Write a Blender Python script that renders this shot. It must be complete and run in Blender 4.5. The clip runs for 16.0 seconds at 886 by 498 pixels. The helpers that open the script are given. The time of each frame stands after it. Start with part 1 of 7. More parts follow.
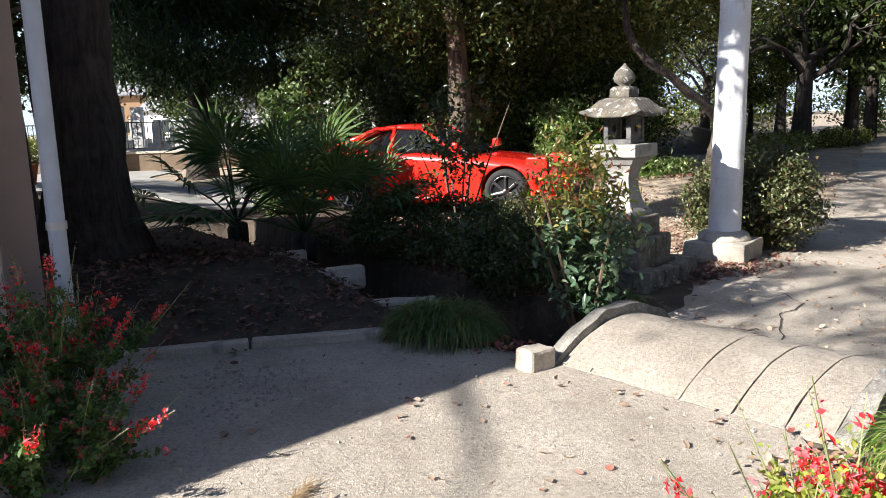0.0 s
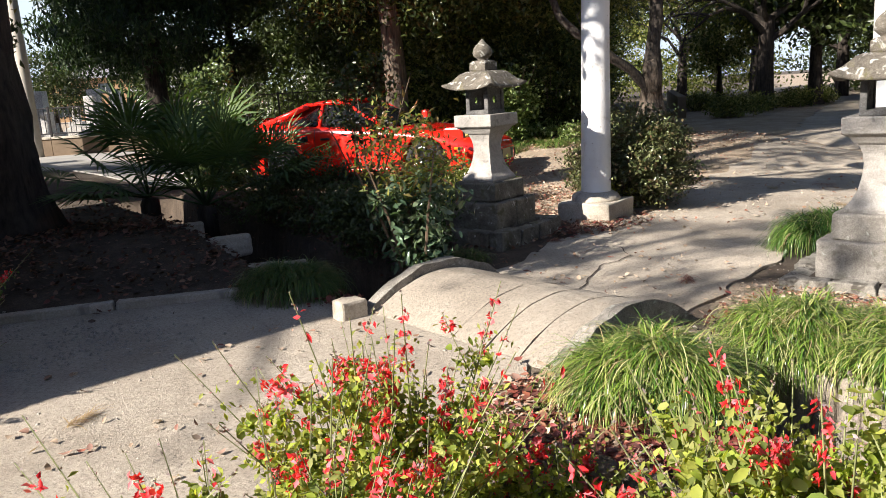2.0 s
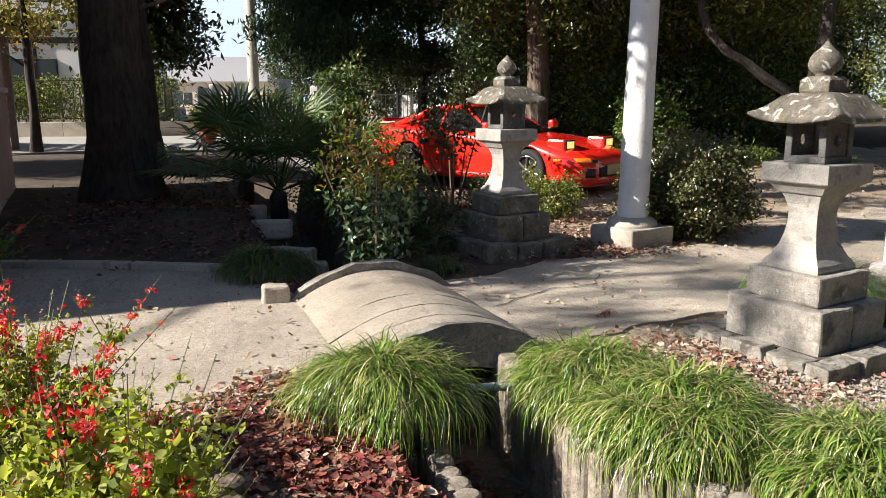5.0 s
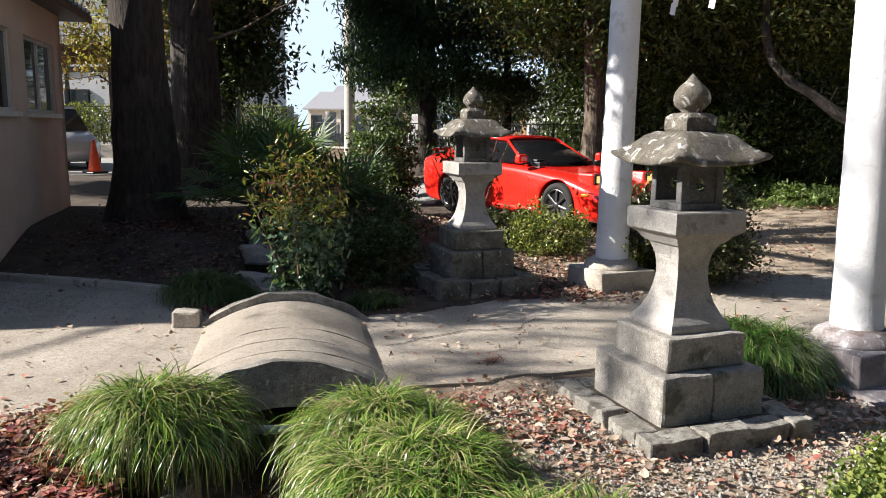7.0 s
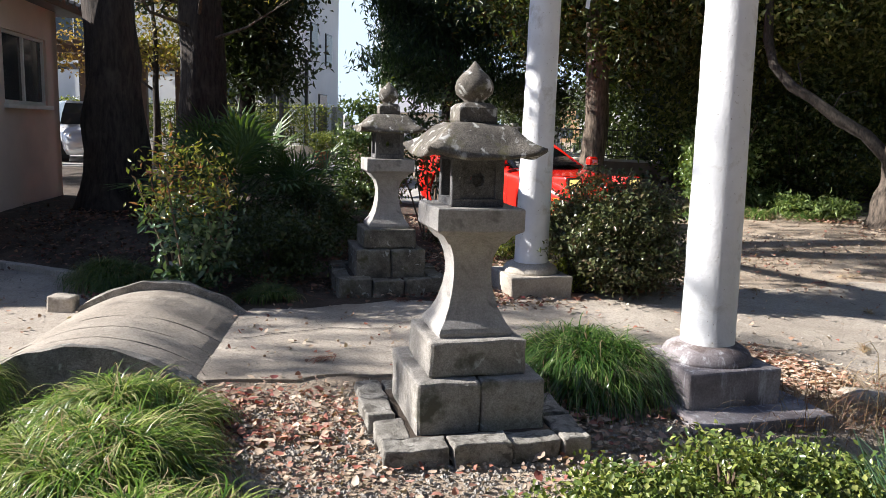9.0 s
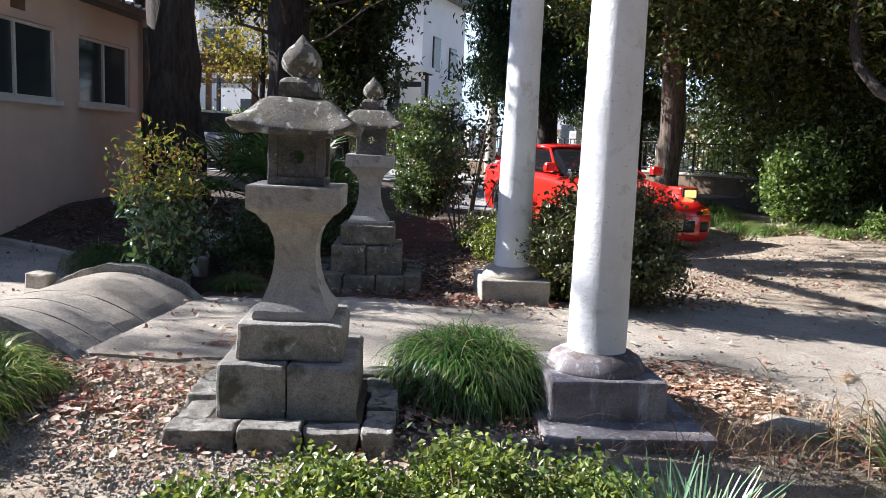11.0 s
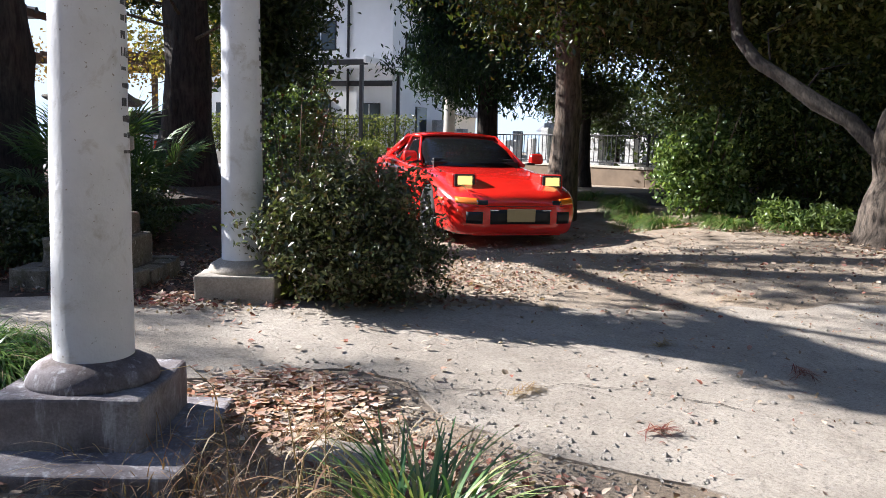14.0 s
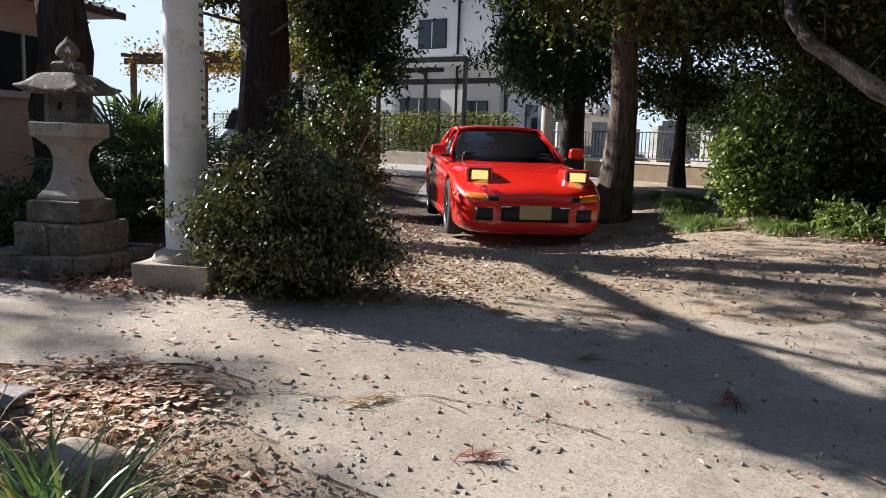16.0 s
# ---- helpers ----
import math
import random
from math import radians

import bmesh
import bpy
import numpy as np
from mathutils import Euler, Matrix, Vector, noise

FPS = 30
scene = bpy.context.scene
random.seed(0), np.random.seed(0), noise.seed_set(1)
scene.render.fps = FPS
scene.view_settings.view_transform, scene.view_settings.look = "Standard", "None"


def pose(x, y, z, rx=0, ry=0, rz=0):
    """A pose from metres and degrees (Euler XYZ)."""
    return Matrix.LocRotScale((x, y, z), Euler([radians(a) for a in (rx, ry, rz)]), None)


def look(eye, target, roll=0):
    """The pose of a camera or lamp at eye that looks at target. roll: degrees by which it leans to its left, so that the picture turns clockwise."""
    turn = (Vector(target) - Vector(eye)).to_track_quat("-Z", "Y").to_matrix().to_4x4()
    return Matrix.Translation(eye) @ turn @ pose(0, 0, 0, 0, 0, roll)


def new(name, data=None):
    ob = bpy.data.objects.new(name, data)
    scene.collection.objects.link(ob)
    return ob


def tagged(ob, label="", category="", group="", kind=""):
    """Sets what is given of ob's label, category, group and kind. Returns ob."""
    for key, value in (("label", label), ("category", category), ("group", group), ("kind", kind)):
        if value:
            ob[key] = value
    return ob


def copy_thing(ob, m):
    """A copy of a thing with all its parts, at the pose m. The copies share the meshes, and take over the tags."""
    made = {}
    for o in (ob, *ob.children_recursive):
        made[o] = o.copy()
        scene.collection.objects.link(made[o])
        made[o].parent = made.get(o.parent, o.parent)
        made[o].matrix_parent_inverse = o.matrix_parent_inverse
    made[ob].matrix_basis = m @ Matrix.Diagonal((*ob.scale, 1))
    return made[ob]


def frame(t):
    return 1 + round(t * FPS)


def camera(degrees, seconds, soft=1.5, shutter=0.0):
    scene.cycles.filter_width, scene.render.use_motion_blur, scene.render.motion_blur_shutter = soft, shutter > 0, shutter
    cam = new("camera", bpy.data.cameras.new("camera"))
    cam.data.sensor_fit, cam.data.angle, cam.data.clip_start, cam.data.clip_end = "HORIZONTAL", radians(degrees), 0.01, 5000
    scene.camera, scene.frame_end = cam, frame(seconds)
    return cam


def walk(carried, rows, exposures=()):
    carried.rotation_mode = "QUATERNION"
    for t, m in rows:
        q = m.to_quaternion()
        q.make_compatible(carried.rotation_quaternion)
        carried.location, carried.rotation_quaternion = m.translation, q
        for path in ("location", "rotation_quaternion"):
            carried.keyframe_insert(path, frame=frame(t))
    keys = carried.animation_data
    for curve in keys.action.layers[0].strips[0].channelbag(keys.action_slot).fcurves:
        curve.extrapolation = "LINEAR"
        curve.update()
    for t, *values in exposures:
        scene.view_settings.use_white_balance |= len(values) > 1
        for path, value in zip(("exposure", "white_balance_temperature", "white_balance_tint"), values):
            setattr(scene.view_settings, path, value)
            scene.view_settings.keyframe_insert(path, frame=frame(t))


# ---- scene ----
cam = camera(59.8, 16.0, soft=0.55)
# seconds, eye, point looked at, roll
ROWS = [
    (0.0, (-0.037, 0.044, 1.385), (-0.016, 2.016, 1.05), -1.8),
    (0.5, (0.168, -0.142, 1.378), (0.211, 1.829, 1.042), -2.7),
    (1.0, (0.478, -0.257, 1.412), (0.51, 1.709, 1.046), -3.2),
    (1.5, (0.81, -0.473, 1.389), (0.854, 1.487, 0.997), -3.7),
    (2.0, (1.115, -0.533, 1.374), (1.113, 1.425, 0.967), -3.7),
    (2.5, (1.471, -0.561, 1.401), (1.416, 1.394, 0.98), -3.5),
    (3.0, (1.83, -0.619, 1.411), (1.706, 1.331, 0.985), -3.6),
    (5.5, (3.64, -0.326, 1.39), (2.887, 1.49, 1.021), 0.4),
    (6.0, (3.974, -0.102, 1.374), (3.114, 1.668, 1.019), 0.5),
    (6.5, (4.337, 0.142, 1.393), (3.408, 1.881, 1.06), 0.6),
    (7.0, (4.715, 0.344, 1.435), (3.754, 2.07, 1.121), 0.6),
    (7.5, (5.072, 0.654, 1.414), (4.062, 2.353, 1.113), 1.2),
    (8.0, (5.398, 0.828, 1.404), (4.357, 2.509, 1.104), 1.2),
    (8.5, (5.648, 1.012, 1.39), (4.57, 2.668, 1.083), 1.3),
    (9.0, (5.883, 1.258, 1.386), (4.747, 2.876, 1.081), 1.8),
    (9.5, (6.197, 1.427, 1.36), (5.038, 3.032, 1.071), 2.2),
    (12.0, (7.185, 3.135, 1.234), (5.598, 4.323, 0.972), 2.7),
    (12.5, (7.293, 3.508, 1.238), (5.69, 4.677, 0.984), 2.7),
    (13.0, (7.387, 3.942, 1.191), (5.812, 5.151, 0.948), 2.0),
    (13.5, (7.601, 4.332, 1.14), (6.082, 5.609, 0.897), 2.3),
    (14.0, (7.806, 4.656, 1.113), (6.305, 5.95, 0.851), 1.7),
    (14.5, (8.002, 4.989, 1.099), (6.488, 6.267, 0.826), 1.5),
    (15.0, (8.174, 5.314, 1.103), (6.615, 6.536, 0.824), 1.9),
    (15.5, (8.236, 5.649, 1.096), (6.592, 6.753, 0.817), 1.7),
    (16.0, (8.305, 6.001, 1.074), (6.592, 6.997, 0.801), 2.0),
]
# exposure in stops and white balance along the way
LOOK = [(0.0, 1.48, 6250, 11), (1.0, 1.44, 6400, 11), (2.0, 1.32, 6700, 12), (3.0, 1.27, 6900, 12), (5.5, 1.27, 6600, 11), (7.0, 1.27, 6400, 11), (8.5, 1.34, 6250, 12), (12.0, 1.60, 5800, 13), (13.0, 1.58, 5800, 13), (14.0, 1.52, 5900, 13), (15.0, 1.33, 6200, 14), (16.0, 1.17, 6250, 14)]
walk(cam, [(t, look(eye, aim, roll)) for t, eye, aim, roll in ROWS], LOOK)

SUN_AZ, SUN_EL = 211.6, 31.0          # where the sun stands: degrees from +x, degrees up

world = bpy.data.worlds.new("world")
scene.world = world
world.use_nodes = True
sky = world.node_tree.nodes.new("ShaderNodeTexSky")
sky.sky_type = 'NISHITA'
sky.sun_disc = False
sky.sun_elevation = radians(SUN_EL)
sky.sun_rotation = radians(90 - SUN_AZ)
sky.air_density, sky.dust_density, sky.ozone_density = 1.0, 0.7, 2.5
sky_tone = world.node_tree.nodes.new("ShaderNodeHueSaturation")
sky_tone.inputs["Saturation"].default_value = 0.75
world.node_tree.links.new(sky.outputs[0], sky_tone.inputs["Color"])
sky_tint = world.node_tree.nodes.new("ShaderNodeMix")
sky_tint.data_type, sky_tint.blend_type = "RGBA", "MULTIPLY"
sky_tint.inputs["Factor"].default_value = 1.0
sky_tint.inputs[7].default_value = (0.90, 1.0, 1.22, 1)
world.node_tree.links.new(sky_tone.outputs[0], sky_tint.inputs[6])
world.node_tree.links.new(sky_tint.outputs[2], world.node_tree.nodes["Background"].inputs[0])
world.node_tree.nodes["Background"].inputs[1].default_value = 0.044
sun = new("sun", bpy.data.lights.new("sun", "SUN"))
sun.data.energy, sun.data.angle, sun.data.color = 5.0, radians(0.53), (1.0, 0.94, 0.85)
_a, _e = radians(SUN_AZ), radians(SUN_EL)
sun.matrix_world = look((math.cos(_a) * math.cos(_e) * 30, math.sin(_a) * math.cos(_e) * 30, math.sin(_e) * 30), (0, 0, 0))

# ---------- materials ----------


def nodes_of(m):
    m.use_nodes = True
    nt = m.node_tree
    return nt, nt.nodes["Principled BSDF"]


def ramp(nt, fac, stops):
    r = nt.nodes.new("ShaderNodeValToRGB")
    els = r.color_ramp.elements
    while len(els) < len(stops):
        els.new(0.5)
    for el, (p, c) in zip(els, stops):
        el.position, el.color = p, (*c, 1)
    nt.links.new(fac, r.inputs[0])
    return r.outputs[0]


def noise_of(nt, scale, detail=6, rough=0.6, coord="Object", distortion=0.0):
    tc = nt.nodes.new("ShaderNodeTexCoord")
    n = nt.nodes.new("ShaderNodeTexNoise")
    n.inputs["Scale"].default_value, n.inputs["Detail"].default_value = scale, detail
    n.inputs["Roughness"].default_value, n.inputs["Distortion"].default_value = rough, distortion
    nt.links.new(tc.outputs[coord], n.inputs["Vector"])
    return n.outputs["Fac"]


def mix(nt, fac, a, b, mode="MIX"):
    n = nt.nodes.new("ShaderNodeMix")
    n.data_type, n.blend_type = "RGBA", mode
    if hasattr(fac, "is_linked"):
        nt.links.new(fac, n.inputs["Factor"])
    else:
        n.inputs["Factor"].default_value = fac
    for sock, v in ((n.inputs[6], a), (n.inputs[7], b)):
        if hasattr(v, "is_linked"):
            nt.links.new(v, sock)
        else:
            sock.default_value = (*v, 1)
    return n.outputs[2]


def bump_of(nt, bsdf, height, strength=0.4, dist=0.01, normal=None):
    b = nt.nodes.new("ShaderNodeBump")
    b.inputs["Strength"].default_value, b.inputs["Distance"].default_value = strength, dist
    nt.links.new(height, b.inputs["Height"])
    if normal is not None:
        nt.links.new(normal, b.inputs["Normal"])
    nt.links.new(b.outputs[0], bsdf.inputs["Normal"])
    return b.outputs[0]


def threshold(nt, val, lo, hi):
    r = nt.nodes.new("ShaderNodeMapRange")
    r.inputs["From Min"].default_value, r.inputs["From Max"].default_value = lo, hi
    nt.links.new(val, r.inputs["Value"])
    return r.outputs[0]


def stone_mat(name, dark, mid, light, lichen=(0.5, 0.52, 0.44), lich=(0.62, 0.7), scale=6.0, rough=0.9, moss=None, grainy=1.0):
    m = bpy.data.materials.new(name)
    nt, b = nodes_of(m)
    col = ramp(nt, noise_of(nt, scale, 8, 0.65), [(0.3, dark), (0.5, mid), (0.7, light)])
    grain = ramp(nt, noise_of(nt, scale * 28, 3, 0.7), [(0.35, (0.5, 0.49, 0.47)), (0.65, (1.25, 1.25, 1.25))])
    col = mix(nt, grainy, col, grain, "MULTIPLY")
    blot = ramp(nt, noise_of(nt, scale * 6, 6, 0.75, distortion=0.3), [(0.32, (0.55, 0.53, 0.5)), (0.5, (1, 1, 1)), (0.68, (1.2, 1.2, 1.2))])
    col = mix(nt, 0.85 * grainy, col, blot, "MULTIPLY")
    if lichen:
        col = mix(nt, threshold(nt, noise_of(nt, scale * 2.3, 5, 0.55, distortion=0.6), *lich), col, lichen)
    if moss:
        col = mix(nt, threshold(nt, noise_of(nt, scale * 1.1, 6, 0.6), 0.56, 0.68), col, moss)
    nt.links.new(col, b.inputs["Base Color"])
    b.inputs["Roughness"].default_value = rough
    bump_of(nt, b, noise_of(nt, scale * 12, 8, 0.7), 0.7, 0.012)
    return m


def plain_mat(name, col, rough=0.6, metal=0.0, var=0.15, scale=8.0, bump=0.0, bscale=60.0, coat=0.0):
    m = bpy.data.materials.new(name)
    nt, b = nodes_of(m)
    lo = tuple(c * (1 - var) for c in col)
    hi = tuple(min(1, c * (1 + var)) for c in col)
    nt.links.new(ramp(nt, noise_of(nt, scale), [(0.3, lo), (0.7, hi)]), b.inputs["Base Color"])
    b.inputs["Roughness"].default_value, b.inputs["Metallic"].default_value = rough, metal
    b.inputs["Coat Weight"].default_value = coat
    if bump:
        bump_of(nt, b, noise_of(nt, bscale, 6), bump, 0.01)
    return m


def leaf_mat(name, cols, trans=0.35, rough=0.45):
    """Leaf material: the colour varies from leaf to leaf; light passes through in part."""
    m = bpy.data.materials.new(name)
    nt, b = nodes_of(m)
    geo = nt.nodes.new("ShaderNodeNewGeometry")
    stops = [(i / max(1, len(cols) - 1), c) for i, c in enumerate(cols)]
    col = ramp(nt, geo.outputs["Random Per Island"], stops)
    fine = ramp(nt, noise_of(nt, 14, 3), [(0.3, (0.8, 0.8, 0.8)), (0.7, (1.2, 1.2, 1.2))])
    col = mix(nt, 1.0, col, fine, "MULTIPLY")
    nt.links.new(col, b.inputs["Base Color"])
    b.inputs["Roughness"].default_value = rough
    tr = nt.nodes.new("ShaderNodeBsdfTranslucent")
    warm = mix(nt, 1.0, col, (1.25, 1.3, 0.55), "MULTIPLY")
    nt.links.new(warm, tr.inputs["Color"])
    ms = nt.nodes.new("ShaderNodeMixShader")
    ms.inputs[0].default_value = trans
    out = nt.nodes["Material Output"]
    nt.links.new(b.outputs[0], ms.inputs[1])
    nt.links.new(tr.outputs[0], ms.inputs[2])
    nt.links.new(ms.outputs[0], out.inputs["Surface"])
    return m


def bark_mat(name, dark, light, scale=5.0):
    m = bpy.data.materials.new(name)
    nt, b = nodes_of(m)
    tc = nt.nodes.new("ShaderNodeTexCoord")
    mp = nt.nodes.new("ShaderNodeMapping")
    mp.inputs["Scale"].default_value = (1, 1, 0.22)
    nt.links.new(tc.outputs["Object"], mp.inputs["Vector"])
    n = nt.nodes.new("ShaderNodeTexNoise")
    n.inputs["Scale"].default_value, n.inputs["Detail"].default_value, n.inputs["Roughness"].default_value = scale * 4, 8, 0.65
    nt.links.new(mp.outputs[0], n.inputs["Vector"])
    col = ramp(nt, n.outputs["Fac"], [(0.35, dark), (0.62, light)])
    col = mix(nt, threshold(nt, noise_of(nt, scale * 0.7, 5), 0.55, 0.75), col, tuple(min(1, c * 1.2 + 0.008) for c in light))
    nt.links.new(col, b.inputs["Base Color"])
    b.inputs["Roughness"].default_value = 0.95
    bump_of(nt, b, n.outputs["Fac"], 0.9, 0.03)
    return m


def ground_mat():
    """Earth: packed and pale where it is walked on, littered and darkened for shade under the trees."""
    m = bpy.data.materials.new("earth")
    nt, b = nodes_of(m)
    at = nt.nodes.new("ShaderNodeAttribute")
    at.attribute_name = "packed"
    # dark soil, lowered further to paint in the shade under the crowns
    soil = ramp(nt, noise_of(nt, 3.5, 9, 0.7), [(0.3, (0.036, 0.026, 0.019)), (0.52, (0.072, 0.053, 0.038)), (0.72, (0.13, 0.098, 0.070))])
    pale = ramp(nt, noise_of(nt, 1.6, 9, 0.72), [(0.3, (0.22, 0.168, 0.115)), (0.5, (0.35, 0.282, 0.21)), (0.7, (0.48, 0.40, 0.31))])
    add = nt.nodes.new("ShaderNodeMath")
    add.operation = "ADD"
    nt.links.new(at.outputs["Fac"], add.inputs[0])
    nt.links.new(noise_of(nt, 2.2, 6, 0.65), add.inputs[1])
    col = mix(nt, threshold(nt, add.outputs[0], 0.85, 1.15), soil, pale)
    grit = ramp(nt, noise_of(nt, 70, 4, 0.75), [(0.3, (0.55, 0.53, 0.5)), (0.5, (1, 1, 1)), (0.72, (1.3, 1.28, 1.22))])
    col = mix(nt, 1.0, col, grit, "MULTIPLY")
    nt.links.new(col, b.inputs["Base Color"])
    b.inputs["Roughness"].default_value = 0.97
    n1 = bump_of(nt, b, noise_of(nt, 45, 8, 0.75), 0.75, 0.02)
    bump_of(nt, b, noise_of(nt, 4, 5), 0.5, 0.06, n1)
    return m


def concrete_mat(name="worn_concrete", tone=1.0):
    m = bpy.data.materials.new(name)
    nt, b = nodes_of(m)
    col = ramp(nt, noise_of(nt, 0.9, 9, 0.68), [(0.3, (0.28, 0.238, 0.190)), (0.5, (0.40, 0.35, 0.288)), (0.72, (0.52, 0.464, 0.388))])
    stain = threshold(nt, noise_of(nt, 2.6, 7, 0.7, distortion=0.4), 0.56, 0.75)
    col = mix(nt, stain, col, (0.27, 0.23, 0.18))
    pits = threshold(nt, noise_of(nt, 34, 5, 0.7, distortion=0.3), 0.60, 0.68)
    col = mix(nt, pits, col, (0.25, 0.22, 0.185))
    blot = threshold(nt, noise_of(nt, 11, 6, 0.75), 0.62, 0.70)
    col = mix(nt, blot, col, (0.56, 0.52, 0.45))
    grit = ramp(nt, noise_of(nt, 55, 5, 0.85), [(0.30, (0.45, 0.43, 0.40)), (0.48, (0.95, 0.95, 0.95)), (0.72, (1.3, 1.28, 1.24))])
    col = mix(nt, 1.0, col, grit, "MULTIPLY")
    col = mix(nt, 1.0, col, (tone, tone, tone), "MULTIPLY")
    nt.links.new(col, b.inputs["Base Color"])
    b.inputs["Roughness"].default_value = 0.93
    n1 = bump_of(nt, b, noise_of(nt, 70, 8, 0.78), 0.8, 0.012)
    bump_of(nt, b, noise_of(nt, 7, 5), 0.35, 0.03, n1)
    return m


M_EARTH, M_CONC, M_BRIDGETOP = ground_mat(), concrete_mat(), concrete_mat("bridge_concrete", 0.82)
M_DIRT = plain_mat("crack_dirt", (0.05, 0.038, 0.028), 0.95, var=0.4, scale=20)
M_GRAVEL = stone_mat("pale_gravel", (0.24, 0.22, 0.19), (0.40, 0.37, 0.325), (0.54, 0.50, 0.45), None, scale=30)
M_LANT = stone_mat("lantern_stone", (0.215, 0.202, 0.187), (0.345, 0.327, 0.302), (0.425, 0.405, 0.378), (0.18, 0.17, 0.155), (0.60, 0.70), 4, grainy=0.4)
M_LANT_BASE = stone_mat("lantern_base_stone", (0.18, 0.165, 0.145), (0.31, 0.29, 0.26), (0.41, 0.385, 0.345), (0.50, 0.50, 0.46), (0.66, 0.70), 5, moss=(0.105, 0.10, 0.072), grainy=0.7)
M_MOSSYBASE = stone_mat("mossy_base_stone", (0.07, 0.065, 0.05), (0.17, 0.155, 0.125), (0.30, 0.28, 0.24), (0.46, 0.46, 0.42), (0.63, 0.68), 6, moss=(0.10, 0.095, 0.05), grainy=0.9)
M_FOOTSTONE = stone_mat("footing_stone", (0.13, 0.12, 0.10), (0.26, 0.245, 0.215), (0.40, 0.38, 0.34), (0.10, 0.09, 0.075), (0.52, 0.62), 7, grainy=0.8)
M_ROOFSTONE = stone_mat("lichened_stone", (0.06, 0.054, 0.044), (0.135, 0.12, 0.098), (0.24, 0.215, 0.18), (0.46, 0.455, 0.42), (0.56, 0.64), 7, moss=(0.12, 0.11, 0.05))
# darker grey stone for the fire box and the inscription bars
M_DARKSTONE = stone_mat("dark_grey_stone", (0.07, 0.07, 0.07), (0.12, 0.12, 0.12), (0.19, 0.185, 0.18), (0.34, 0.34, 0.31), (0.66, 0.72), 7)
M_TORII = bpy.data.materials.new("painted_concrete")
_nt, _b = nodes_of(M_TORII)
_c = ramp(_nt, noise_of(_nt, 2.2, 7, 0.65), [(0.3, (0.60, 0.60, 0.60)), (0.5, (0.71, 0.715, 0.72)), (0.7, (0.79, 0.795, 0.80))])
_c = mix(_nt, threshold(_nt, noise_of(_nt, 55, 3, 0.5), 0.68, 0.74), _c, (0.33, 0.30, 0.26))
_c = mix(_nt, threshold(_nt, noise_of(_nt, 5, 6, 0.7, distortion=0.5), 0.58, 0.78), _c, (0.43, 0.40, 0.345))
_nt.links.new(_c, _b.inputs["Base Color"])
_b.inputs["Roughness"].default_value = 0.75
bump_of(_nt, _b, noise_of(_nt, 38, 6, 0.6), 0.5, 0.008)
M_PLINTH = bpy.data.materials.new("stained_concrete")
_nt, _b = nodes_of(M_PLINTH)
_c = ramp(_nt, noise_of(_nt, 3.0, 7, 0.6, distortion=0.3), [(0.32, (0.10, 0.082, 0.085)), (0.5, (0.23, 0.205, 0.21)), (0.68, (0.36, 0.335, 0.33))])
_tc, _mp, _sn = _nt.nodes.new("ShaderNodeTexCoord"), _nt.nodes.new("ShaderNodeMapping"), _nt.nodes.new("ShaderNodeTexNoise")
_mp.inputs["Scale"].default_value = (1, 1, 0.16)
_sn.inputs["Scale"].default_value, _sn.inputs["Detail"].default_value, _sn.inputs["Roughness"].default_value = 22, 6, 0.65
_nt.links.new(_tc.outputs["Object"], _mp.inputs["Vector"])
_nt.links.new(_mp.outputs[0], _sn.inputs["Vector"])
_c = mix(_nt, threshold(_nt, _sn.outputs["Fac"], 0.54, 0.72), _c, (0.55, 0.55, 0.57))
_c = mix(_nt, threshold(_nt, noise_of(_nt, 2.0, 6, 0.7, distortion=0.6), 0.55, 0.68), _c, (0.12, 0.09, 0.08))
_c = mix(_nt, 0.7, _c, ramp(_nt, noise_of(_nt, 90, 4, 0.7), [(0.35, (0.72, 0.71, 0.70)), (0.65, (1.2, 1.2, 1.2))]), "MULTIPLY")
_nt.links.new(_c, _b.inputs["Base Color"])
_b.inputs["Roughness"].default_value = 0.88
bump_of(_nt, _b, noise_of(_nt, 40, 8, 0.7), 0.55, 0.01)
M_BRIDGE = stone_mat("bridge_stone", (0.29, 0.25, 0.20), (0.43, 0.385, 0.32), (0.53, 0.48, 0.41), (0.25, 0.23, 0.2), (0.60, 0.70), 2.4, grainy=0.4)
M_ROCK = stone_mat("rough_rock", (0.16, 0.15, 0.13), (0.29, 0.27, 0.24), (0.42, 0.40, 0.36), (0.46, 0.47, 0.42), (0.62, 0.68), 6)
M_LOG = stone_mat("cement_log", (0.17, 0.14, 0.11), (0.30, 0.26, 0.21), (0.43, 0.39, 0.33), (0.12, 0.11, 0.09), (0.58, 0.7), 8)
M_WALL = plain_mat("rendered_wall", (0.63, 0.50, 0.42), 0.9, var=0.08, scale=2, bump=0.3, bscale=120)
M_EAVE = plain_mat("eave_board", (0.13, 0.085, 0.06), 0.75, var=0.25)
M_ROOFTILE = plain_mat("roof_tile", (0.09, 0.09, 0.10), 0.5, var=0.3, scale=20)
M_ALU = plain_mat("aluminium_frame", (0.66, 0.66, 0.65), 0.4, 0.3, var=0.1)
M_PIPE = plain_mat("grey_pvc", (0.52, 0.57, 0.64), 0.5, var=0.1, scale=5)
M_RED = plain_mat("red_car_paint", (0.88, 0.022, 0.012), 0.25, 0.0, var=0.03, coat=1.0)
M_BLACK = plain_mat("black_plastic", (0.012, 0.012, 0.013), 0.5, var=0.3)
M_RUBBER = plain_mat("tyre_rubber", (0.018, 0.018, 0.018), 0.85, var=0.3, bump=0.2)
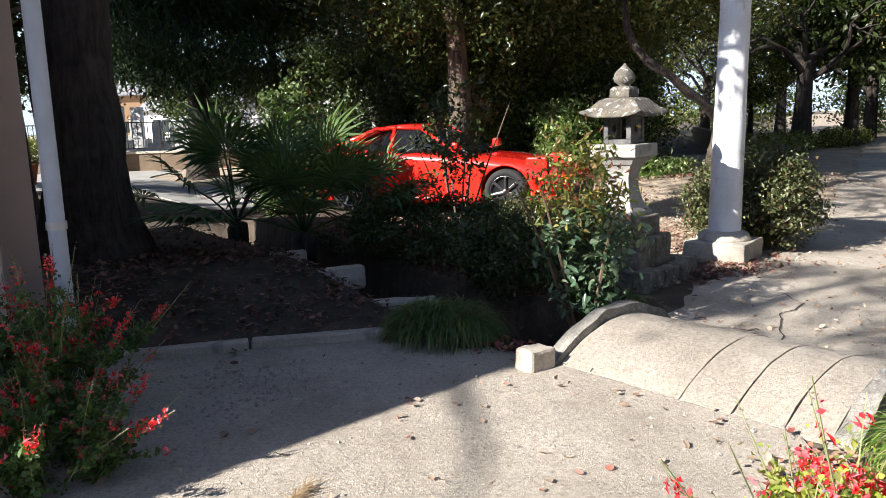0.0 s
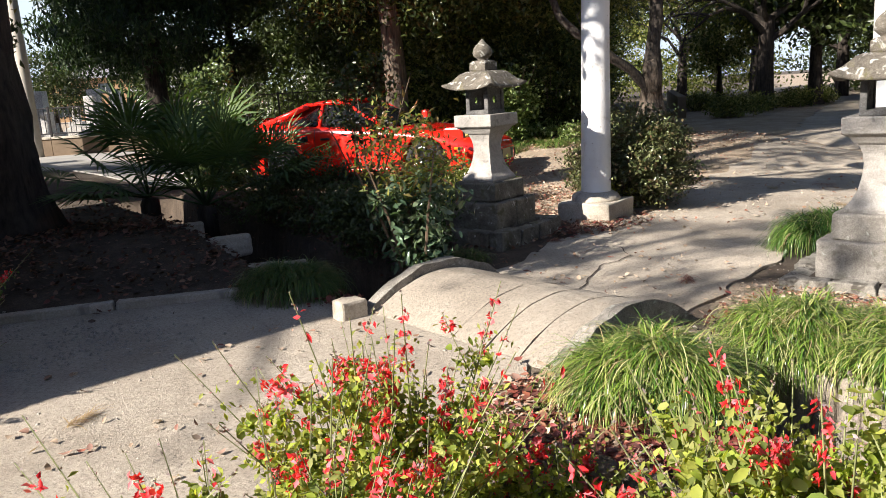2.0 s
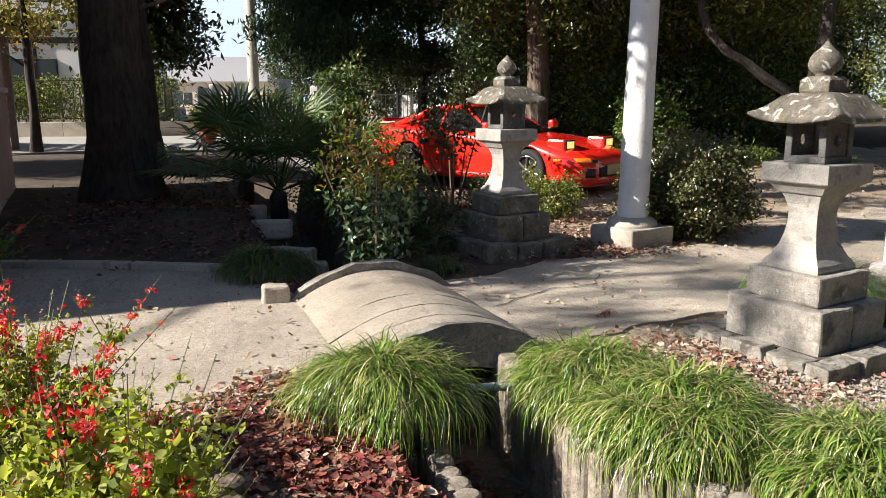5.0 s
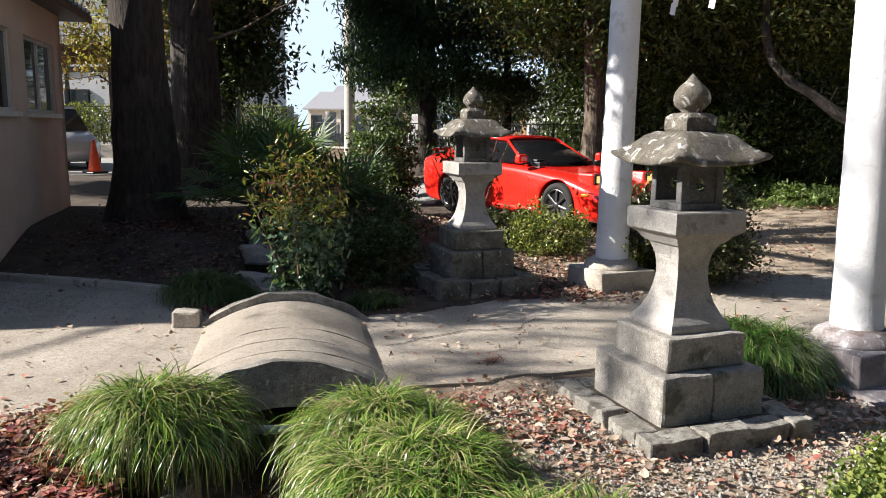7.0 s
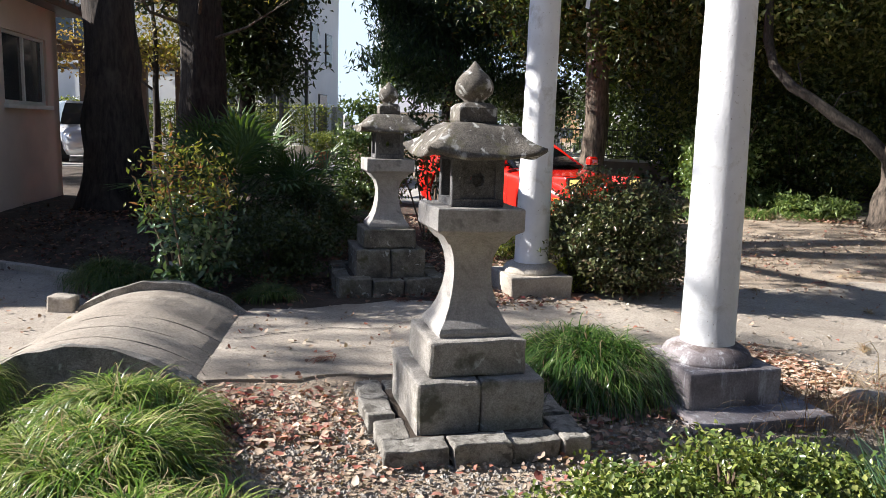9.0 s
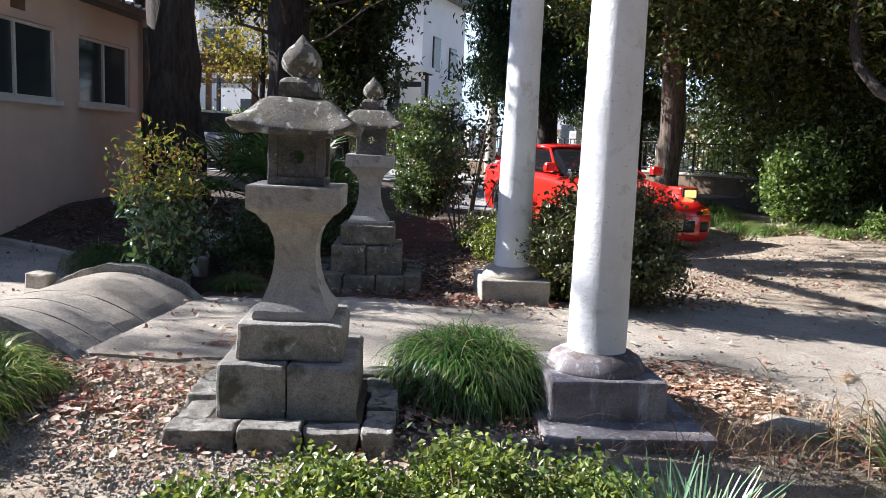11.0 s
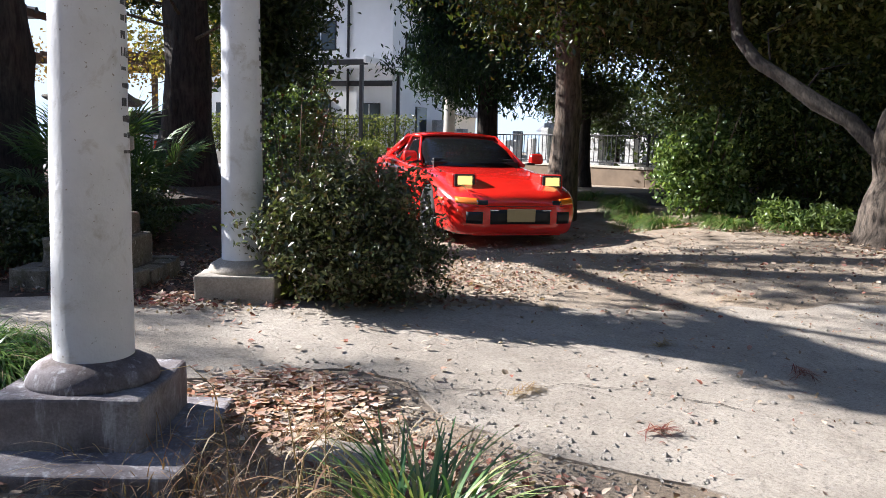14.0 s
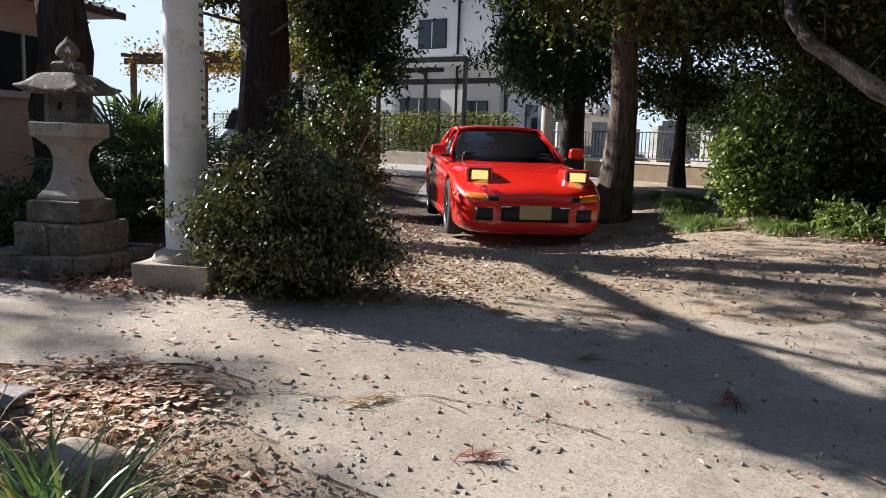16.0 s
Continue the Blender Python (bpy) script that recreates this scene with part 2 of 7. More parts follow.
M_RIM = plain_mat("alloy", (0.25, 0.25, 0.26), 0.28, 1.0, var=0.1)
M_ORANGE = plain_mat("amber_lens", (0.9, 0.22, 0.015), 0.15, coat=1.0, var=0.1)
M_SILVER = plain_mat("silver_trim", (0.7, 0.7, 0.7), 0.25, 0.9, var=0.05)
M_PLATE = plain_mat("blank_plate", (0.55, 0.42, 0.20), 0.6, var=0.05)
M_SEAT = plain_mat("red_seat_cloth", (0.30, 0.012, 0.012), 0.85, var=0.2)
M_CONE = plain_mat("cone_orange", (0.85, 0.09, 0.02), 0.55, var=0.1)
M_WHITE = plain_mat("white_render", (0.80, 0.80, 0.80), 0.85, var=0.04, scale=1.5)
M_CREAM = plain_mat("cream_render", (0.62, 0.56, 0.45), 0.85, var=0.06, scale=1.5)
M_BROWNWALL = plain_mat("brown_render", (0.35, 0.22, 0.12), 0.85, var=0.08, scale=1.5)
M_DARKMETAL = plain_mat("dark_metal", (0.035, 0.033, 0.035), 0.45, 0.5, var=0.2)
M_POLE = plain_mat("pole_concrete", (0.42, 0.39, 0.34), 0.9, var=0.12, bump=0.2)
M_BLOCKWALL = plain_mat("low_wall_concrete", (0.46, 0.42, 0.35), 0.9, var=0.15, scale=3, bump=0.3)
M_BROWNBLOCK = plain_mat("brown_block", (0.17, 0.125, 0.085), 0.9, var=0.2, scale=4, bump=0.3)
M_GRAVE = stone_mat("polished_grave_stone", (0.3, 0.3, 0.3), (0.5, 0.5, 0.49), (0.62, 0.62, 0.6), None, scale=3, rough=0.4)
M_ASPHALT = plain_mat("pale_asphalt", (0.30, 0.29, 0.27), 0.9, var=0.15, scale=2, bump=0.3, bscale=150)
M_PAPER = plain_mat("white_paper", (0.82, 0.82, 0.80), 0.8, var=0.03)
M_ROPE = plain_mat("straw_rope", (0.45, 0.33, 0.15), 0.95, var=0.3, scale=40, bump=0.5)
M_POT = plain_mat("terracotta", (0.30, 0.10, 0.05), 0.85, var=0.2)
M_BARK = bark_mat("dark_bark", (0.015, 0.012, 0.009), (0.060, 0.047, 0.038))
M_BARK2 = bark_mat("grey_bark", (0.03, 0.022, 0.016), (0.17, 0.13, 0.095))
M_SAGESTEM = plain_mat("sage_stem", (0.20, 0.22, 0.09), 0.8, var=0.3)
M_BARK3 = bark_mat("knotty_bark", (0.02, 0.016, 0.012), (0.16, 0.125, 0.095), 7.0)
# darker than the trunk's bark: shade on the limb put into its colour
M_BARKMID = bark_mat("shade_toned_limb_bark", (0.012, 0.010, 0.008), (0.075, 0.061, 0.049), 9.0)
M_TWIG = plain_mat("twig", (0.13, 0.09, 0.06), 0.9, var=0.3)
M_GRASS = leaf_mat("mondo_grass", [(0.02, 0.06, 0.01), (0.10, 0.20, 0.025), (0.22, 0.33, 0.05), (0.05, 0.11, 0.016), (0.40, 0.44, 0.14), (0.03, 0.08, 0.012), (0.58, 0.54, 0.28)], 0.25, 0.3)
# mondo grass again, its greens lowered to paint in shade by the bridge
M_GRASSDARK = leaf_mat("shade_painted_mondo_grass", [(0.02, 0.05, 0.01), (0.05, 0.11, 0.018), (0.10, 0.17, 0.03), (0.03, 0.07, 0.012), (0.22, 0.26, 0.08)], 0.2, 0.35)
M_GRASSDEEP = leaf_mat("deep_green_mondo_grass", [(0.012, 0.04, 0.008), (0.035, 0.10, 0.015), (0.08, 0.17, 0.025), (0.02, 0.06, 0.01), (0.24, 0.32, 0.09), (0.04, 0.11, 0.017)], 0.15, 0.26)
M_BOX = leaf_mat("box_leaf", [(0.04, 0.07, 0.02), (0.09, 0.14, 0.035), (0.17, 0.22, 0.05), (0.36, 0.38, 0.12), (0.06, 0.10, 0.025), (0.25, 0.29, 0.07)], 0.28, 0.3)
M_GRASS2 = leaf_mat("green_blades", [(0.035, 0.085, 0.018), (0.07, 0.15, 0.03), (0.13, 0.21, 0.05), (0.26, 0.29, 0.10)], 0.3, 0.35)
M_DRY = leaf_mat("dry_grass", [(0.30, 0.20, 0.11), (0.44, 0.34, 0.20), (0.22, 0.13, 0.08)], 0.25, 0.7)
M_EVER = leaf_mat("evergreen_leaf", [(0.024, 0.040, 0.012), (0.042, 0.066, 0.018), (0.072, 0.095, 0.025), (0.032, 0.050, 0.015)], 0.25, 0.4)
# the palest olive tone stands in for glints on the crowns
M_OLIVE = leaf_mat("olive_leaf", [(0.045, 0.07, 0.018), (0.10, 0.13, 0.035), (0.21, 0.24, 0.07), (0.42, 0.41, 0.16), (0.07, 0.10, 0.025), (0.15, 0.18, 0.05)], 0.38, 0.24)
# the last, pale tone paints sparse highlights among dark leaves
M_EVERGLOSS = leaf_mat("glossy_evergreen_leaf", [(0.03, 0.05, 0.014), (0.05, 0.075, 0.02), (0.085, 0.11, 0.03), (0.035, 0.055, 0.016), (0.19, 0.20, 0.06)], 0.28, 0.24)
M_CEDAR = leaf_mat("cedar_needles", [(0.012, 0.030, 0.014), (0.020, 0.050, 0.016), (0.045, 0.085, 0.022)], 0.25, 0.6)
M_CAMELLIA = leaf_mat("camellia_leaf", [(0.05, 0.085, 0.03), (0.09, 0.13, 0.05), (0.15, 0.19, 0.08), (0.06, 0.10, 0.03)], 0.22, 0.25)
M_PALM = leaf_mat("palm_blade", [(0.035, 0.08, 0.025), (0.06, 0.12, 0.035), (0.10, 0.16, 0.045)], 0.2, 0.5)
# the palest tone paints the mound's sunlit patches
M_AZALEA = leaf_mat("azalea_leaf", [(0.032, 0.05, 0.018), (0.065, 0.085, 0.028), (0.12, 0.14, 0.055), (0.10, 0.06, 0.035), (0.045, 0.06, 0.022), (0.25, 0.265, 0.13), (0.05, 0.07, 0.024)], 0.15, 0.3)
M_NANDINA = leaf_mat("nandina_leaf", [(0.08, 0.13, 0.035), (0.17, 0.22, 0.05), (0.32, 0.34, 0.07), (0.20, 0.14, 0.07), (0.13, 0.18, 0.05), (0.34, 0.13, 0.09), (0.26, 0.25, 0.08)], 0.35, 0.22)
M_NANDGLOSS = leaf_mat("glossy_nandina_leaf", [(0.05, 0.095, 0.055), (0.09, 0.15, 0.085), (0.16, 0.215, 0.12), (0.08, 0.12, 0.08)], 0.2, 0.14)
M_SAGE = leaf_mat("sage_leaf", [(0.14, 0.20, 0.03), (0.30, 0.38, 0.05), (0.50, 0.52, 0.11), (0.10, 0.14, 0.03), (0.44, 0.46, 0.14), (0.28, 0.29, 0.11)], 0.48, 0.8)
# dark copy of the sage leaf: the corner's shade is in the colour
M_SAGEDARK = leaf_mat("shade_painted_sage_leaf", [(0.05, 0.10, 0.025), (0.09, 0.16, 0.035), (0.12, 0.2, 0.05)], 0.35, 0.5)
M_BUD = leaf_mat("sage_bud", [(0.22, 0.16, 0.17), (0.34, 0.27, 0.28), (0.16, 0.14, 0.10), (0.40, 0.20, 0.22)], 0.2, 0.7)
M_SAGERED = leaf_mat("red_blossom", [(0.62, 0.012, 0.02), (0.85, 0.03, 0.035), (0.80, 0.10, 0.13), (0.85, 0.22, 0.25)], 0.3, 0.6)
M_BERRY = leaf_mat("red_berries", [(0.6, 0.02, 0.015), (0.75, 0.05, 0.03)], 0.15, 0.4)
M_LITTER = leaf_mat("fallen_leaf", [(0.16, 0.08, 0.055), (0.32, 0.20, 0.13), (0.54, 0.43, 0.32), (0.22, 0.06, 0.045), (0.60, 0.50, 0.40), (0.18, 0.12, 0.09), (0.36, 0.12, 0.08), (0.50, 0.39, 0.29), (0.28, 0.19, 0.13), (0.56, 0.47, 0.37)], 0.12, 0.7)
M_LITTERDARK = leaf_mat("red_fallen_leaf", [(0.10, 0.022, 0.02), (0.20, 0.045, 0.035), (0.30, 0.10, 0.06), (0.08, 0.035, 0.028), (0.26, 0.05, 0.05), (0.40, 0.23, 0.14), (0.13, 0.05, 0.04)], 0.12, 0.65)
# litter browns lowered so the colour carries the deep shade under the trees
M_LITTERSHADE = leaf_mat("shade_darkened_leaf", [(0.08, 0.042, 0.03), (0.17, 0.08, 0.052), (0.05, 0.032, 0.024), (0.26, 0.15, 0.10), (0.17, 0.05, 0.038)], 0.1, 0.7)
M_AUTUMN = leaf_mat("autumn_leaf", [(0.25, 0.14, 0.05), (0.33, 0.20, 0.06), (0.20, 0.17, 0.05)], 0.35, 0.6)


def glass_mat(name, tint, trans=1.0, rough=0.02):
    m = bpy.data.materials.new(name)
    nt, b = nodes_of(m)
    b.inputs["Base Color"].default_value = (*tint, 1)
    b.inputs["Roughness"].default_value = rough
    b.inputs["Transmission Weight"].default_value = trans
    b.inputs["IOR"].default_value = 1.45
    return m


M_CARGLASS = glass_mat("car_glass", (0.06, 0.065, 0.075), 0.85)
M_WINGLASS = glass_mat("dark_window_glass", (0.035, 0.045, 0.05), 0.0, 0.06)
M_LENS = bpy.data.materials.new("lit_headlamp")
_nt, _b = nodes_of(M_LENS)
_b.inputs["Base Color"].default_value = (0.9, 0.8, 0.5, 1)
_b.inputs["Emission Color"].default_value = (1.0, 0.74, 0.20, 1)
_b.inputs["Emission Strength"].default_value = 0.42

M_HAZE = bpy.data.materials.new("bright_haze")
_nt, _b = nodes_of(M_HAZE)
_b.inputs["Base Color"].default_value = (0, 0, 0, 1)
_b.inputs["Specular IOR Level"].default_value = 0.0
_b.inputs["Emission Color"].default_value = (0.72, 0.87, 1.0, 1)
_b.inputs["Emission Strength"].default_value = 0.47

# ---------- mesh helpers ----------


def make(name, verts, faces, mat, parent=None, label="", smooth=False):
    me = bpy.data.meshes.new(name)
    me.from_pydata([tuple(v) for v in verts], [], [tuple(f) for f in faces])
    me.materials.append(mat)
    if smooth:
        me.polygons.foreach_set("use_smooth", [True] * len(me.polygons))
    ob = new(name, me)
    if parent:
        ob.parent = parent
    if label:
        ob["label"] = label
    return ob


def part(name, bm, mat, parent=None, label="", smooth=False):
    me = bpy.data.meshes.new(name)
    bm.to_mesh(me)
    bm.free()
    me.materials.append(mat)
    if smooth:
        me.polygons.foreach_set("use_smooth", [True] * len(me.polygons))
    ob = new(name, me)
    if parent:
        ob.parent = parent
    if label:
        ob["label"] = label
    return ob


def empty(name, m, label, category, group=""):
    ob = new(name)
    ob.empty_display_size = 0.1
    ob.matrix_world = m
    return tagged(ob, label, category, group)


def box_bm(sx, sy, z0, z1, bevel=0.01, cx=0, cy=0, rough=0.0, seed=0, segs=2, taper=1.0):
    bm = bmesh.new()
    bmesh.ops.create_cube(bm, size=1.0)
    for v in bm.verts:
        k = taper if v.co.z > 0 else 1.0
        v.co = Vector((cx + v.co.x * sx * k, cy + v.co.y * sy * k, z0 + (v.co.z + 0.5) * (z1 - z0)))
    if bevel:
        bmesh.ops.bevel(bm, geom=list(bm.edges), offset=bevel, segments=segs, affect="EDGES", profile=0.5)
    if rough:
        bmesh.ops.subdivide_edges(bm, edges=[e for e in bm.edges if e.calc_length() > 0.08], cuts=5, use_grid_fill=True)
        for v in bm.verts:
            v.co += noise.noise_vector(v.co * 9 + Vector((seed * 7.3, seed, 0))) * rough + noise.noise_vector(v.co * 30 + Vector((seed, 0, 3))) * rough * 0.4
    return bm


def square_loft(profile, bevel=0.006, curl=None, rough=0.0, n=8, seed=0, bow=None):
    """A stack of squares: rows of (half side, z). n points a side; curl lifts the corners of the rows that it names."""
    bm = bmesh.new()
    rings = []
    for i, (h, z) in enumerate(profile):
        ring = []
        for s in range(4):
            a = radians(90 * s - 45)
            c0, c1 = Vector((math.cos(a), math.sin(a))) * h * math.sqrt(2), Vector((math.cos(a + math.pi / 2), math.sin(a + math.pi / 2))) * h * math.sqrt(2)
            for k in range(n):
                f = k / n
                p = c0.lerp(c1, f)
                e = abs(f - 0.5) * 2
                if bow and bow[i]:
                    p *= 1 - bow[i] * (1 - e * e)
                lift = curl[i] * e ** 3 if curl else 0
                v = Vector((p.x, p.y, z + lift))
                if rough:
                    v += noise.noise_vector(v * 8 + Vector((seed, seed * 2, 0))) * rough
                ring.append(bm.verts.new(v))
        rings.append(ring)
    m = 4 * n
    for a, b in zip(rings, rings[1:]):
        for k in range(m):
            bm.faces.new((a[k], a[(k + 1) % m], b[(k + 1) % m], b[k]))
    bm.faces.new(list(reversed(rings[0])))
    bm.faces.new(rings[-1])
    return bm


def lathe(profile, n=24, cx=0, cy=0, rough=0.0, seed=0):
    bm = bmesh.new()
    rings = []
    for r, z in profile:
        ring = []
        for k in range(n):
            a = 2 * math.pi * k / n
            v = Vector((cx + r * math.cos(a), cy + r * math.sin(a), z))
            if rough:
                v += noise.noise_vector(v * 7 + Vector((seed, 0, 0))) * rough
            ring.append(bm.verts.new(v))
        rings.append(ring)
    for a, b in zip(rings, rings[1:]):
        for k in range(n):
            bm.faces.new((a[k], a[(k + 1) % n], b[(k + 1) % n], b[k]))
    bm.faces.new(list(reversed(rings[0])))
    bm.faces.new(rings[-1])
    return bm


def tube_data(pts, radii, n=8, rough=0.0, seed=0):
    """Verts and faces of a bent tapered tube."""
    vs, fs = [], []
    pts = [Vector(p) for p in pts]
    ref = Vector((0.3, 0.9, 0.1))
    for i, (p, r) in enumerate(zip(pts, radii)):
        d = (pts[min(i + 1, len(pts) - 1)] - pts[max(i - 1, 0)]).normalized()
        a = d.cross(ref).normalized()
        b = d.cross(a).normalized()
        for k in range(n):
            t = 2 * math.pi * k / n
            o = (a * math.cos(t) + b * math.sin(t)) * r
            if rough:
                o *= 1 + rough * noise.noise(Vector((math.cos(t) * 2.2 + seed, math.sin(t) * 2.2, p.z * 1.3)))
            vs.append(p + o)
    for i in range(len(pts) - 1):
        for k in range(n):
            fs.append((i * n + k, i * n + (k + 1) % n, (i + 1) * n + (k + 1) % n, (i + 1) * n + k))
    fs.append(tuple(range(n - 1, -1, -1)))
    fs.append(tuple(range((len(pts) - 1) * n, len(pts) * n)))
    return vs, fs


def join(*datas):
    vs, fs = [], []
    for v, f in datas:
        o = len(vs)
        vs += list(v)
        fs += [tuple(i + o for i in q) for q in f]
    return vs, fs


def leaves(name, pos, length, width, mat, parent=None, label="", rng=None, up=0.3, out=None, droop=0.0, jitter=0.35, fine=False, curly=0.35):
    """Many small folded leaves, one at each place of pos, in one mesh."""
    n = len(pos)
    d = rng.normal(size=(n, 3))
    if out is not None:
        d += out
    d[:, 2] -= droop
    d /= np.linalg.norm(d, axis=1)[:, None] + 1e-9
    nr = rng.normal(size=(n, 3))
    nr[:, 2] += up * 3
    s = np.cross(d, nr)
    s /= np.linalg.norm(s, axis=1)[:, None] + 1e-9
    up_ = np.cross(s, d)
    L = (length * (1 + jitter * rng.uniform(-1, 1, n)))[:, None]
    W = (width * (1 + jitter * rng.uniform(-1, 1, n)))[:, None]
    v = np.empty((n, 4, 3))
    v[:, 0] = pos - d * L * 0.5
    v[:, 1] = pos + s * W * 0.5 + up_ * W * 0.22
    v[:, 2] = pos + d * L * 0.5 - up_ * L * 0.08
    v[:, 3] = pos - s * W * 0.5 + up_ * W * 0.22
    k, tri = 4, [0, 1, 2, 0, 2, 3]
    if fine:                               # a rounder outline, curled along its length
        k, tri = 7, [0, 1, 6, 1, 2, 6, 2, 3, 6, 3, 4, 6, 4, 5, 6, 5, 0, 6]
        curl = rng.uniform(-curly * 0.7, curly, n)[:, None]
        v = np.empty((n, 7, 3))
        v[:, 0] = pos - d * L * 0.5 + up_ * L * curl
        v[:, 1] = pos - d * L * 0.22 + s * W * 0.46 + up_ * W * 0.16
        v[:, 2] = pos + d * L * 0.18 + s * W * 0.42 + up_ * W * 0.20
        v[:, 3] = pos + d * L * 0.5 + up_ * L * curl * 0.8
        v[:, 4] = pos + d * L * 0.18 - s * W * 0.42 + up_ * W * 0.20
        v[:, 5] = pos - d * L * 0.22 - s * W * 0.46 + up_ * W * 0.16
        v[:, 6] = pos
    me = bpy.data.meshes.new(name)
    me.vertices.add(n * k)
    me.vertices.foreach_set("co", v.reshape(-1))
    me.loops.add(n * len(tri))
    idx = (np.arange(n)[:, None] * k + np.array(tri)[None]).reshape(-1)
    me.loops.foreach_set("vertex_index", idx.astype(np.int32))
    me.polygons.add(n * len(tri) // 3)
    me.polygons.foreach_set("loop_start", np.arange(0, n * len(tri), 3, dtype=np.int32))
    me.materials.append(mat)
    me.update()
    me.validate()
    ob = new(name, me)
    ob["kind"] = "stuff"
    if parent:
        ob.parent = parent
    if label:
        ob["label"] = label
    return ob


def clumps(rng, centre, radii, n_clumps, per, spread, shell=0.55, squash=0.7):
    """Places of leaves: small clumps spread through an ellipsoid, mostly near its outside."""
    d = rng.normal(size=(n_clumps, 3))
    d /= np.linalg.norm(d, axis=1)[:, None]
    r = shell + (1 - shell) * rng.uniform(0, 1, n_clumps) ** 0.7
    r *= 1 + 0.18 * rng.normal(size=n_clumps)
    c = np.array(centre) + d * r[:, None] * np.array(radii)
    p = np.repeat(c, per, 0) + rng.normal(size=(n_clumps * per, 3)) * spread * np.array([1, 1, squash])
    return p


def blades(name, roots, dirs, lengths, width, mat, parent=None, rng=None, segs=4, bend=1.0, label="", vary=(0.75, 1.2), twist=0.0):
    """Grass blades: strips that start along dirs and bow over by about bend radians."""
    n = len(roots)
    h = dirs.copy()
    h[:, 2] = 0
    flat = np.linalg.norm(h, axis=1)
    h /= flat[:, None] + 1e-9
    side = np.stack([-h[:, 1], h[:, 0], np.zeros(n)], 1)
    v = np.empty((n, segs + 1, 2, 3))
    p = roots.copy()
    el0 = np.arctan2(dirs[:, 2], flat)
    b = bend * rng.uniform(*vary, n)
    tw = rng.normal(size=n) * twist / segs
    for i in range(segs + 1):
        w = width * (1 - 0.8 * (i / segs) ** 1.5)
        v[:, i, 0], v[:, i, 1] = p - side * w / 2, p + side * w / 2
        el = np.maximum(el0 - b * (i + 0.5) / segs, -1.5)
        d = h * np.cos(el)[:, None]
        d[:, 2] = np.sin(el)
        p = p + d * (lengths / segs)[:, None]
        if twist:
            c, s_ = np.cos(tw)[:, None], np.sin(tw)[:, None]
            h = h * c + side * s_
            side = np.stack([-h[:, 1], h[:, 0], np.zeros(n)], 1)
    me = bpy.data.meshes.new(name)
    me.vertices.add(n * (segs + 1) * 2)
    me.vertices.foreach_set("co", v.reshape(-1))
    q = []
    for i in range(segs):
        q.append([2 * i, 2 * i + 1, 2 * i + 3, 2 * i + 2])
    idx = (np.arange(n)[:, None, None] * (segs + 1) * 2 + np.array(q)[None]).reshape(-1)
    me.loops.add(len(idx))
    me.loops.foreach_set("vertex_index", idx.astype(np.int32))
    me.polygons.add(n * segs)
    me.polygons.foreach_set("loop_start", np.arange(0, len(idx), 4, dtype=np.int32))
    me.materials.append(mat)
    me.update()
    me.validate()
    ob = new(name, me)
    ob["kind"] = "stuff"
    if parent:
        ob.parent = parent
    if label:
        ob["label"] = label
    return ob


def sstep(x):
    x = min(1.0, max(0.0, x))
    return x * x * (3 - 2 * x)


AXIS = 49.0                                   # the approach runs this way, degrees from +x
BRIDGE, BR_TURN = Vector((1.53, 4.015, 0.0)), 40.5
DITCH = [(-3.4, 10.4), (-1.9, 8.2), (-0.6, 6.5), (0.70, 5.05), (1.50, 4.04), (2.10, 3.22), (2.42, 2.72), (2.66, 2.32), (3.2, 2.0), (5.2, 1.1)]


def gz_base(x, y):
    fall = -0.06 * min(3.6, math.log1p(math.exp(min(40, (x - 3.9) * 2))) / 2)
    fall += 0.05 * sstep((3.4 - x) / 2) * sstep((y - 8.6) / 1.5) * sstep((16 - y) / 2)
    bed = 0.28 * sstep((0.5 - x) / 2.2) * sstep((y - 4.95 - 0.2 * x) / 1.6) * sstep((10.6 - y) / 1.6)
    back = 0.30 * max(sstep((-x - 3.0) / 3) * sstep((y - 6) / 2), sstep((y - 12.9) / 1.1) * sstep((x + 4) / 3 + (y - 12) / 4))
    bank = (0.27 + 0.04 * max(0, x - 2.9)) * sstep((y - 9.3) / 4.2) * sstep((x - 1.5) / 1.4) * sstep((9 - x) / 2.5)
    return fall + max(bed, back, bank)


def seg_dist(x, y, poly):
    best = 1e9
    for (ax, ay), (bx, by) in zip(poly, poly[1:]):
        dx, dy = bx - ax, by - ay
        t = min(1, max(0, ((x - ax) * dx + (y - ay) * dy) / (dx * dx + dy * dy)))
        best = min(best, math.hypot(x - ax - t * dx, y - ay - t * dy))
    return best


def gz(x, y):
    z = gz_base(x, y)
    if -4.5 < x < 7.6 and -0.5 < y < 10:
        d = seg_dist(x, y, DITCH)
        z -= 0.55 * sstep((0.46 - d) / 0.10)
    return z


# ---------- ground ----------


def axis_lines(lo, hi, f0, f1, fine):
    a = list(np.arange(f0, f1 + fine / 2, fine))
    step, x = fine, f1
    while x < hi:
        step *= 1.22
        x += step
        a.append(min(x, hi))
    step, x = fine, f0
    while x > lo:
        step *= 1.22
        x -= step
        a.insert(0, max(x, lo))
    return a


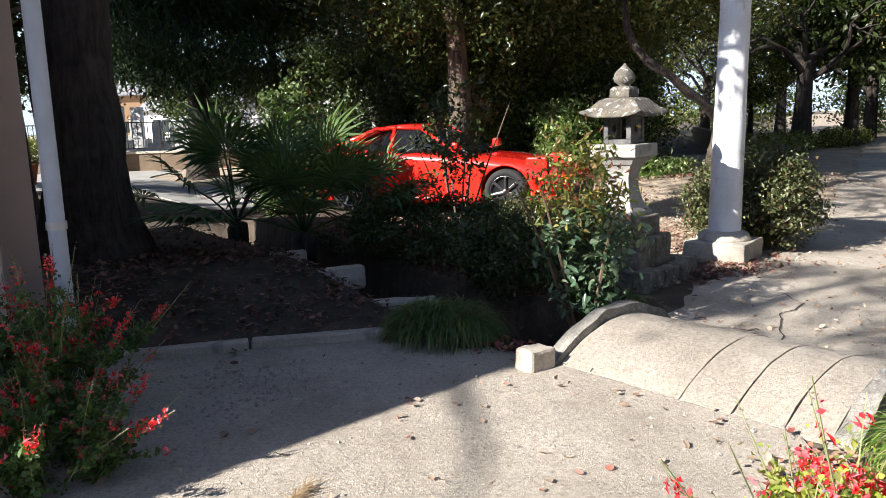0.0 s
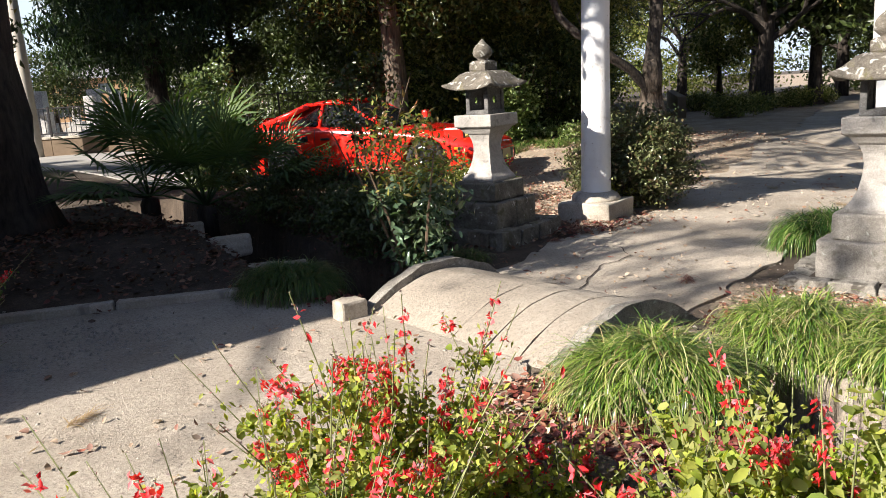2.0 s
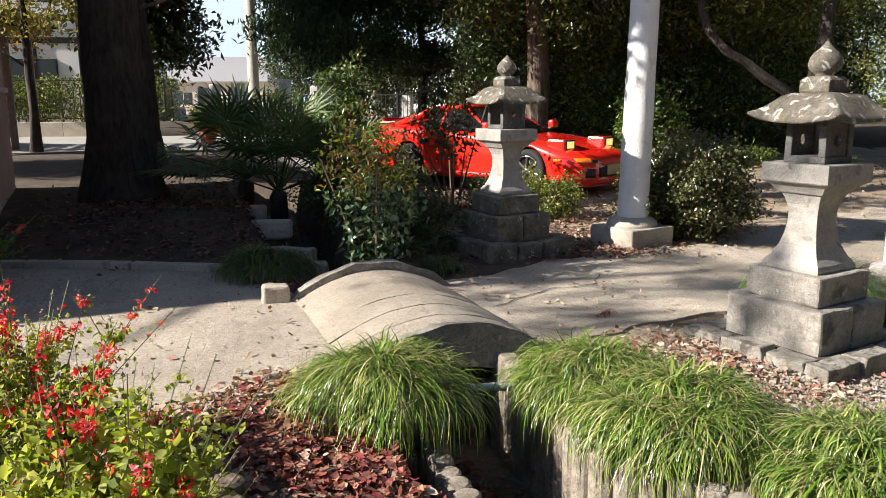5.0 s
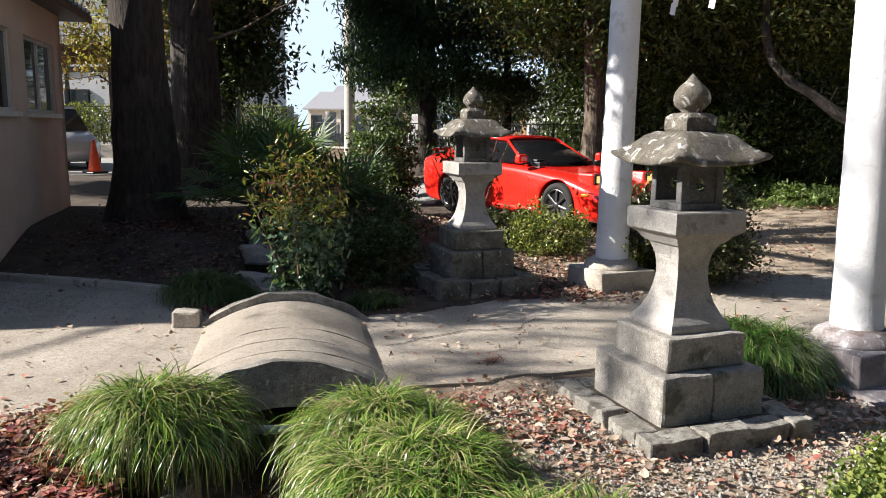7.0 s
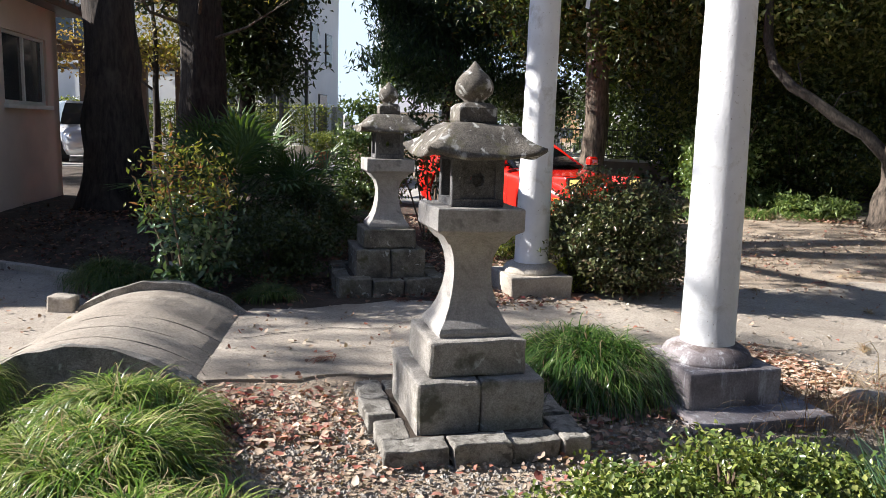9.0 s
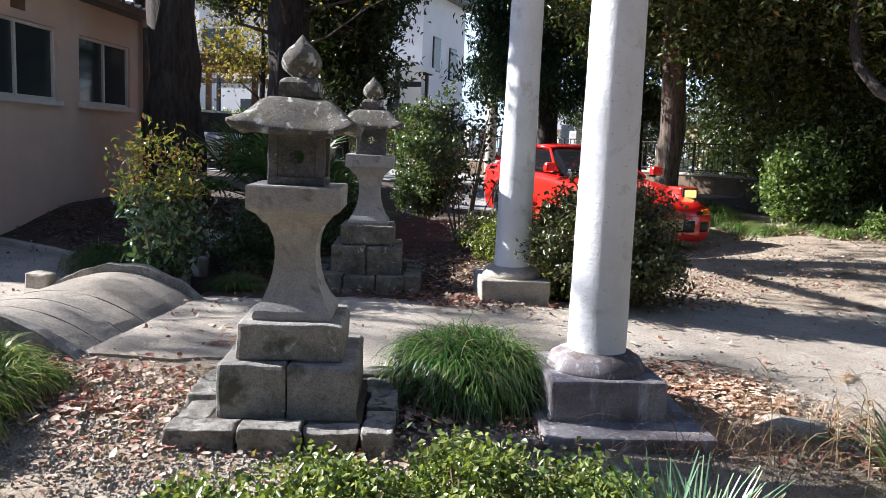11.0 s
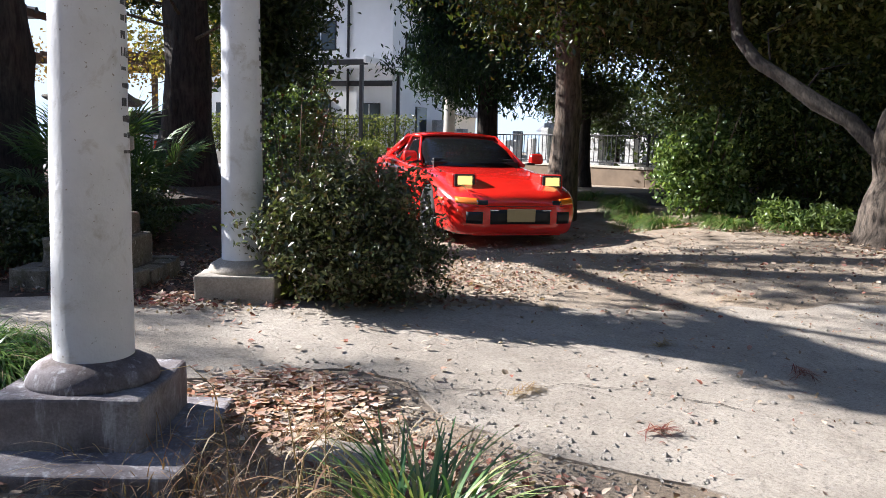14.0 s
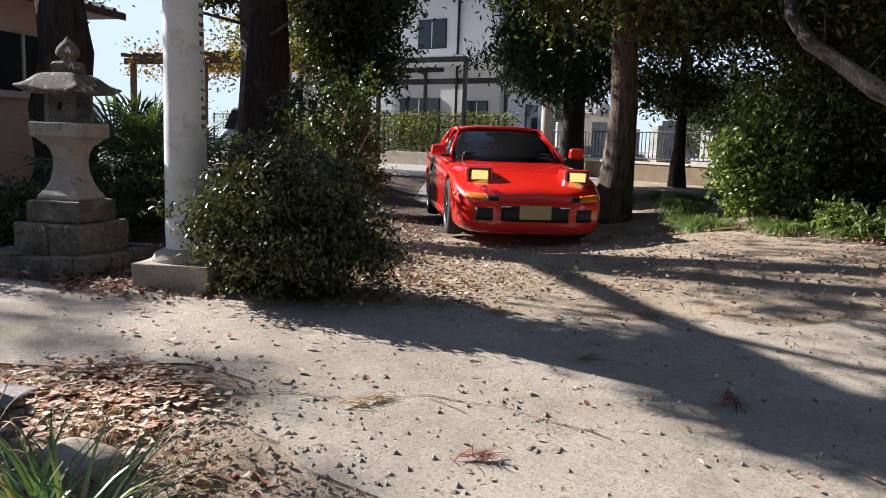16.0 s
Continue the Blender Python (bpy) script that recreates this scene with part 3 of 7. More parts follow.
def build_ground():
    xs, ys = axis_lines(-260, 260, -3.4, 7.4, 0.06), axis_lines(-160, 320, 1.0, 10.0, 0.06)
    vs, fs, packed = [], [], []
    nx = len(xs)
    for y in ys:
        for x in xs:
            n1 = noise.noise(Vector((x * 1.3, y * 1.3, 0))) * 0.012 + noise.noise(Vector((x * 6, y * 6, 2))) * 0.004
            vs.append((x, y, gz(x, y) + n1 - 0.012))
            open_yard = sstep((x - 0.2 + 0.25 * (y - 9)) / 2.0) * sstep((y - 7.2) / 1.5)
            lane = sstep((y - 11.2 - 0.3 * abs(x)) / 2) * sstep((-x - 0.5) / 2) * 0.8
            near = max(sstep((4.9 - y) / 1.0) * 0.5 + 0.4 * sstep((x - 2.6) / 0.5) * sstep((5.0 - y) / 1.0), sstep((x - 3.6) / 1.2) * sstep((10 - y) / 1.0) * 0.72)
            packed.append(max(open_yard * sstep((15.5 + max(0, x - 4) * 2.0 - y) / 1.5), lane, near * 0.9))
    for j in range(len(ys) - 1):
        for i in range(nx - 1):
            a = j * nx + i
            fs.append((a, a + 1, a + nx + 1, a + nx))
    ob = make("ground", vs, fs, M_EARTH, smooth=True)
    at = ob.data.attributes.new("packed", "FLOAT", "POINT")
    at.data.foreach_set("value", packed)
    return tagged(ob, "bare earth with trodden pale patches and shade-darkened soil under trees", "ground", kind="structure")


def inside(x, y, poly):
    c = False
    for (ax, ay), (bx, by) in zip(poly, poly[1:] + poly[:1]):
        if (ay > y) != (by > y) and x < (bx - ax) * (y - ay) / (by - ay) + ax:
            c = not c
    return c


def near_edge(x, y, poly):
    best, bp = 1e9, (x, y)
    for (ax, ay), (bx, by) in zip(poly, poly[1:] + poly[:1]):
        dx, dy = bx - ax, by - ay
        t = min(1, max(0, ((x - ax) * dx + (y - ay) * dy) / (dx * dx + dy * dy + 1e-12)))
        px, py = ax + t * dx, ay + t * dy
        d = math.hypot(x - px, y - py)
        if d < best:
            best, bp = d, (px, py)
    return best, bp


def sheet(name, poly, lift, mat, step=0.1, ragged=0.055):
    """A thin paved slab laid on the ground, with a worn, uneven outline."""
    fine = []
    for (ax, ay), (bx, by) in zip(poly, poly[1:] + poly[:1]):
        k = max(1, int(math.hypot(bx - ax, by - ay) / 0.15))
        for i in range(k):
            x, y = ax + (bx - ax) * i / k, ay + (by - ay) * i / k
            o = noise.noise_vector(Vector((x * 2.5, y * 2.5, 0))) * ragged * 2
            fine.append((x + o.x, y + o.y))
    x0, x1 = min(p[0] for p in fine), max(p[0] for p in fine)
    y0, y1 = min(p[1] for p in fine), max(p[1] for p in fine)
    ids, vs, fs = {}, [], []
    cells = [(i, j) for i in range(int((x1 - x0) / step) + 1) for j in range(int((y1 - y0) / step) + 1)
             if inside(x0 + (i + .5) * step, y0 + (j + .5) * step, fine)]
    count = {}
    for i, j in cells:
        q = []
        for a, b in ((i, j), (i + 1, j), (i + 1, j + 1), (i, j + 1)):
            if (a, b) not in ids:
                ids[a, b] = len(vs)
                vs.append([x0 + a * step, y0 + b * step])
            q.append(ids[a, b])
            count[a, b] = count.get((a, b), 0) + 1
        fs.append(tuple(q))
    for key, k in ids.items():
        if count[key] < 4:
            d, p = near_edge(*vs[k], fine)
            if d < step * 1.2:
                vs[k] = list(p)
    out = []
    for x, y in vs:
        z = gz_base(x, y) + lift + noise.noise(Vector((x * 1.1, y * 1.1, 5))) * 0.008
        out.append((x, y, z))
    n = len(out)
    edge = {}
    for f in fs:
        for a, b in zip(f, f[1:] + f[:1]):
            edge[a, b] = 1
    rim = [(a, b) for a, b in edge if (b, a) not in edge]
    low = {}
    for a, b in rim:
        for k in (a, b):
            if k not in low:
                low[k] = len(out)
                out.append((out[k][0], out[k][1], out[k][2] - 0.12))
    fs += [(b, a, low[a], low[b]) for a, b in rim]
    return make(name, out, fs, mat)


build_ground()
COURT = [(-9, 1.6), (-2.9, 4.30), (-1.25, 4.68), (-0.26, 4.85), (0.28, 4.62), (0.55, 4.32), (1.02, 3.80), (1.50, 3.14), (1.42, 2.60), (0.95, 2.05), (0.35, 1.75), (-0.8, 1.1), (-2.5, 0.2), (-8, -3)]
tagged(sheet("court", COURT, 0.004, M_CONC), "worn pale concrete court strewn with grit and leaves", "pavement", kind="structure")
APPROACH = [(1.40, 5.08), (1.70, 5.55), (2.25, 6.35), (2.30, 6.72), (2.60, 7.05), (3.05, 7.50), (3.55, 8.10), (4.4, 9.2), (5.6, 10.9), (7.4, 13.6), (10.5, 19), (14, 25), (17, 30),
            (20, 29), (16.5, 24), (12.8, 18), (12.6, 13.5), (12.6, 8.8), (9.6, 6.9), (7.4, 7.15), (6.4, 7.30), (5.8, 7.0), (5.35, 6.85), (4.85, 6.95), (4.42, 6.60), (4.15, 5.95), (3.75, 5.2), (3.18, 4.5), (2.52, 3.78), (2.2, 4.1), (1.75, 4.6)]
tagged(sheet("approach_path", APPROACH, 0.003, M_CONC, 0.1, 0.10), "worn cracked concrete approach path with fallen leaves", "pavement", kind="structure")

# kerb along the court
for (ax, ay), (bx, by) in (((-3.2, 4.16), (-2.12, 4.47)), ((-2.10, 4.475), (-1.22, 4.71)), ((-1.20, 4.715), (-0.28, 4.87))):
    L = math.hypot(bx - ax, by - ay)
    k = empty("kerb", pose((ax + bx) / 2, (ay + by) / 2, 0, 0, 0, math.degrees(math.atan2(by - ay, bx - ax))), "low grey concrete kerb edging the court", "kerb", "kerbs")
    part("kerb_stone", box_bm(L, 0.09, -0.1, 0.065, 0.012, rough=0.003, seed=ax), M_BRIDGE, k)


# ---------- bridge ----------
def arch_slab(y0, y1, top, thick, lift=0.0, rough=0.004, seed=0, span=1.24):
    bm = bmesh.new()
    rows = []
    n, m = 20, max(2, int((y1 - y0) / 0.12))
    for i in range(n + 1):
        s = -0.5 + i / n
        zt = -0.05 + (top + 0.05) * math.cos(math.pi * s) ** 0.8 if abs(s) < 0.499 else -0.05
        zb = zt - thick - 0.06 * (2 * s) ** 2
        row = []
        for k in range(m + 1):
            y = y0 + (y1 - y0) * k / m
            o = noise.noise_vector(Vector((s * 9, y * 7, seed))) * rough
            row.append((bm.verts.new((s * span + o.x, y + o.y * (0 if 0 < k < m else 0.6), zt + lift + o.z)), bm.verts.new((s * span, y, zb))))
        rows.append(row)
    for a, b in zip(rows, rows[1:]):
        for k in range(m):
            bm.faces.new((a[k][0], b[k][0], b[k + 1][0], a[k + 1][0]))
            bm.faces.new((a[k][1], a[k + 1][1], b[k + 1][1], b[k][1]))
        bm.faces.new((a[0][0], a[0][1], b[0][1], b[0][0]))
        bm.faces.new((a[m][0], b[m][0], b[m][1], a[m][1]))
    for r, flip in ((rows[0], 1), (rows[-1], 0)):
        for k in range(m):
            q = (r[k][0], r[k + 1][0], r[k + 1][1], r[k][1])
            bm.faces.new(q if flip else tuple(reversed(q)))
    bmesh.ops.recalc_face_normals(bm, faces=bm.faces)
    return bm


bridge = empty("stone_bridge", Matrix.Translation(BRIDGE) @ pose(0, 0, 0, 0, 0, BR_TURN), "small humped stone slab bridge over a dry ditch", "bridge")
for i, (y0, y1) in enumerate(((-0.765, -0.575), (-0.567, -0.330), (-0.322, -0.057), (-0.049, 0.70))):
    part("slab", arch_slab(y0, y1, 0.178, 0.15, rough=0.007, seed=i, span=1.28), M_BRIDGETOP, bridge, smooth=False)
part("rim", arch_slab(0.708, 0.79, 0.178, 0.22, 0.058, 0.026, 7, 1.22), M_ROCK, bridge, "raised rounded rim of rough stone")
part("rim", arch_slab(-0.87, -0.773, 0.178, 0.22, 0.018, 0.024, 9, 1.24), M_ROCK, bridge, "weathered dark edge stone")
stone = empty("edge_stone", pose(0.50, 4.15, 0, 0, 0, 36), "small squared pale stone beside the bridge", "stone")
part("block", box_bm(0.19, 0.14, -0.05, 0.12, 0.02, rough=0.008, seed=3), M_BRIDGE, stone)


# ---------- lanterns ----------
def lantern(m, label, seed, base=None, foot=None, plinth=0.0):
    roof, base, foot = None, base or M_LANT_BASE, foot or M_FOOTSTONE
    L = empty("stone_lantern", m, label, "stone lantern", "pair of stone lanterns")
    # ring of kerb stones round the foot
    k = 0
    for s in range(4):
        cuts = [0, 0.36, 0.70, 1.0]
        for a, b in zip(cuts, cuts[1:]):
            x0, x1 = -0.47 + a * 0.80, -0.47 + b * 0.80
            bm = box_bm(x1 - x0 - 0.012, 0.135, -0.10 - plinth, 0.062 + 0.010 * ((seed + k) % 3 - 1), 0.008, (x0 + x1) / 2, -0.405 + 0.012 * ((seed + 2 * k) % 3 - 1), 0.013, seed + k)
            bmesh.ops.rotate(bm, verts=bm.verts, cent=(0, 0, 0), matrix=Matrix.Rotation(radians(90 * s), 3, "Z"))
            part("footing_stone", bm, foot, L)
            k += 1
    part("footing_fill", box_bm(0.66, 0.66, -0.1 - plinth, 0.05, 0.0), M_EARTH, L)
    for sx in (-1, 1):
        part("lower_base_block", box_bm(0.297, 0.60, 0.03, 0.285, 0.016, sx * 0.151, 0, 0.010, seed + sx), base, L)
    part("upper_base_block", box_bm(0.46, 0.46, 0.285, 0.455, 0.016, 0, 0, 0.008, seed + 5), base, L)
    prof = [(0.172, 0.455), (0.176, 0.475), (0.168, 0.495), (0.142, 0.53), (0.115, 0.59), (0.098, 0.66), (0.090, 0.72), (0.090, 0.77), (0.097, 0.82), (0.112, 0.86), (0.125, 0.885)]
    part("shaft", square_loft(prof, n=6, rough=0.003, seed=seed), M_LANT, L)
    part("platform", square_loft([(0.135, 0.885), (0.165, 0.925), (0.197, 0.945), (0.203, 0.952), (0.203, 1.045), (0.198, 1.052)], n=6, rough=0.002, seed=seed), M_LANT, L)
    # fire box: four corner posts, sill, lintel and panels with a round or square opening
    fb = part("fire_box", box_bm(0.25, 0.25, 1.052, 1.09, 0.006), M_DARKSTONE, L)
    for sx in (-1, 1):
        for sy in (-1, 1):
            part("corner_post", box_bm(0.042, 0.042, 1.088, 1.275, 0.005, sx * 0.102, sy * 0.102, 0.002, seed), M_DARKSTONE, fb)
    part("lintel", box_bm(0.246, 0.246, 1.262, 1.30, 0.006), M_DARKSTONE, fb)
    for s in (0, 2):                       # two panels with a moon hole
        bm = bmesh.new()
        ring_o, ring_i = [], []
        for k in range(16):
            a = 2 * math.pi * k / 16
            c, sn = math.cos(a), math.sin(a)
            q = max(abs(c), abs(sn))
            for lst, r, isq in ((ring_o, 0.086, 1), (ring_i, 0.034, 0)):
                x, z = (c / q * r, sn / q * r) if isq else (c * r, sn * r)
                lst.append([bm.verts.new((x, y, 1.176 + z)) for y in (-0.110, -0.090)])
        for k in range(16):
            j = (k + 1) % 16
            bm.faces.new((ring_o[k][0], ring_o[j][0], ring_i[j][0], ring_i[k][0]))
            bm.faces.new((ring_o[k][1], ring_i[k][1], ring_i[j][1], ring_o[j][1]))
            bm.faces.new((ring_i[k][0], ring_i[j][0], ring_i[j][1], ring_i[k][1]))
        bmesh.ops.rotate(bm, verts=bm.verts, cent=(0, 0, 0), matrix=Matrix.Rotation(radians(90 * s), 3, "Z"))
        part("pierced_panel", bm, M_DARKSTONE, fb)
    # roof with upturned corners
    rp = [(0.125, 1.30), (0.215, 1.279), (0.262, 1.270), (0.272, 1.274), (0.270, 1.287), (0.246, 1.312), (0.212, 1.346), (0.180, 1.384), (0.152, 1.412), (0.115, 1.430)]
    curl = [0, 0.01, 0.034, 0.042, 0.042, 0.024, 0.008, 0, 0, 0]
    bow = [0, 0.02, 0.045, 0.05, 0.05, 0.03, 0.015, 0, 0, 0]
    part("roof", square_loft(rp, n=10, curl=curl, bow=bow, rough=0.008, seed=seed + 2), roof or M_ROOFSTONE, L, smooth=True)
    part("finial_base", square_loft([(0.082, 1.425), (0.088, 1.44), (0.086, 1.50), (0.068, 1.518), (0.05, 1.522)], n=4, rough=0.004, seed=seed), M_ROOFSTONE, L)
    ball = [(0.05, 1.518), (0.045, 1.53), (0.06, 1.542), (0.083, 1.562), (0.089, 1.59), (0.082, 1.618), (0.062, 1.648), (0.036, 1.67), (0.018, 1.693), (0.004, 1.710)]
    part("jewel_finial", lathe(ball, 18, rough=0.006, seed=seed), M_ROOFSTONE, L, smooth=True)
    return L


lantern(pose(3.905, 4.285, -0.008, 0, 0, AXIS + 0.5), "weathered square stone lantern on stepped bases beside the path", 1)
lantern(pose(1.57, 6.51, 0.075, 0, 0, AXIS), "weathered square stone lantern, mossy, in the shade of trees", 11, M_MOSSYBASE, M_MOSSYBASE, 0.10)


# ---------- torii ----------
PA, PB = Vector((4.70, 5.545, -0.022)), Vector((2.679, 7.165, -0.015))
mid = (PA + PB) / 2
ang = math.degrees(math.atan2(PB.y - PA.y, PB.x - PA.x))
torii = empty("torii_gate", pose(mid.x, mid.y, 0, 0, 0, ang), "white-painted concrete torii gate with round posts", "torii gate")
half = (PB - PA).length / 2
for sx, p, pm in ((-1, PA, M_PLINTH), (1, PB, M_BRIDGE)):
    zb = p.z
    part("plinth", box_bm(0.56, 0.56, zb - 0.15, zb + 0.20, 0.015, sx * half, 0, 0.006, sx), pm, torii, "stained square concrete plinth")
    part("plinth_cushion", lathe([(0.245, zb + 0.195), (0.245, zb + 0.215), (0.225, zb + 0.255), (0.18, zb + 0.28), (0.15, zb + 0.29)], 28, sx * half, 0, 0.006), pm, torii, smooth=True)
    prof = [(0.150, zb + 0.275)] + [(0.148 - 0.028 * k / 16, zb + 0.28 + (3.45 - 0.28) * k / 16) for k in range(17)]
    bm = lathe(prof, 40, 0, 0, 0.004)
    for v in bm.verts:
        v.co.x += sx * half - sx * 0.02 * v.co.z
    part("post", bm, M_TORII, torii, smooth=True)
rng_i = np.random.default_rng(55)
for sx, p in ((-1, PA), (1, PB)):          # worn inscriptions that cannot be read: dark bars
    for row in range(15):
        z = p.z + 1.95 - row * 0.062
        for col in range(2):
            if rng_i.uniform() < 0.15:
                continue
            w, h = rng_i.uniform(0.018, 0.034), rng_i.uniform(0.012, 0.040)
            a = radians(-90 + (col - 0.5) * 14)
            r = 0.1475 - 0.028 * (z - p.z - 0.28) / 3.17
            bm = box_bm(w, 0.004, z - h / 2, z + h / 2, 0.0, 0, -r)
            bmesh.ops.rotate(bm, verts=bm.verts, cent=(0, 0, 0), matrix=Matrix.Rotation(a + radians(90), 3, "Z"))
            for v in bm.verts:
                v.co = Vector((v.co.x + sx * half - sx * 0.02 * v.co.z, v.co.y, v.co.z))
            part("inscription_bar", bm, M_DARKSTONE, torii)
part("slab", box_bm(0.85, 0.80, PA.z - 0.12, PA.z + 0.004, 0.012, -half - 0.06, -0.06, 0.004), M_PLINTH, torii, "flat concrete footing slab")
part("tie_beam", box_bm(2 * half + 0.9, 0.13, 2.62, 2.86, 0.01), M_TORII, torii)
bm = box_bm(2 * half + 1.5, 0.26, 3.28, 3.56, 0.015)
bmesh.ops.subdivide_edges(bm, edges=[e for e in bm.edges if e.calc_length() > 1], cuts=10)
for v in bm.verts:
    v.co.z += 0.12 * (abs(v.co.x) / 2) ** 3
part("top_beam", bm, M_TORII, torii)
rope = empty("straw_rope", pose(mid.x, mid.y, 0, 0, 0, ang), "sagging twisted straw rope hung across the gate", "rope")
rp = [(-half + 0.1 + (2 * half - 0.2) * k / 20, -0.16, 2.73 - 0.10 * math.sin(math.pi * k / 20)) for k in range(21)]
v, f = tube_data(rp, [0.035] * 21, 10, 0.25)
make("rope", v, f, M_ROPE, rope, smooth=True)


def zigzag(parent, x, z, flip):
    """A folded zigzag paper strip."""
    vs, fs = [], []
    px, pz = 0, 0
    for k in range(4):
        o = len(vs)
        w, h = 0.065, 0.085
        for dx, dz in ((0, 0), (w, 0.02), (w + 0.02, 0.02 - h), (0.02, -h)):
            vs.append((x + flip * (px + dx), -0.19 - 0.004 * k, z + pz + dz))
        for dx, dz in ((0, 0), (w, 0.02), (w + 0.02, 0.02 - h), (0.02, -h)):
            vs.append((x + flip * (px + dx), -0.192 - 0.004 * k, z + pz + dz))
        fs += [(o, o + 1, o + 2, o + 3), (o + 7, o + 6, o + 5, o + 4)]
        px += 0.035
        pz -= 0.062
    make("paper_streamer", vs, fs, M_PAPER, parent, "white folded paper zigzag")


for x in (-0.75, -0.28, 0.25, 0.72):
    zigzag(rope, x, 2.62 + 0.02 * abs(x), 1)


# ---------- building with windows ----------
WU, WV = Vector((-0.690, 0.724, 0)), Vector((-0.724, -0.690, 0))     # along the window wall; away from it
C0 = Vector((-2.09, 4.02, 0))
WANG = math.degrees(math.atan2(WU.y, WU.x))
house = empty("shrine_office", Matrix.Translation(C0) @ pose(0, 0, 0, 0, 0, WANG), "low pinkish rendered building with aluminium windows", "building")
WL, WD, WH = 4.50, 7.4, 2.86          # local x along the window wall, y away from it


def wall_with_holes(name, length, height, holes, thick, mat, parent, m, z0=-0.2):
    """A wall in the local xz plane from y = 0 to thick, cut through by the holes (x0, x1, z0, z1)."""
    xs = sorted({0, length, *[h[0] for h in holes], *[h[1] for h in holes]})
    zs = sorted({z0, height, *[h[2] for h in holes], *[h[3] for h in holes]})
    bm = bmesh.new()
    for a, b in zip(xs, xs[1:]):
        for c, d in zip(zs, zs[1:]):
            if any(h[0] <= a and b <= h[1] and h[2] <= c and d <= h[3] for h in holes):
                continue
            r = bmesh.ops.create_cube(bm, size=1.0)["verts"]
            for v in r:
                v.co = Vector((a + (v.co.x + 0.5) * (b - a), (v.co.y + 0.5) * thick, c + (v.co.z + 0.5) * (d - c)))
    bmesh.ops.remove_doubles(bm, verts=bm.verts, dist=0.0005)
    seen = {}
    for f in list(bm.faces):
        seen.setdefault(tuple(round(x, 3) for x in f.calc_center_median()), []).append(f)
    bmesh.ops.delete(bm, geom=[f for fl in seen.values() if len(fl) > 1 for f in fl], context="FACES_ONLY")
    bmesh.ops.transform(bm, matrix=m, verts=bm.verts)
    bmesh.ops.recalc_face_normals(bm, faces=bm.faces)
    return part(name, bm, mat, parent)


holes = [(0.46, 2.08, 1.55, 2.43), (2.60, 4.05, 1.55, 2.43)]
wall_with_holes("wall", WL, WH, holes, 0.18, M_WALL, house, Matrix.Identity(4))
wall_with_holes("wall", WD, WH, [], 0.18, M_WALL, house, pose(0, 0, 0, 0, 0, 90) @ pose(0, -0.18, 0))
wall_with_holes("wall", WD, WH, [], 0.18, M_WALL, house, pose(WL, 0, 0, 0, 0, 90))
wall_with_holes("wall", WL, WH, [], 0.18, M_WALL, house, pose(0, WD - 0.18, 0))
for h in holes:
    w = part("window", box_bm(h[1] - h[0] + 0.08, 0.10, h[2] - 0.06, h[2] - 0.001, 0.006, (h[0] + h[1]) / 2, -0.01), M_ALU, house, "aluminium sliding window with dark glass")
    for x in (h[0] + 0.02, (h[0] + h[1]) / 2, h[1] - 0.02):
        part("stile", box_bm(0.04, 0.06, h[2], h[3], 0.004, x, 0.06), M_ALU, w)
    for z in (h[2] + 0.02, h[3] - 0.02):
        part("rail", box_bm(h[1] - h[0], 0.055, z - 0.02, z + 0.02, 0.004, (h[0] + h[1]) / 2, 0.06), M_ALU, w)
    part("pane", box_bm(h[1] - h[0] - 0.02, 0.008, h[2] + 0.02, h[3] - 0.02, 0, (h[0] + h[1]) / 2, 0.065), M_WINGLASS, w)
part("vent_hatch", box_bm(0.26, 0.02, 2.53, 2.79, 0.006, 1.28, -0.012), M_EAVE, house)
# eaves and roof
EO = 0.52
bm = bmesh.new()
EF = 0.30
rv = [(-EO, -EF, WH), (WL + EO, -EF, WH), (WL + EO, WD + EO, WH), (-EO, WD + EO, WH)]
ro = [bm.verts.new(p) for p in rv]
ri = [bm.verts.new((x, y, z + 0.10)) for x, y, z in rv]
rt = [bm.verts.new((WL / 2, 2.6, WH + 0.85)), bm.verts.new((WL / 2, WD - 2.6, WH + 0.85))]
for k in range(4):
    bm.faces.new((ro[k], ro[(k + 1) % 4], ri[(k + 1) % 4], ri[k]))
bm.faces.new(list(reversed(ro)))
bm.faces.new((ri[0], ri[1], rt[0]))
bm.faces.new((ri[1], ri[2], rt[1], rt[0]))
bm.faces.new((ri[2], ri[3], rt[1]))
bm.faces.new((ri[3], ri[0], rt[0], rt[1]))
bmesh.ops.recalc_face_normals(bm, faces=bm.faces)
part("roof", bm, M_ROOFTILE, house, "dark tiled hipped roof")
v, f = tube_data([(0, -0.05, 0), (0, 0.10, 0.02), (0, 0.30, 0.09)], [0.05, 0.05, 0.05], 8)
tile = make("eave_tile", v, f, M_ROOFTILE, house)
for k in range(20):                      # round tile ends along the front eave
    ob = new("eave_tile", tile.data) if k else tile
    ob.parent = house
    ob.location = (-EO + 0.14 + 0.27 * k, -EF, WH + 0.085)
part("fascia", box_bm(WL + 2 * EO + 0.04, 0.03, WH - 0.02, WH + 0.09, 0.004, WL / 2, -EF - 0.016), M_EAVE, house)
part("fascia", box_bm(0.03, WD + 2 * EO, WH - 0.02, WH + 0.09, 0.004, -EO - 0.016, WD / 2), M_EAVE, house)
v, f = tube_data([(-0.07, -0.075, z) for z in (0.0, 0.7, 1.4, 2.1, 2.74)], [0.045] * 5, 14)
dp = make("downpipe", v, f, M_PIPE, house, "pale grey plastic downpipe", smooth=True)
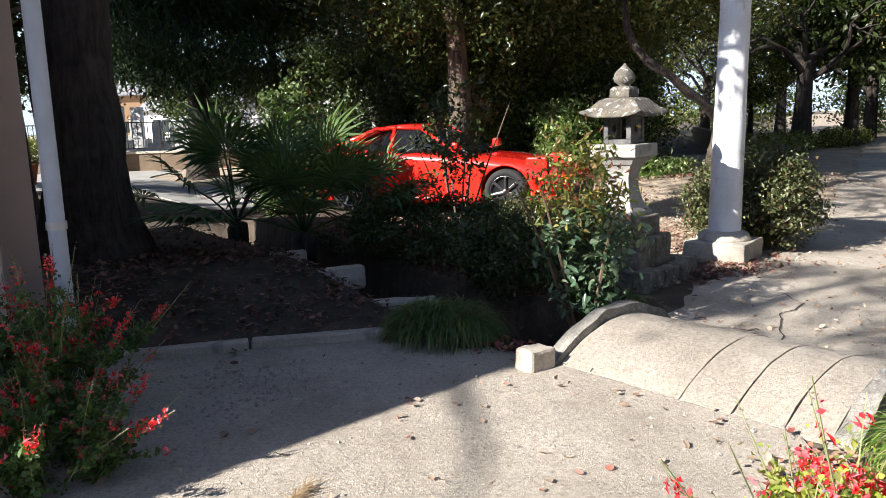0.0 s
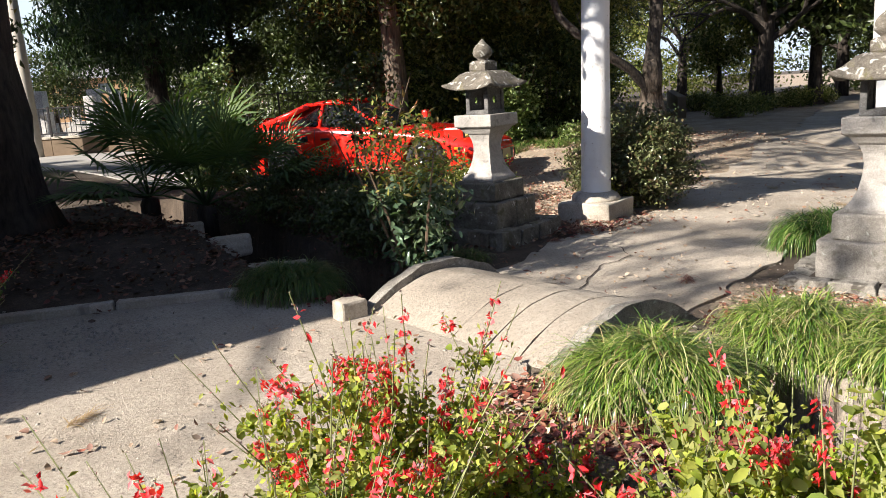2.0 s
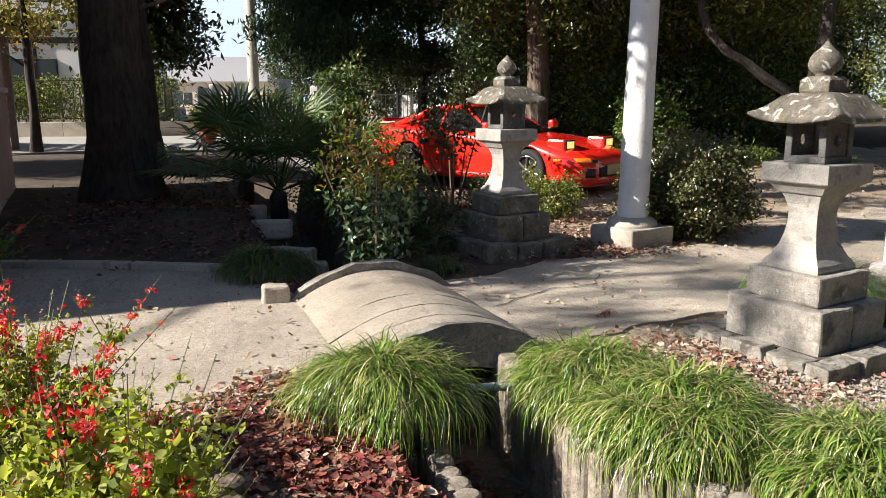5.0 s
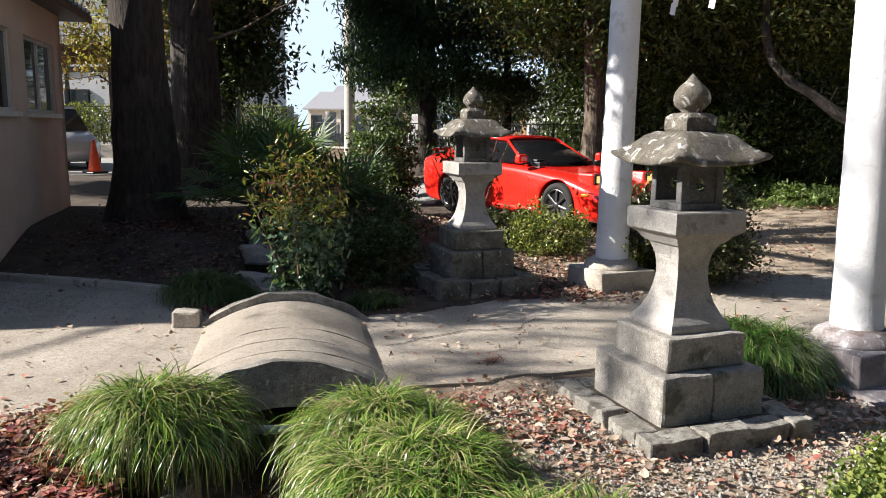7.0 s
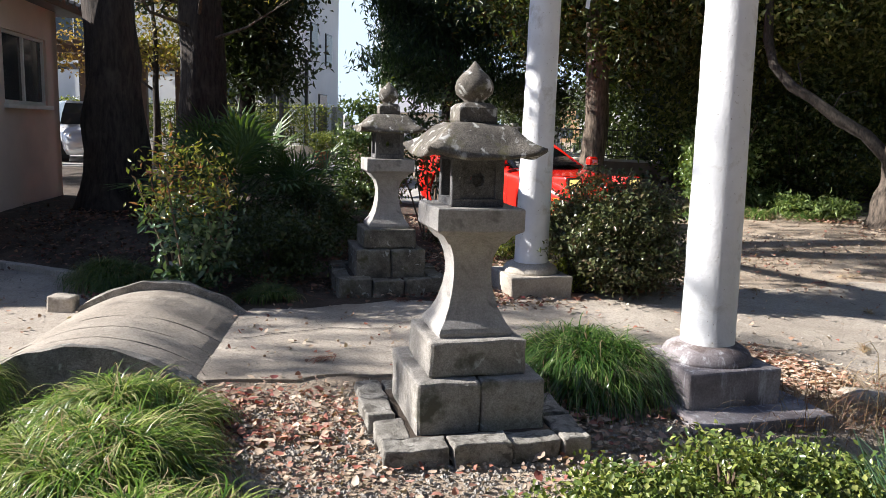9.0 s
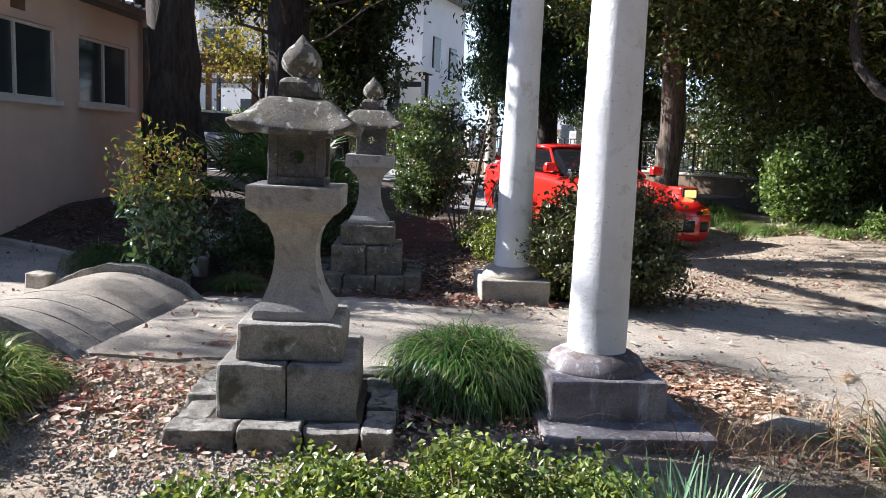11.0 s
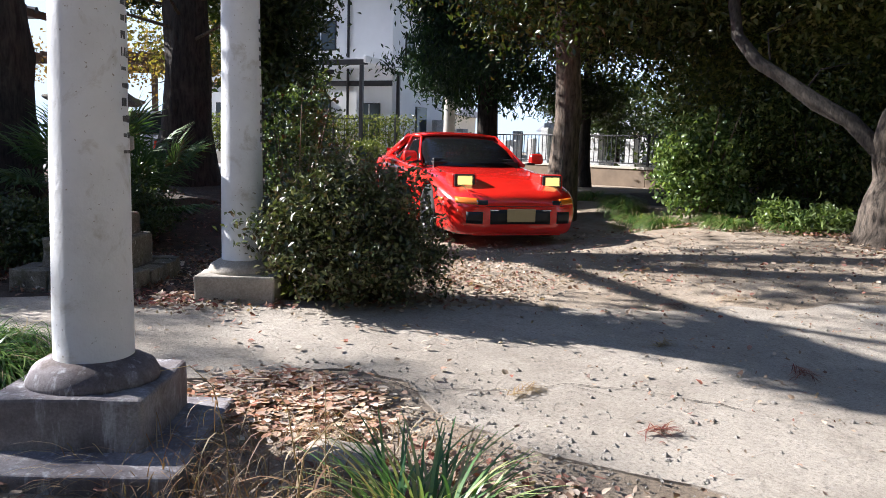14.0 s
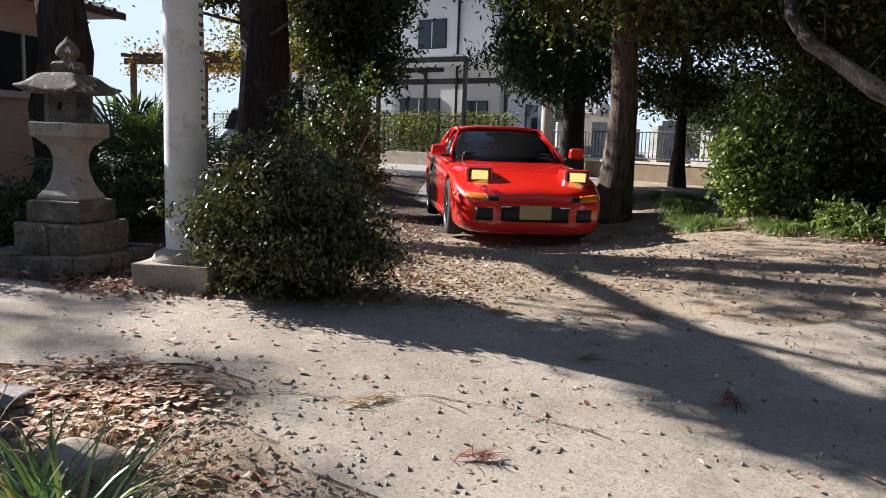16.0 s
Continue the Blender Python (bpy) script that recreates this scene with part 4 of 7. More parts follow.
for z in (0.9, 2.1):
    part("bracket", lathe([(0.052, z - 0.02), (0.052, z + 0.02)], 14, -0.07, -0.075), M_ALU, dp)


# ---------- plants ----------


def ellipse_crown(rng, base, specs):
    out = [clumps(rng, (base[0] + c[0], base[1] + c[1], base[2] + c[2]), r, n, per, sp) for c, r, n, per, sp in specs]
    return np.concatenate(out)


def tree(name, label, x, y, height, radius, specs, mat, bark, leaf=(0.13, 0.06), seed=0, lean=(0, 0), limbs=6, limb_z=(0.35, 0.8), droop=0.2, flare=1.5, category="tree", forks=(), taper=0.75, fork_bark=None):
    rng = np.random.default_rng(seed)
    z0 = gz_base(x, y)
    t = empty(name, pose(x, y, z0), label, category)
    n = 12
    pts, rad = [(0, 0, -0.25)], [radius * flare * 1.15]
    for k in range(n + 1):
        f = k / n
        pts.append((lean[0] * f * f + 0.12 * noise.noise(Vector((f * 3, seed, 0))), lean[1] * f * f + 0.12 * noise.noise(Vector((f * 3, seed, 9))), height * f))
        rad.append(radius * (1 - taper * f) * (1 + (flare - 1) * math.exp(-f * height / 0.45)))
    datas = [tube_data(pts, rad, 18, 0.35, seed)]
    for k in range(limbs):
        f = limb_z[0] + (limb_z[1] - limb_z[0]) * (k + rng.uniform(0, 0.6)) / max(1, limbs)
        i = 1 + f * n
        a = Vector(pts[int(i)]).lerp(Vector(pts[min(int(i) + 1, n + 1)]), i - int(i))
        az, ln = rng.uniform(0, 6.28), rng.uniform(0.14, 0.3) * height
        tip = a + Vector((math.cos(az) * ln, math.sin(az) * ln, ln * rng.uniform(0.15, 0.7)))
        m_ = a.lerp(tip, 0.5) + Vector((rng.normal() * 0.1, rng.normal() * 0.1, rng.normal() * 0.1))
        r0 = radius * (1 - 0.7 * f) * 0.45
        datas.append(tube_data([a, a.lerp(m_, 0.5), m_, tip], [r0, r0 * 0.8, r0 * 0.55, r0 * 0.15], 7, 0.2, seed + k))
    for pa, ra in forks:
        datas.append(tube_data(pa, ra, 12, 0.3, seed + 30))
    for i, (v, f) in enumerate(datas):
        make("limb" if i else "trunk", v, f, fork_bark if fork_bark and i > limbs else bark, t, smooth=True)
    if specs:
        p = ellipse_crown(rng, (0, 0, 0), specs)
        leaves("crown", p, leaf[0], leaf[1], mat, t, rng=rng, droop=droop, up=0.3)
    return t


def shrub(name, label, x, y, specs, mat, leaf, seed, stems=8, height=1.0, category="shrub", z=None, up=0.5, extra=None):
    rng = np.random.default_rng(seed)
    z0 = gz_base(x, y) if z is None else z
    t = empty(name, pose(x, y, z0), label, category)
    datas = []
    for k in range(stems):
        a, r = rng.uniform(0, 6.28), rng.uniform(0.1, 0.45) * height
        b = Vector((0.06 * math.cos(a), 0.06 * math.sin(a), -0.05))
        tip = Vector((r * math.cos(a), r * math.sin(a), height * rng.uniform(0.6, 0.95)))
        datas.append(tube_data([b, b.lerp(tip, 0.5) + Vector((0, 0, 0.06)), tip], [0.014, 0.01, 0.004], 5))
    v, f = join(*datas)
    make("stem", v, f, M_TWIG, t)
    p = ellipse_crown(rng, (0, 0, 0), specs)
    p = p[p[:, 2] > 0.01]
    leaves("foliage", p, leaf[0], leaf[1], mat, t, rng=rng, up=up, droop=0.0, fine=leaf[0] > 0.06 and len(p) < 9000)
    if extra is not None:
        m2, n2, l2 = extra
        leaves("new_growth", p[rng.choice(len(p), n2, replace=False)] + rng.normal(size=(n2, 3)) * 0.03, l2[0], l2[1], m2, t, rng=rng, up=up)
    return t


def grass_clump(name, label, x, y, radius, height, n, seed, mat=None, z=None, width=0.0068, spread=0.55, squash=(1, 1), lean=0.75, bend=2.5):
    rng = np.random.default_rng(seed)
    z0 = gz_base(x, y) if z is None else z
    t = empty(name, pose(x, y, z0), label, "grass clump", "grass clumps")
    a = rng.uniform(0, 6.283, n)
    r = np.sqrt(rng.uniform(0, 1, n)) * radius * spread
    roots = np.stack([r * np.cos(a) * squash[0], r * np.sin(a) * squash[1], np.zeros(n)], 1)
    az = a + rng.normal(size=n) * 0.8
    tilt = np.clip(r / (radius * spread) * lean + rng.normal(size=n) * 0.25, 0.12, 2.2)
    dirs = np.stack([np.cos(az) * tilt, np.sin(az) * tilt, np.ones(n)], 1)
    ln = height * rng.uniform(0.8, 1.3, n)
    k = n // 9
    blades("foliage", roots[k:], dirs[k:], ln[k:], width, mat or M_GRASS, t, rng, 6, bend)
    blades("dry_blade", roots[:k], dirs[:k], ln[:k], width * 0.9, M_DRY, t, rng, 5, bend, "dry straw-coloured blades")
    return t


def mondo(label, x, y, radius, height, n, seed, tufts=46, mat=None):
    """A dome of many small tufts, each a fountain of fine blades that hang over the next."""
    rng = np.random.default_rng(seed)
    t = empty("mondo_grass_clump", pose(x, y, gz_base(x, y)), label, "grass clump", "grass clumps")
    ta = rng.uniform(0, 6.283, tufts)
    tr = np.sqrt(rng.uniform(0, 1, tufts)) * radius * 0.78
    tz = height * 0.62 * np.sqrt(np.maximum(0, 1 - (tr / (radius * 0.86)) ** 2)) * rng.uniform(0.75, 1.1, tufts)
    k = rng.integers(0, tufts, n)
    a = rng.uniform(0, 6.283, n)
    off = np.abs(rng.normal(size=n)) * 0.03
    roots = np.stack([tr[k] * np.cos(ta[k]) + off * np.cos(a), tr[k] * np.sin(ta[k]) + off * np.sin(a), np.maximum(0, tz[k] - 0.05)], 1)
    own = np.stack([np.cos(a), np.sin(a)], 1) * rng.uniform(0.2, 1.1, n)[:, None]
    outw = np.stack([np.cos(ta[k]), np.sin(ta[k])], 1) * (tr[k] / radius * 0.75)[:, None]
    hdir = own + outw + rng.normal(size=(n, 2)) * 0.15
    dirs = np.concatenate([hdir, np.ones((n, 1))], 1)
    ln = height * rng.uniform(0.4, 0.92, n) * (0.75 + 0.25 * tr[k] / radius)
    d = n // 14
    blades("foliage", roots[d:], dirs[d:], ln[d:], 0.0068, mat or M_GRASS, t, rng, 6, 2.9, "", (0.6, 1.3), 0.8)
    blades("thatch", roots[:d], dirs[:d] * np.array([1.3, 1.3, 1]), ln[:d] * 0.95, 0.006, M_DRY, t, rng, 5, 2.4, "dry straw-coloured blades", (0.5, 1.3), 0.9)
    return t


mondo("dense rounded green mondo grass clump beside the ditch", 1.98, 2.60, 0.37, 0.45, 5600, 1, 60)
mondo("dense arching green mondo grass hanging over the ditch wall", 2.88, 3.12, 0.40, 0.38, 4600, 2)
mondo("dense arching green mondo grass hanging over the ditch wall", 3.27, 2.74, 0.44, 0.41, 5600, 3, 60)
mondo("dense arching green mondo grass at the path's edge", 3.94, 2.55, 0.40, 0.38, 5000, 4)
mondo("dense dark green grass clump at the lantern's foot", 4.12, 5.21, 0.43, 0.47, 5600, 5, 54, M_GRASSDEEP)
mondo("green grass clump beside the bridge, darkened in colour for shade", 0.0, 4.85, 0.36, 0.36, 3600, 6, 46, M_GRASSDARK)
mondo("green grass clump by the bridge rim, darkened in colour for shade", 1.28, 5.40, 0.24, 0.22, 1600, 8, 20, M_GRASSDARK)

# ---------- trees ----------
T1_FORKS = [[((0, 0, 3.5), (0.06, -0.16, 4.2), (0.12, -0.26, 5.6), (0.16, -0.28, 8.0), (0.2, -0.2, 11)), (0.20, 0.16, 0.14, 0.11, 0.04)],
            [((0, 0, 3.5), (-0.14, 0.18, 4.2), (-0.18, 0.28, 5.6), (-0.2, 0.32, 8.0), (-0.3, 0.3, 12)), (0.22, 0.19, 0.17, 0.13, 0.05)],
            [((0.05, -0.1, 3.8), (0.7, -0.9, 4.3), (1.35, -1.75, 4.9), (1.95, -2.55, 5.5)), (0.11, 0.10, 0.08, 0.05)],
            [((1.0, -1.3, 4.55), (1.5, -1.5, 5.4), (1.9, -1.9, 6.2)), (0.05, 0.04, 0.02)], [((0.5, -0.7, 4.1), (1.3, -1.0, 4.2), (2.0, -1.5, 4.6)), (0.045, 0.035, 0.02)]]
tree("cedar_tree", "large dark-barked tree with a flared shaded trunk", -3.05, 6.80, 4.3, 0.34, [((-0.8, -0.3, 8.6), (2.7, 2.7, 2.4), 85, 50, 0.28), ((-0.9, -1.5, 5.6), (1.5, 1.1, 0.8), 10, 40, 0.2), ((1.2, -1.95, 4.6), (0.32, 0.32, 0.25), 24, 40, 0.14), ((1.5, -2.35, 5.3), (0.42, 0.42, 0.36), 46, 44, 0.16)], M_EVER, M_BARK, (0.18, 0.08), 21, flare=1.45, limbs=0, taper=0.28, forks=[tuple(k) for k in T1_FORKS])
T2 = tree("cedar_tree", "dark-barked tree with broken limbs and thin autumn leaves", -5.85, 10.25, 12, 0.42, [((-1.2, 0.9, 8.0), (2.6, 2.6, 2.4), 200, 55, 0.35), ((0.3, 0.7, 4.6), (1.0, 0.9, 0.8), 50, 40, 0.22), ((-1.05, -0.65, 3.7), (0.7, 0.5, 0.6), 44, 40, 0.2)], M_EVER, M_BARK, (0.15, 0.07), 22, flare=1.4)
tree("evergreen_tree", "dark evergreen tree with low hanging foliage", -7.46, 12.6, 10, 0.2, [((0.1, 0.1, 3.9), (1.2, 1.1, 1.7), 150, 80, 0.30), ((0.3, 0.2, 2.5), (0.9, 0.8, 0.9), 70, 50, 0.28), ((-0.4, 0, 6.3), (1.8, 1.8, 2.0), 180, 55, 0.33)], M_EVER, M_BARK, (0.15, 0.07), 23)
tree("conifer", "tall dark conifer with drooping sprays", -5.0, 16.85, 13, 0.24, [((0, 0, 2.7 + 1.25 * k), (1.6 - 0.05 * k, 1.6 - 0.05 * k, 0.9), 100, 90, 0.24) for k in range(7)] + [((-1.35, -0.2, 3.1 + 1.2 * k), (0.8, 0.8, 0.9), 60, 80, 0.2) for k in range(5)], M_CEDAR, M_BARK, (0.17, 0.045), 24, droop=1.2)
tree("evergreen_tree", "evergreen tree with a pale sunlit trunk", 0.40, 13.2, 9, 0.20, [((0.7, 0.4, 3.9), (2.7, 2.2, 1.4), 480, 90, 0.28), ((0.2, 0.6, 6.6), (3.0, 2.8, 2.4), 330, 60, 0.35), ((-0.2, 1.9, 3.3), (1.5, 1.2, 0.85), 190, 70, 0.24)], M_EVERGLOSS, M_BARK2, (0.105, 0.045), 26)
fork = [((0.0, 0.0, 0.62), (-0.12, -0.04, 0.92), (-0.40, -0.14, 1.22), (-0.70, -0.24, 1.40), (-1.05, -0.36, 1.68), (-1.32, -0.33, 1.84), (-1.60, -0.28, 2.14), (-1.72, -0.2, 2.5), (-1.80, -0.1, 3.9)), (0.10, 0.09, 0.078, 0.084, 0.07, 0.076, 0.064, 0.062, 0.03)]
stem = [((0.0, 0.0, 0.80), (0.03, 0.02, 1.25), (0.05, 0.07, 1.6), (0.12, 0.12, 2.0), (0.16, 0.2, 3.2), (0.3, 0.3, 5.0), (0.4, 0.6, 8.6)), (0.18, 0.165, 0.125, 0.115, 0.10, 0.085, 0.03)]
twigs = [[((-0.80, -0.26, 1.55), (-0.75, -0.1, 1.75), (-0.5, 0.05, 1.82)), (0.012, 0.008, 0.003)], [((-1.2, -0.3, 1.86), (-1.3, -0.2, 2.15), (-1.15, 0, 2.3)), (0.012, 0.008, 0.003)],
         [((0.2, 0.2, 1.75), (0.05, 0.05, 1.9), (-0.03, -0.1, 2.05)), (0.015, 0.01, 0.004)]]
tree("evergreen_tree", "forked tree with a rough sunlit grey trunk", 4.88, 13.02, 1.30, 0.20, [((-0.6, 1.6, 4.0), (3.0, 2.2, 1.6), 520, 100, 0.30), ((0, 0.6, 6.9), (3.4, 3.2, 2.4), 330, 60, 0.35)], M_OLIVE, M_BARK3, (0.098, 0.044), 27, flare=1.5, limbs=0, taper=0.32, forks=[fork, stem] + twigs, fork_bark=M_BARKMID)
tree("evergreen_tree", "dark full-crowned evergreen before the railing", -3.7, 18.8, 6.2, 0.13, [((0, 0, 4.5), (1.6, 1.6, 1.6), 260, 70, 0.28), ((-0.15, 0, 2.1), (0.85, 0.85, 0.5), 60, 60, 0.22)], M_EVER, M_BARK, (0.13, 0.06), 29)
k = 0
for x, y, h, r in ((2.2, 17.2, 9, 2.4), (4.1, 19.5, 10, 1.8), (4.2, 23.0, 10, 2.2), (0.6, 21.0, 10, 2.6), (5.2, 27.5, 11, 2.5), (2.2, 25, 11, 3.0), (6.4, 34, 12, 2.8), (-2.6, 23.5, 9, 2.2)):
    k += 1
    tree("evergreen_tree", "dense dark evergreen tree at the wood's edge", x, y, h, 0.2, [((0, 0, 1.6), (r, r, 1.5), 210 if k < 3 else 110, 90, 0.30), ((0, 0, 4.2), (r * 1.1, r * 1.1, 2.2), 300 if k < 3 else 160, 90, 0.32), ((0, 0, h - 2), (r, r, 2.4), 130, 45, 0.4)], M_OLIVE if k < 4 else M_EVER, M_BARK, (0.115, 0.052) if k < 3 else (0.17, 0.08), 40 + k)
for x, y, h, r in ((16.5, 21.5, 10, 3.0), (20.5, 29, 11, 3.2), (24, 35, 11, 3.4), (13.8, 25.5, 9, 2.4)):
    k += 1
    tree("evergreen_tree", "dense dark evergreen tree beyond the path", x, y, h, 0.2, [((0, 0, 4.2), (r * 1.1, r * 1.1, 2.0), 170, 70, 0.36), ((0, 0, h - 2), (r, r, 2.4), 130, 45, 0.4)], M_EVER, M_BARK, (0.25, 0.13), 40 + k)

# ---------- shrubs ----------
shrub("azalea_bush", "broad clipped azalea bush with small olive leaves beside the gate", 3.18, 7.70, [((0, 0, 0.56), (0.56, 0.56, 0.46), 400, 46, 0.06), ((0.05, 0.1, 0.34), (0.60, 0.60, 0.36), 260, 46, 0.06)], M_AZALEA, (0.045, 0.024), 61, 14, 0.9)
nb = shrub("nandina_bush", "leafy nandina bush, reddish and yellow-green above, glossy dark below", 0.92, 4.93, [((0.02, 0, 0.50), (0.30, 0.28, 0.36), 64, 16, 0.07), ((0, 0, 0.22), (0.20, 0.20, 0.16), 16, 14, 0.05)], M_NANDGLOSS, (0.078, 0.030), 62, 9, 1.1)
rng = np.random.default_rng(621)
leaves("upper_foliage", clumps(rng, (-0.02, 0, 0.92), (0.30, 0.28, 0.30), 70, 16, 0.07), 0.062, 0.022, M_NANDINA, nb, "yellow-green and reddish upper leaves", rng=rng, up=0.4)
shrub("camellia_bush", "upright glossy camellia bush", -1.9, 10.3, [((0, 0, 0.85), (0.5, 0.5, 0.85), 170, 40, 0.08)], M_CAMELLIA, (0.07, 0.035), 63, 8, 1.6)

# ---------- sports car ----------
from mathutils.bvhtree import BVHTree


def solid(ob, t):
    m = ob.modifiers.new("thickness", "SOLIDIFY")
    m.thickness, m.offset = t, 0
    return ob


def grid_part(name, fn, nu, nv, mat, parent, label="", thick=0.006, smooth=True):
    vs = [fn(i / nu, j / nv) for j in range(nv + 1) for i in range(nu + 1)]
    fs = [(j * (nu + 1) + i, j * (nu + 1) + i + 1, (j + 1) * (nu + 1) + i + 1, (j + 1) * (nu + 1) + i) for j in range(nv) for i in range(nu)]
    return solid(make(name, vs, fs, mat, parent, label, smooth), thick)


def build_car(m):
    car = empty("sports_car", m, "glossy red sports car with raised lit pop-up headlamps", "car")
    #      x      zb    ws    wm    zs    wsh   zt
    st = [(2.13, 0.20, 0.40, 0.44, 0.42, 0.38, 0.455), (2.09, 0.14, 0.56, 0.60, 0.465, 0.52, 0.515), (2.00, 0.12, 0.69, 0.73, 0.505, 0.63, 0.565),
          (1.85, 0.12, 0.775, 0.81, 0.555, 0.705, 0.615), (1.62, 0.125, 0.815, 0.85, 0.625, 0.745, 0.675), (1.40, 0.13, 0.82, 0.86, 0.68, 0.76, 0.72),
          (1.20, 0.13, 0.82, 0.86, 0.71, 0.77, 0.745), (0.95, 0.13, 0.82, 0.855, 0.735, 0.775, 0.775), (0.70, 0.125, 0.825, 0.85, 0.76, 0.775, 0.80),
          (0.35, 0.12, 0.83, 0.85, 0.79, 0.775, 0.825), (0.0, 0.12, 0.83, 0.85, 0.81, 0.775, 0.84), (-0.4, 0.12, 0.83, 0.85, 0.83, 0.775, 0.86),
          (-0.8, 0.12, 0.83, 0.86, 0.85, 0.775, 0.885), (-1.2, 0.13, 0.83, 0.87, 0.865, 0.78, 0.91), (-1.6, 0.14, 0.82, 0.865, 0.875, 0.77, 0.93),
          (-1.9, 0.17, 0.79, 0.84, 0.87, 0.74, 0.93), (-2.05, 0.22, 0.74, 0.79, 0.84, 0.69, 0.91), (-2.10, 0.32, 0.66, 0.72, 0.78, 0.60, 0.85)]
    bm = bmesh.new()
    rings = []
    for x, zb, ws, wm, zs, wsh, zt in st:
        zm = zb + (zs - zb) * 0.55
        half_ = [(0, zb), (ws * 0.6, zb), (ws * 0.94, zb + 0.01), (ws, zb + 0.05), (wm * 0.985, zb + (zm - zb) * 0.6), (wm, zm), (wm * 0.995, zm + (zs - zm) * 0.55), ((wm + wsh) / 2 + 0.02, zs - 0.02),
                 (wsh, zs + 0.012), (wsh * 0.82, (zs + zt) / 2 + 0.022), (wsh * 0.5, zt + 0.008), (0, zt + 0.016)]
        pts = half_ + [(-y, z) for y, z in reversed(half_[1:-1])]
        rings.append([bm.verts.new((x, y, z)) for y, z in pts])
    n = len(rings[0])
    for a, b in zip(rings, rings[1:]):
        for k in range(n):
            bm.faces.new((a[k], a[(k + 1) % n], b[(k + 1) % n], b[k]))
    bm.faces.new(rings[0])
    bm.faces.new(list(reversed(rings[-1])))
    bmesh.ops.recalc_face_normals(bm, faces=bm.faces)
    bmesh.ops.subdivide_edges(bm, edges=bm.edges, cuts=1, smooth=0.6, use_grid_fill=True)
    tree_ = BVHTree.FromBMesh(bm)
    body = part("body", bm, M_RED, car, smooth=True)
    # wheel arches cut through the body
    cut = bmesh.new()
    for wx in (1.2, -1.2):
        for sy in (-1, 1):
            r = bmesh.ops.create_cone(cut, cap_ends=True, segments=36, radius1=0.352, radius2=0.352, depth=0.5, matrix=pose(wx, sy * 0.78, 0.31, 90))
    cme = bpy.data.meshes.new("cutter")
    cut.to_mesh(cme)
    cut.free()
    cob = new("cutter", cme)
    bo = body.modifiers.new("arches", "BOOLEAN")
    bo.operation, bo.object, bo.solver = "DIFFERENCE", cob, "EXACT"
    saved = body.parent
    body.parent = None
    dg = bpy.context.evaluated_depsgraph_get()
    dg.update()
    me = bpy.data.meshes.new_from_object(body.evaluated_get(dg))
    body.modifiers.clear()
    body.data = me
    body.parent = saved
    bpy.data.objects.remove(cob)
    if len(me.materials) == 0:
        me.materials.append(M_RED)

    def front(y, z, push=0.004):
        h = tree_.ray_cast(Vector((4, y, z)), Vector((-1, 0, 0)))[0]
        return Vector((h.x + push, y, z)) if h else Vector((1.9, y, z))

    def side(x, z, s, push=0.004):
        h = tree_.ray_cast(Vector((x, s * 3, z)), Vector((0, -s, 0)))[0]
        return Vector((x, h.y + s * push, z)) if h else Vector((x, s * 0.8, z))

    def top(x, y, push=0.004):
        h = tree_.ray_cast(Vector((x, y, 3)), Vector((0, 0, -1)))[0]
        return Vector((x, y, h.z + push)) if h else Vector((x, y, 0.8))

    def fpatch(name, y0, y1, z0, z1, mat, label="", push=0.004, slant=0.0):
        return grid_part(name, lambda u, v: front(y0 + (y1 - y0) * u, z0 + (z1 - z0) * v + slant * u, push), 8, 3, mat, car, label, 0.006)

    fpatch("grille", -0.37, 0.37, 0.245, 0.40, M_BLACK, "dark front intake")
    for s in (-1, 1):
        fpatch("brake_duct", s * 0.46, s * 0.64, 0.25, 0.375, M_BLACK, "dark side duct")
        fpatch("indicator", s * 0.50, s * 0.74, 0.450, 0.512, M_ORANGE, "amber indicator lens", 0.006, 0.012)
        fpatch("clear_lamp", s * 0.40, s * 0.525, 0.452, 0.497, M_BLACK, "smoked lamp", 0.006)
        fpatch("daytime_lamp", s * 0.27, s * 0.38, 0.385, 0.402, M_SILVER, "white lamp strip", 0.012)
        grid_part("side_marker", lambda u, v: side(1.66 + 0.12 * u, 0.47 + 0.035 * v, s, 0.005), 3, 2, M_ORANGE, car, "amber side marker")
        grid_part("side_intake", lambda u, v: side(-0.92 + 0.20 * u, 0.62 + 0.08 * v + 0.04 * u, s, 0.005), 5, 3, M_BLACK, car, "black side air intake")
        grid_part("door_seam", lambda u, v: side(0.62 + 0.008 * u, 0.22 + 0.55 * v, s, 0.0015), 1, 10, M_BLACK, car, thick=0.002)
        grid_part("door_seam", lambda u, v: side(-0.60 + 0.008 * u, 0.22 + 0.60 * v, s, 0.0015), 1, 10, M_BLACK, car, thick=0.002)
        grid_part("sill_skirt", lambda u, v: side(-0.82 + 1.64 * u, 0.15 + 0.09 * v, s, 0.012), 10, 2, M_RED, car, thick=0.02)
        grid_part("door_handle", lambda u, v: side(-0.50 + 0.16 * u, 0.665 + 0.03 * v, s, 0.008), 3, 1, M_BLACK, car)
        grid_part("bonnet_seam", lambda u, v: top(0.82 + 1.16 * v, s * (0.63 - 0.05 * v) + 0.006 * u, 0.0015), 1, 14, M_BLACK, car, thick=0.002)
        grid_part("rear_lamp", lambda u, v: Vector((-2.10 - 0.012, s * (0.30 + 0.34 * u), 0.62 + 0.12 * v)), 3, 2, M_BERRY, car, "red rear lamp", 0.02)
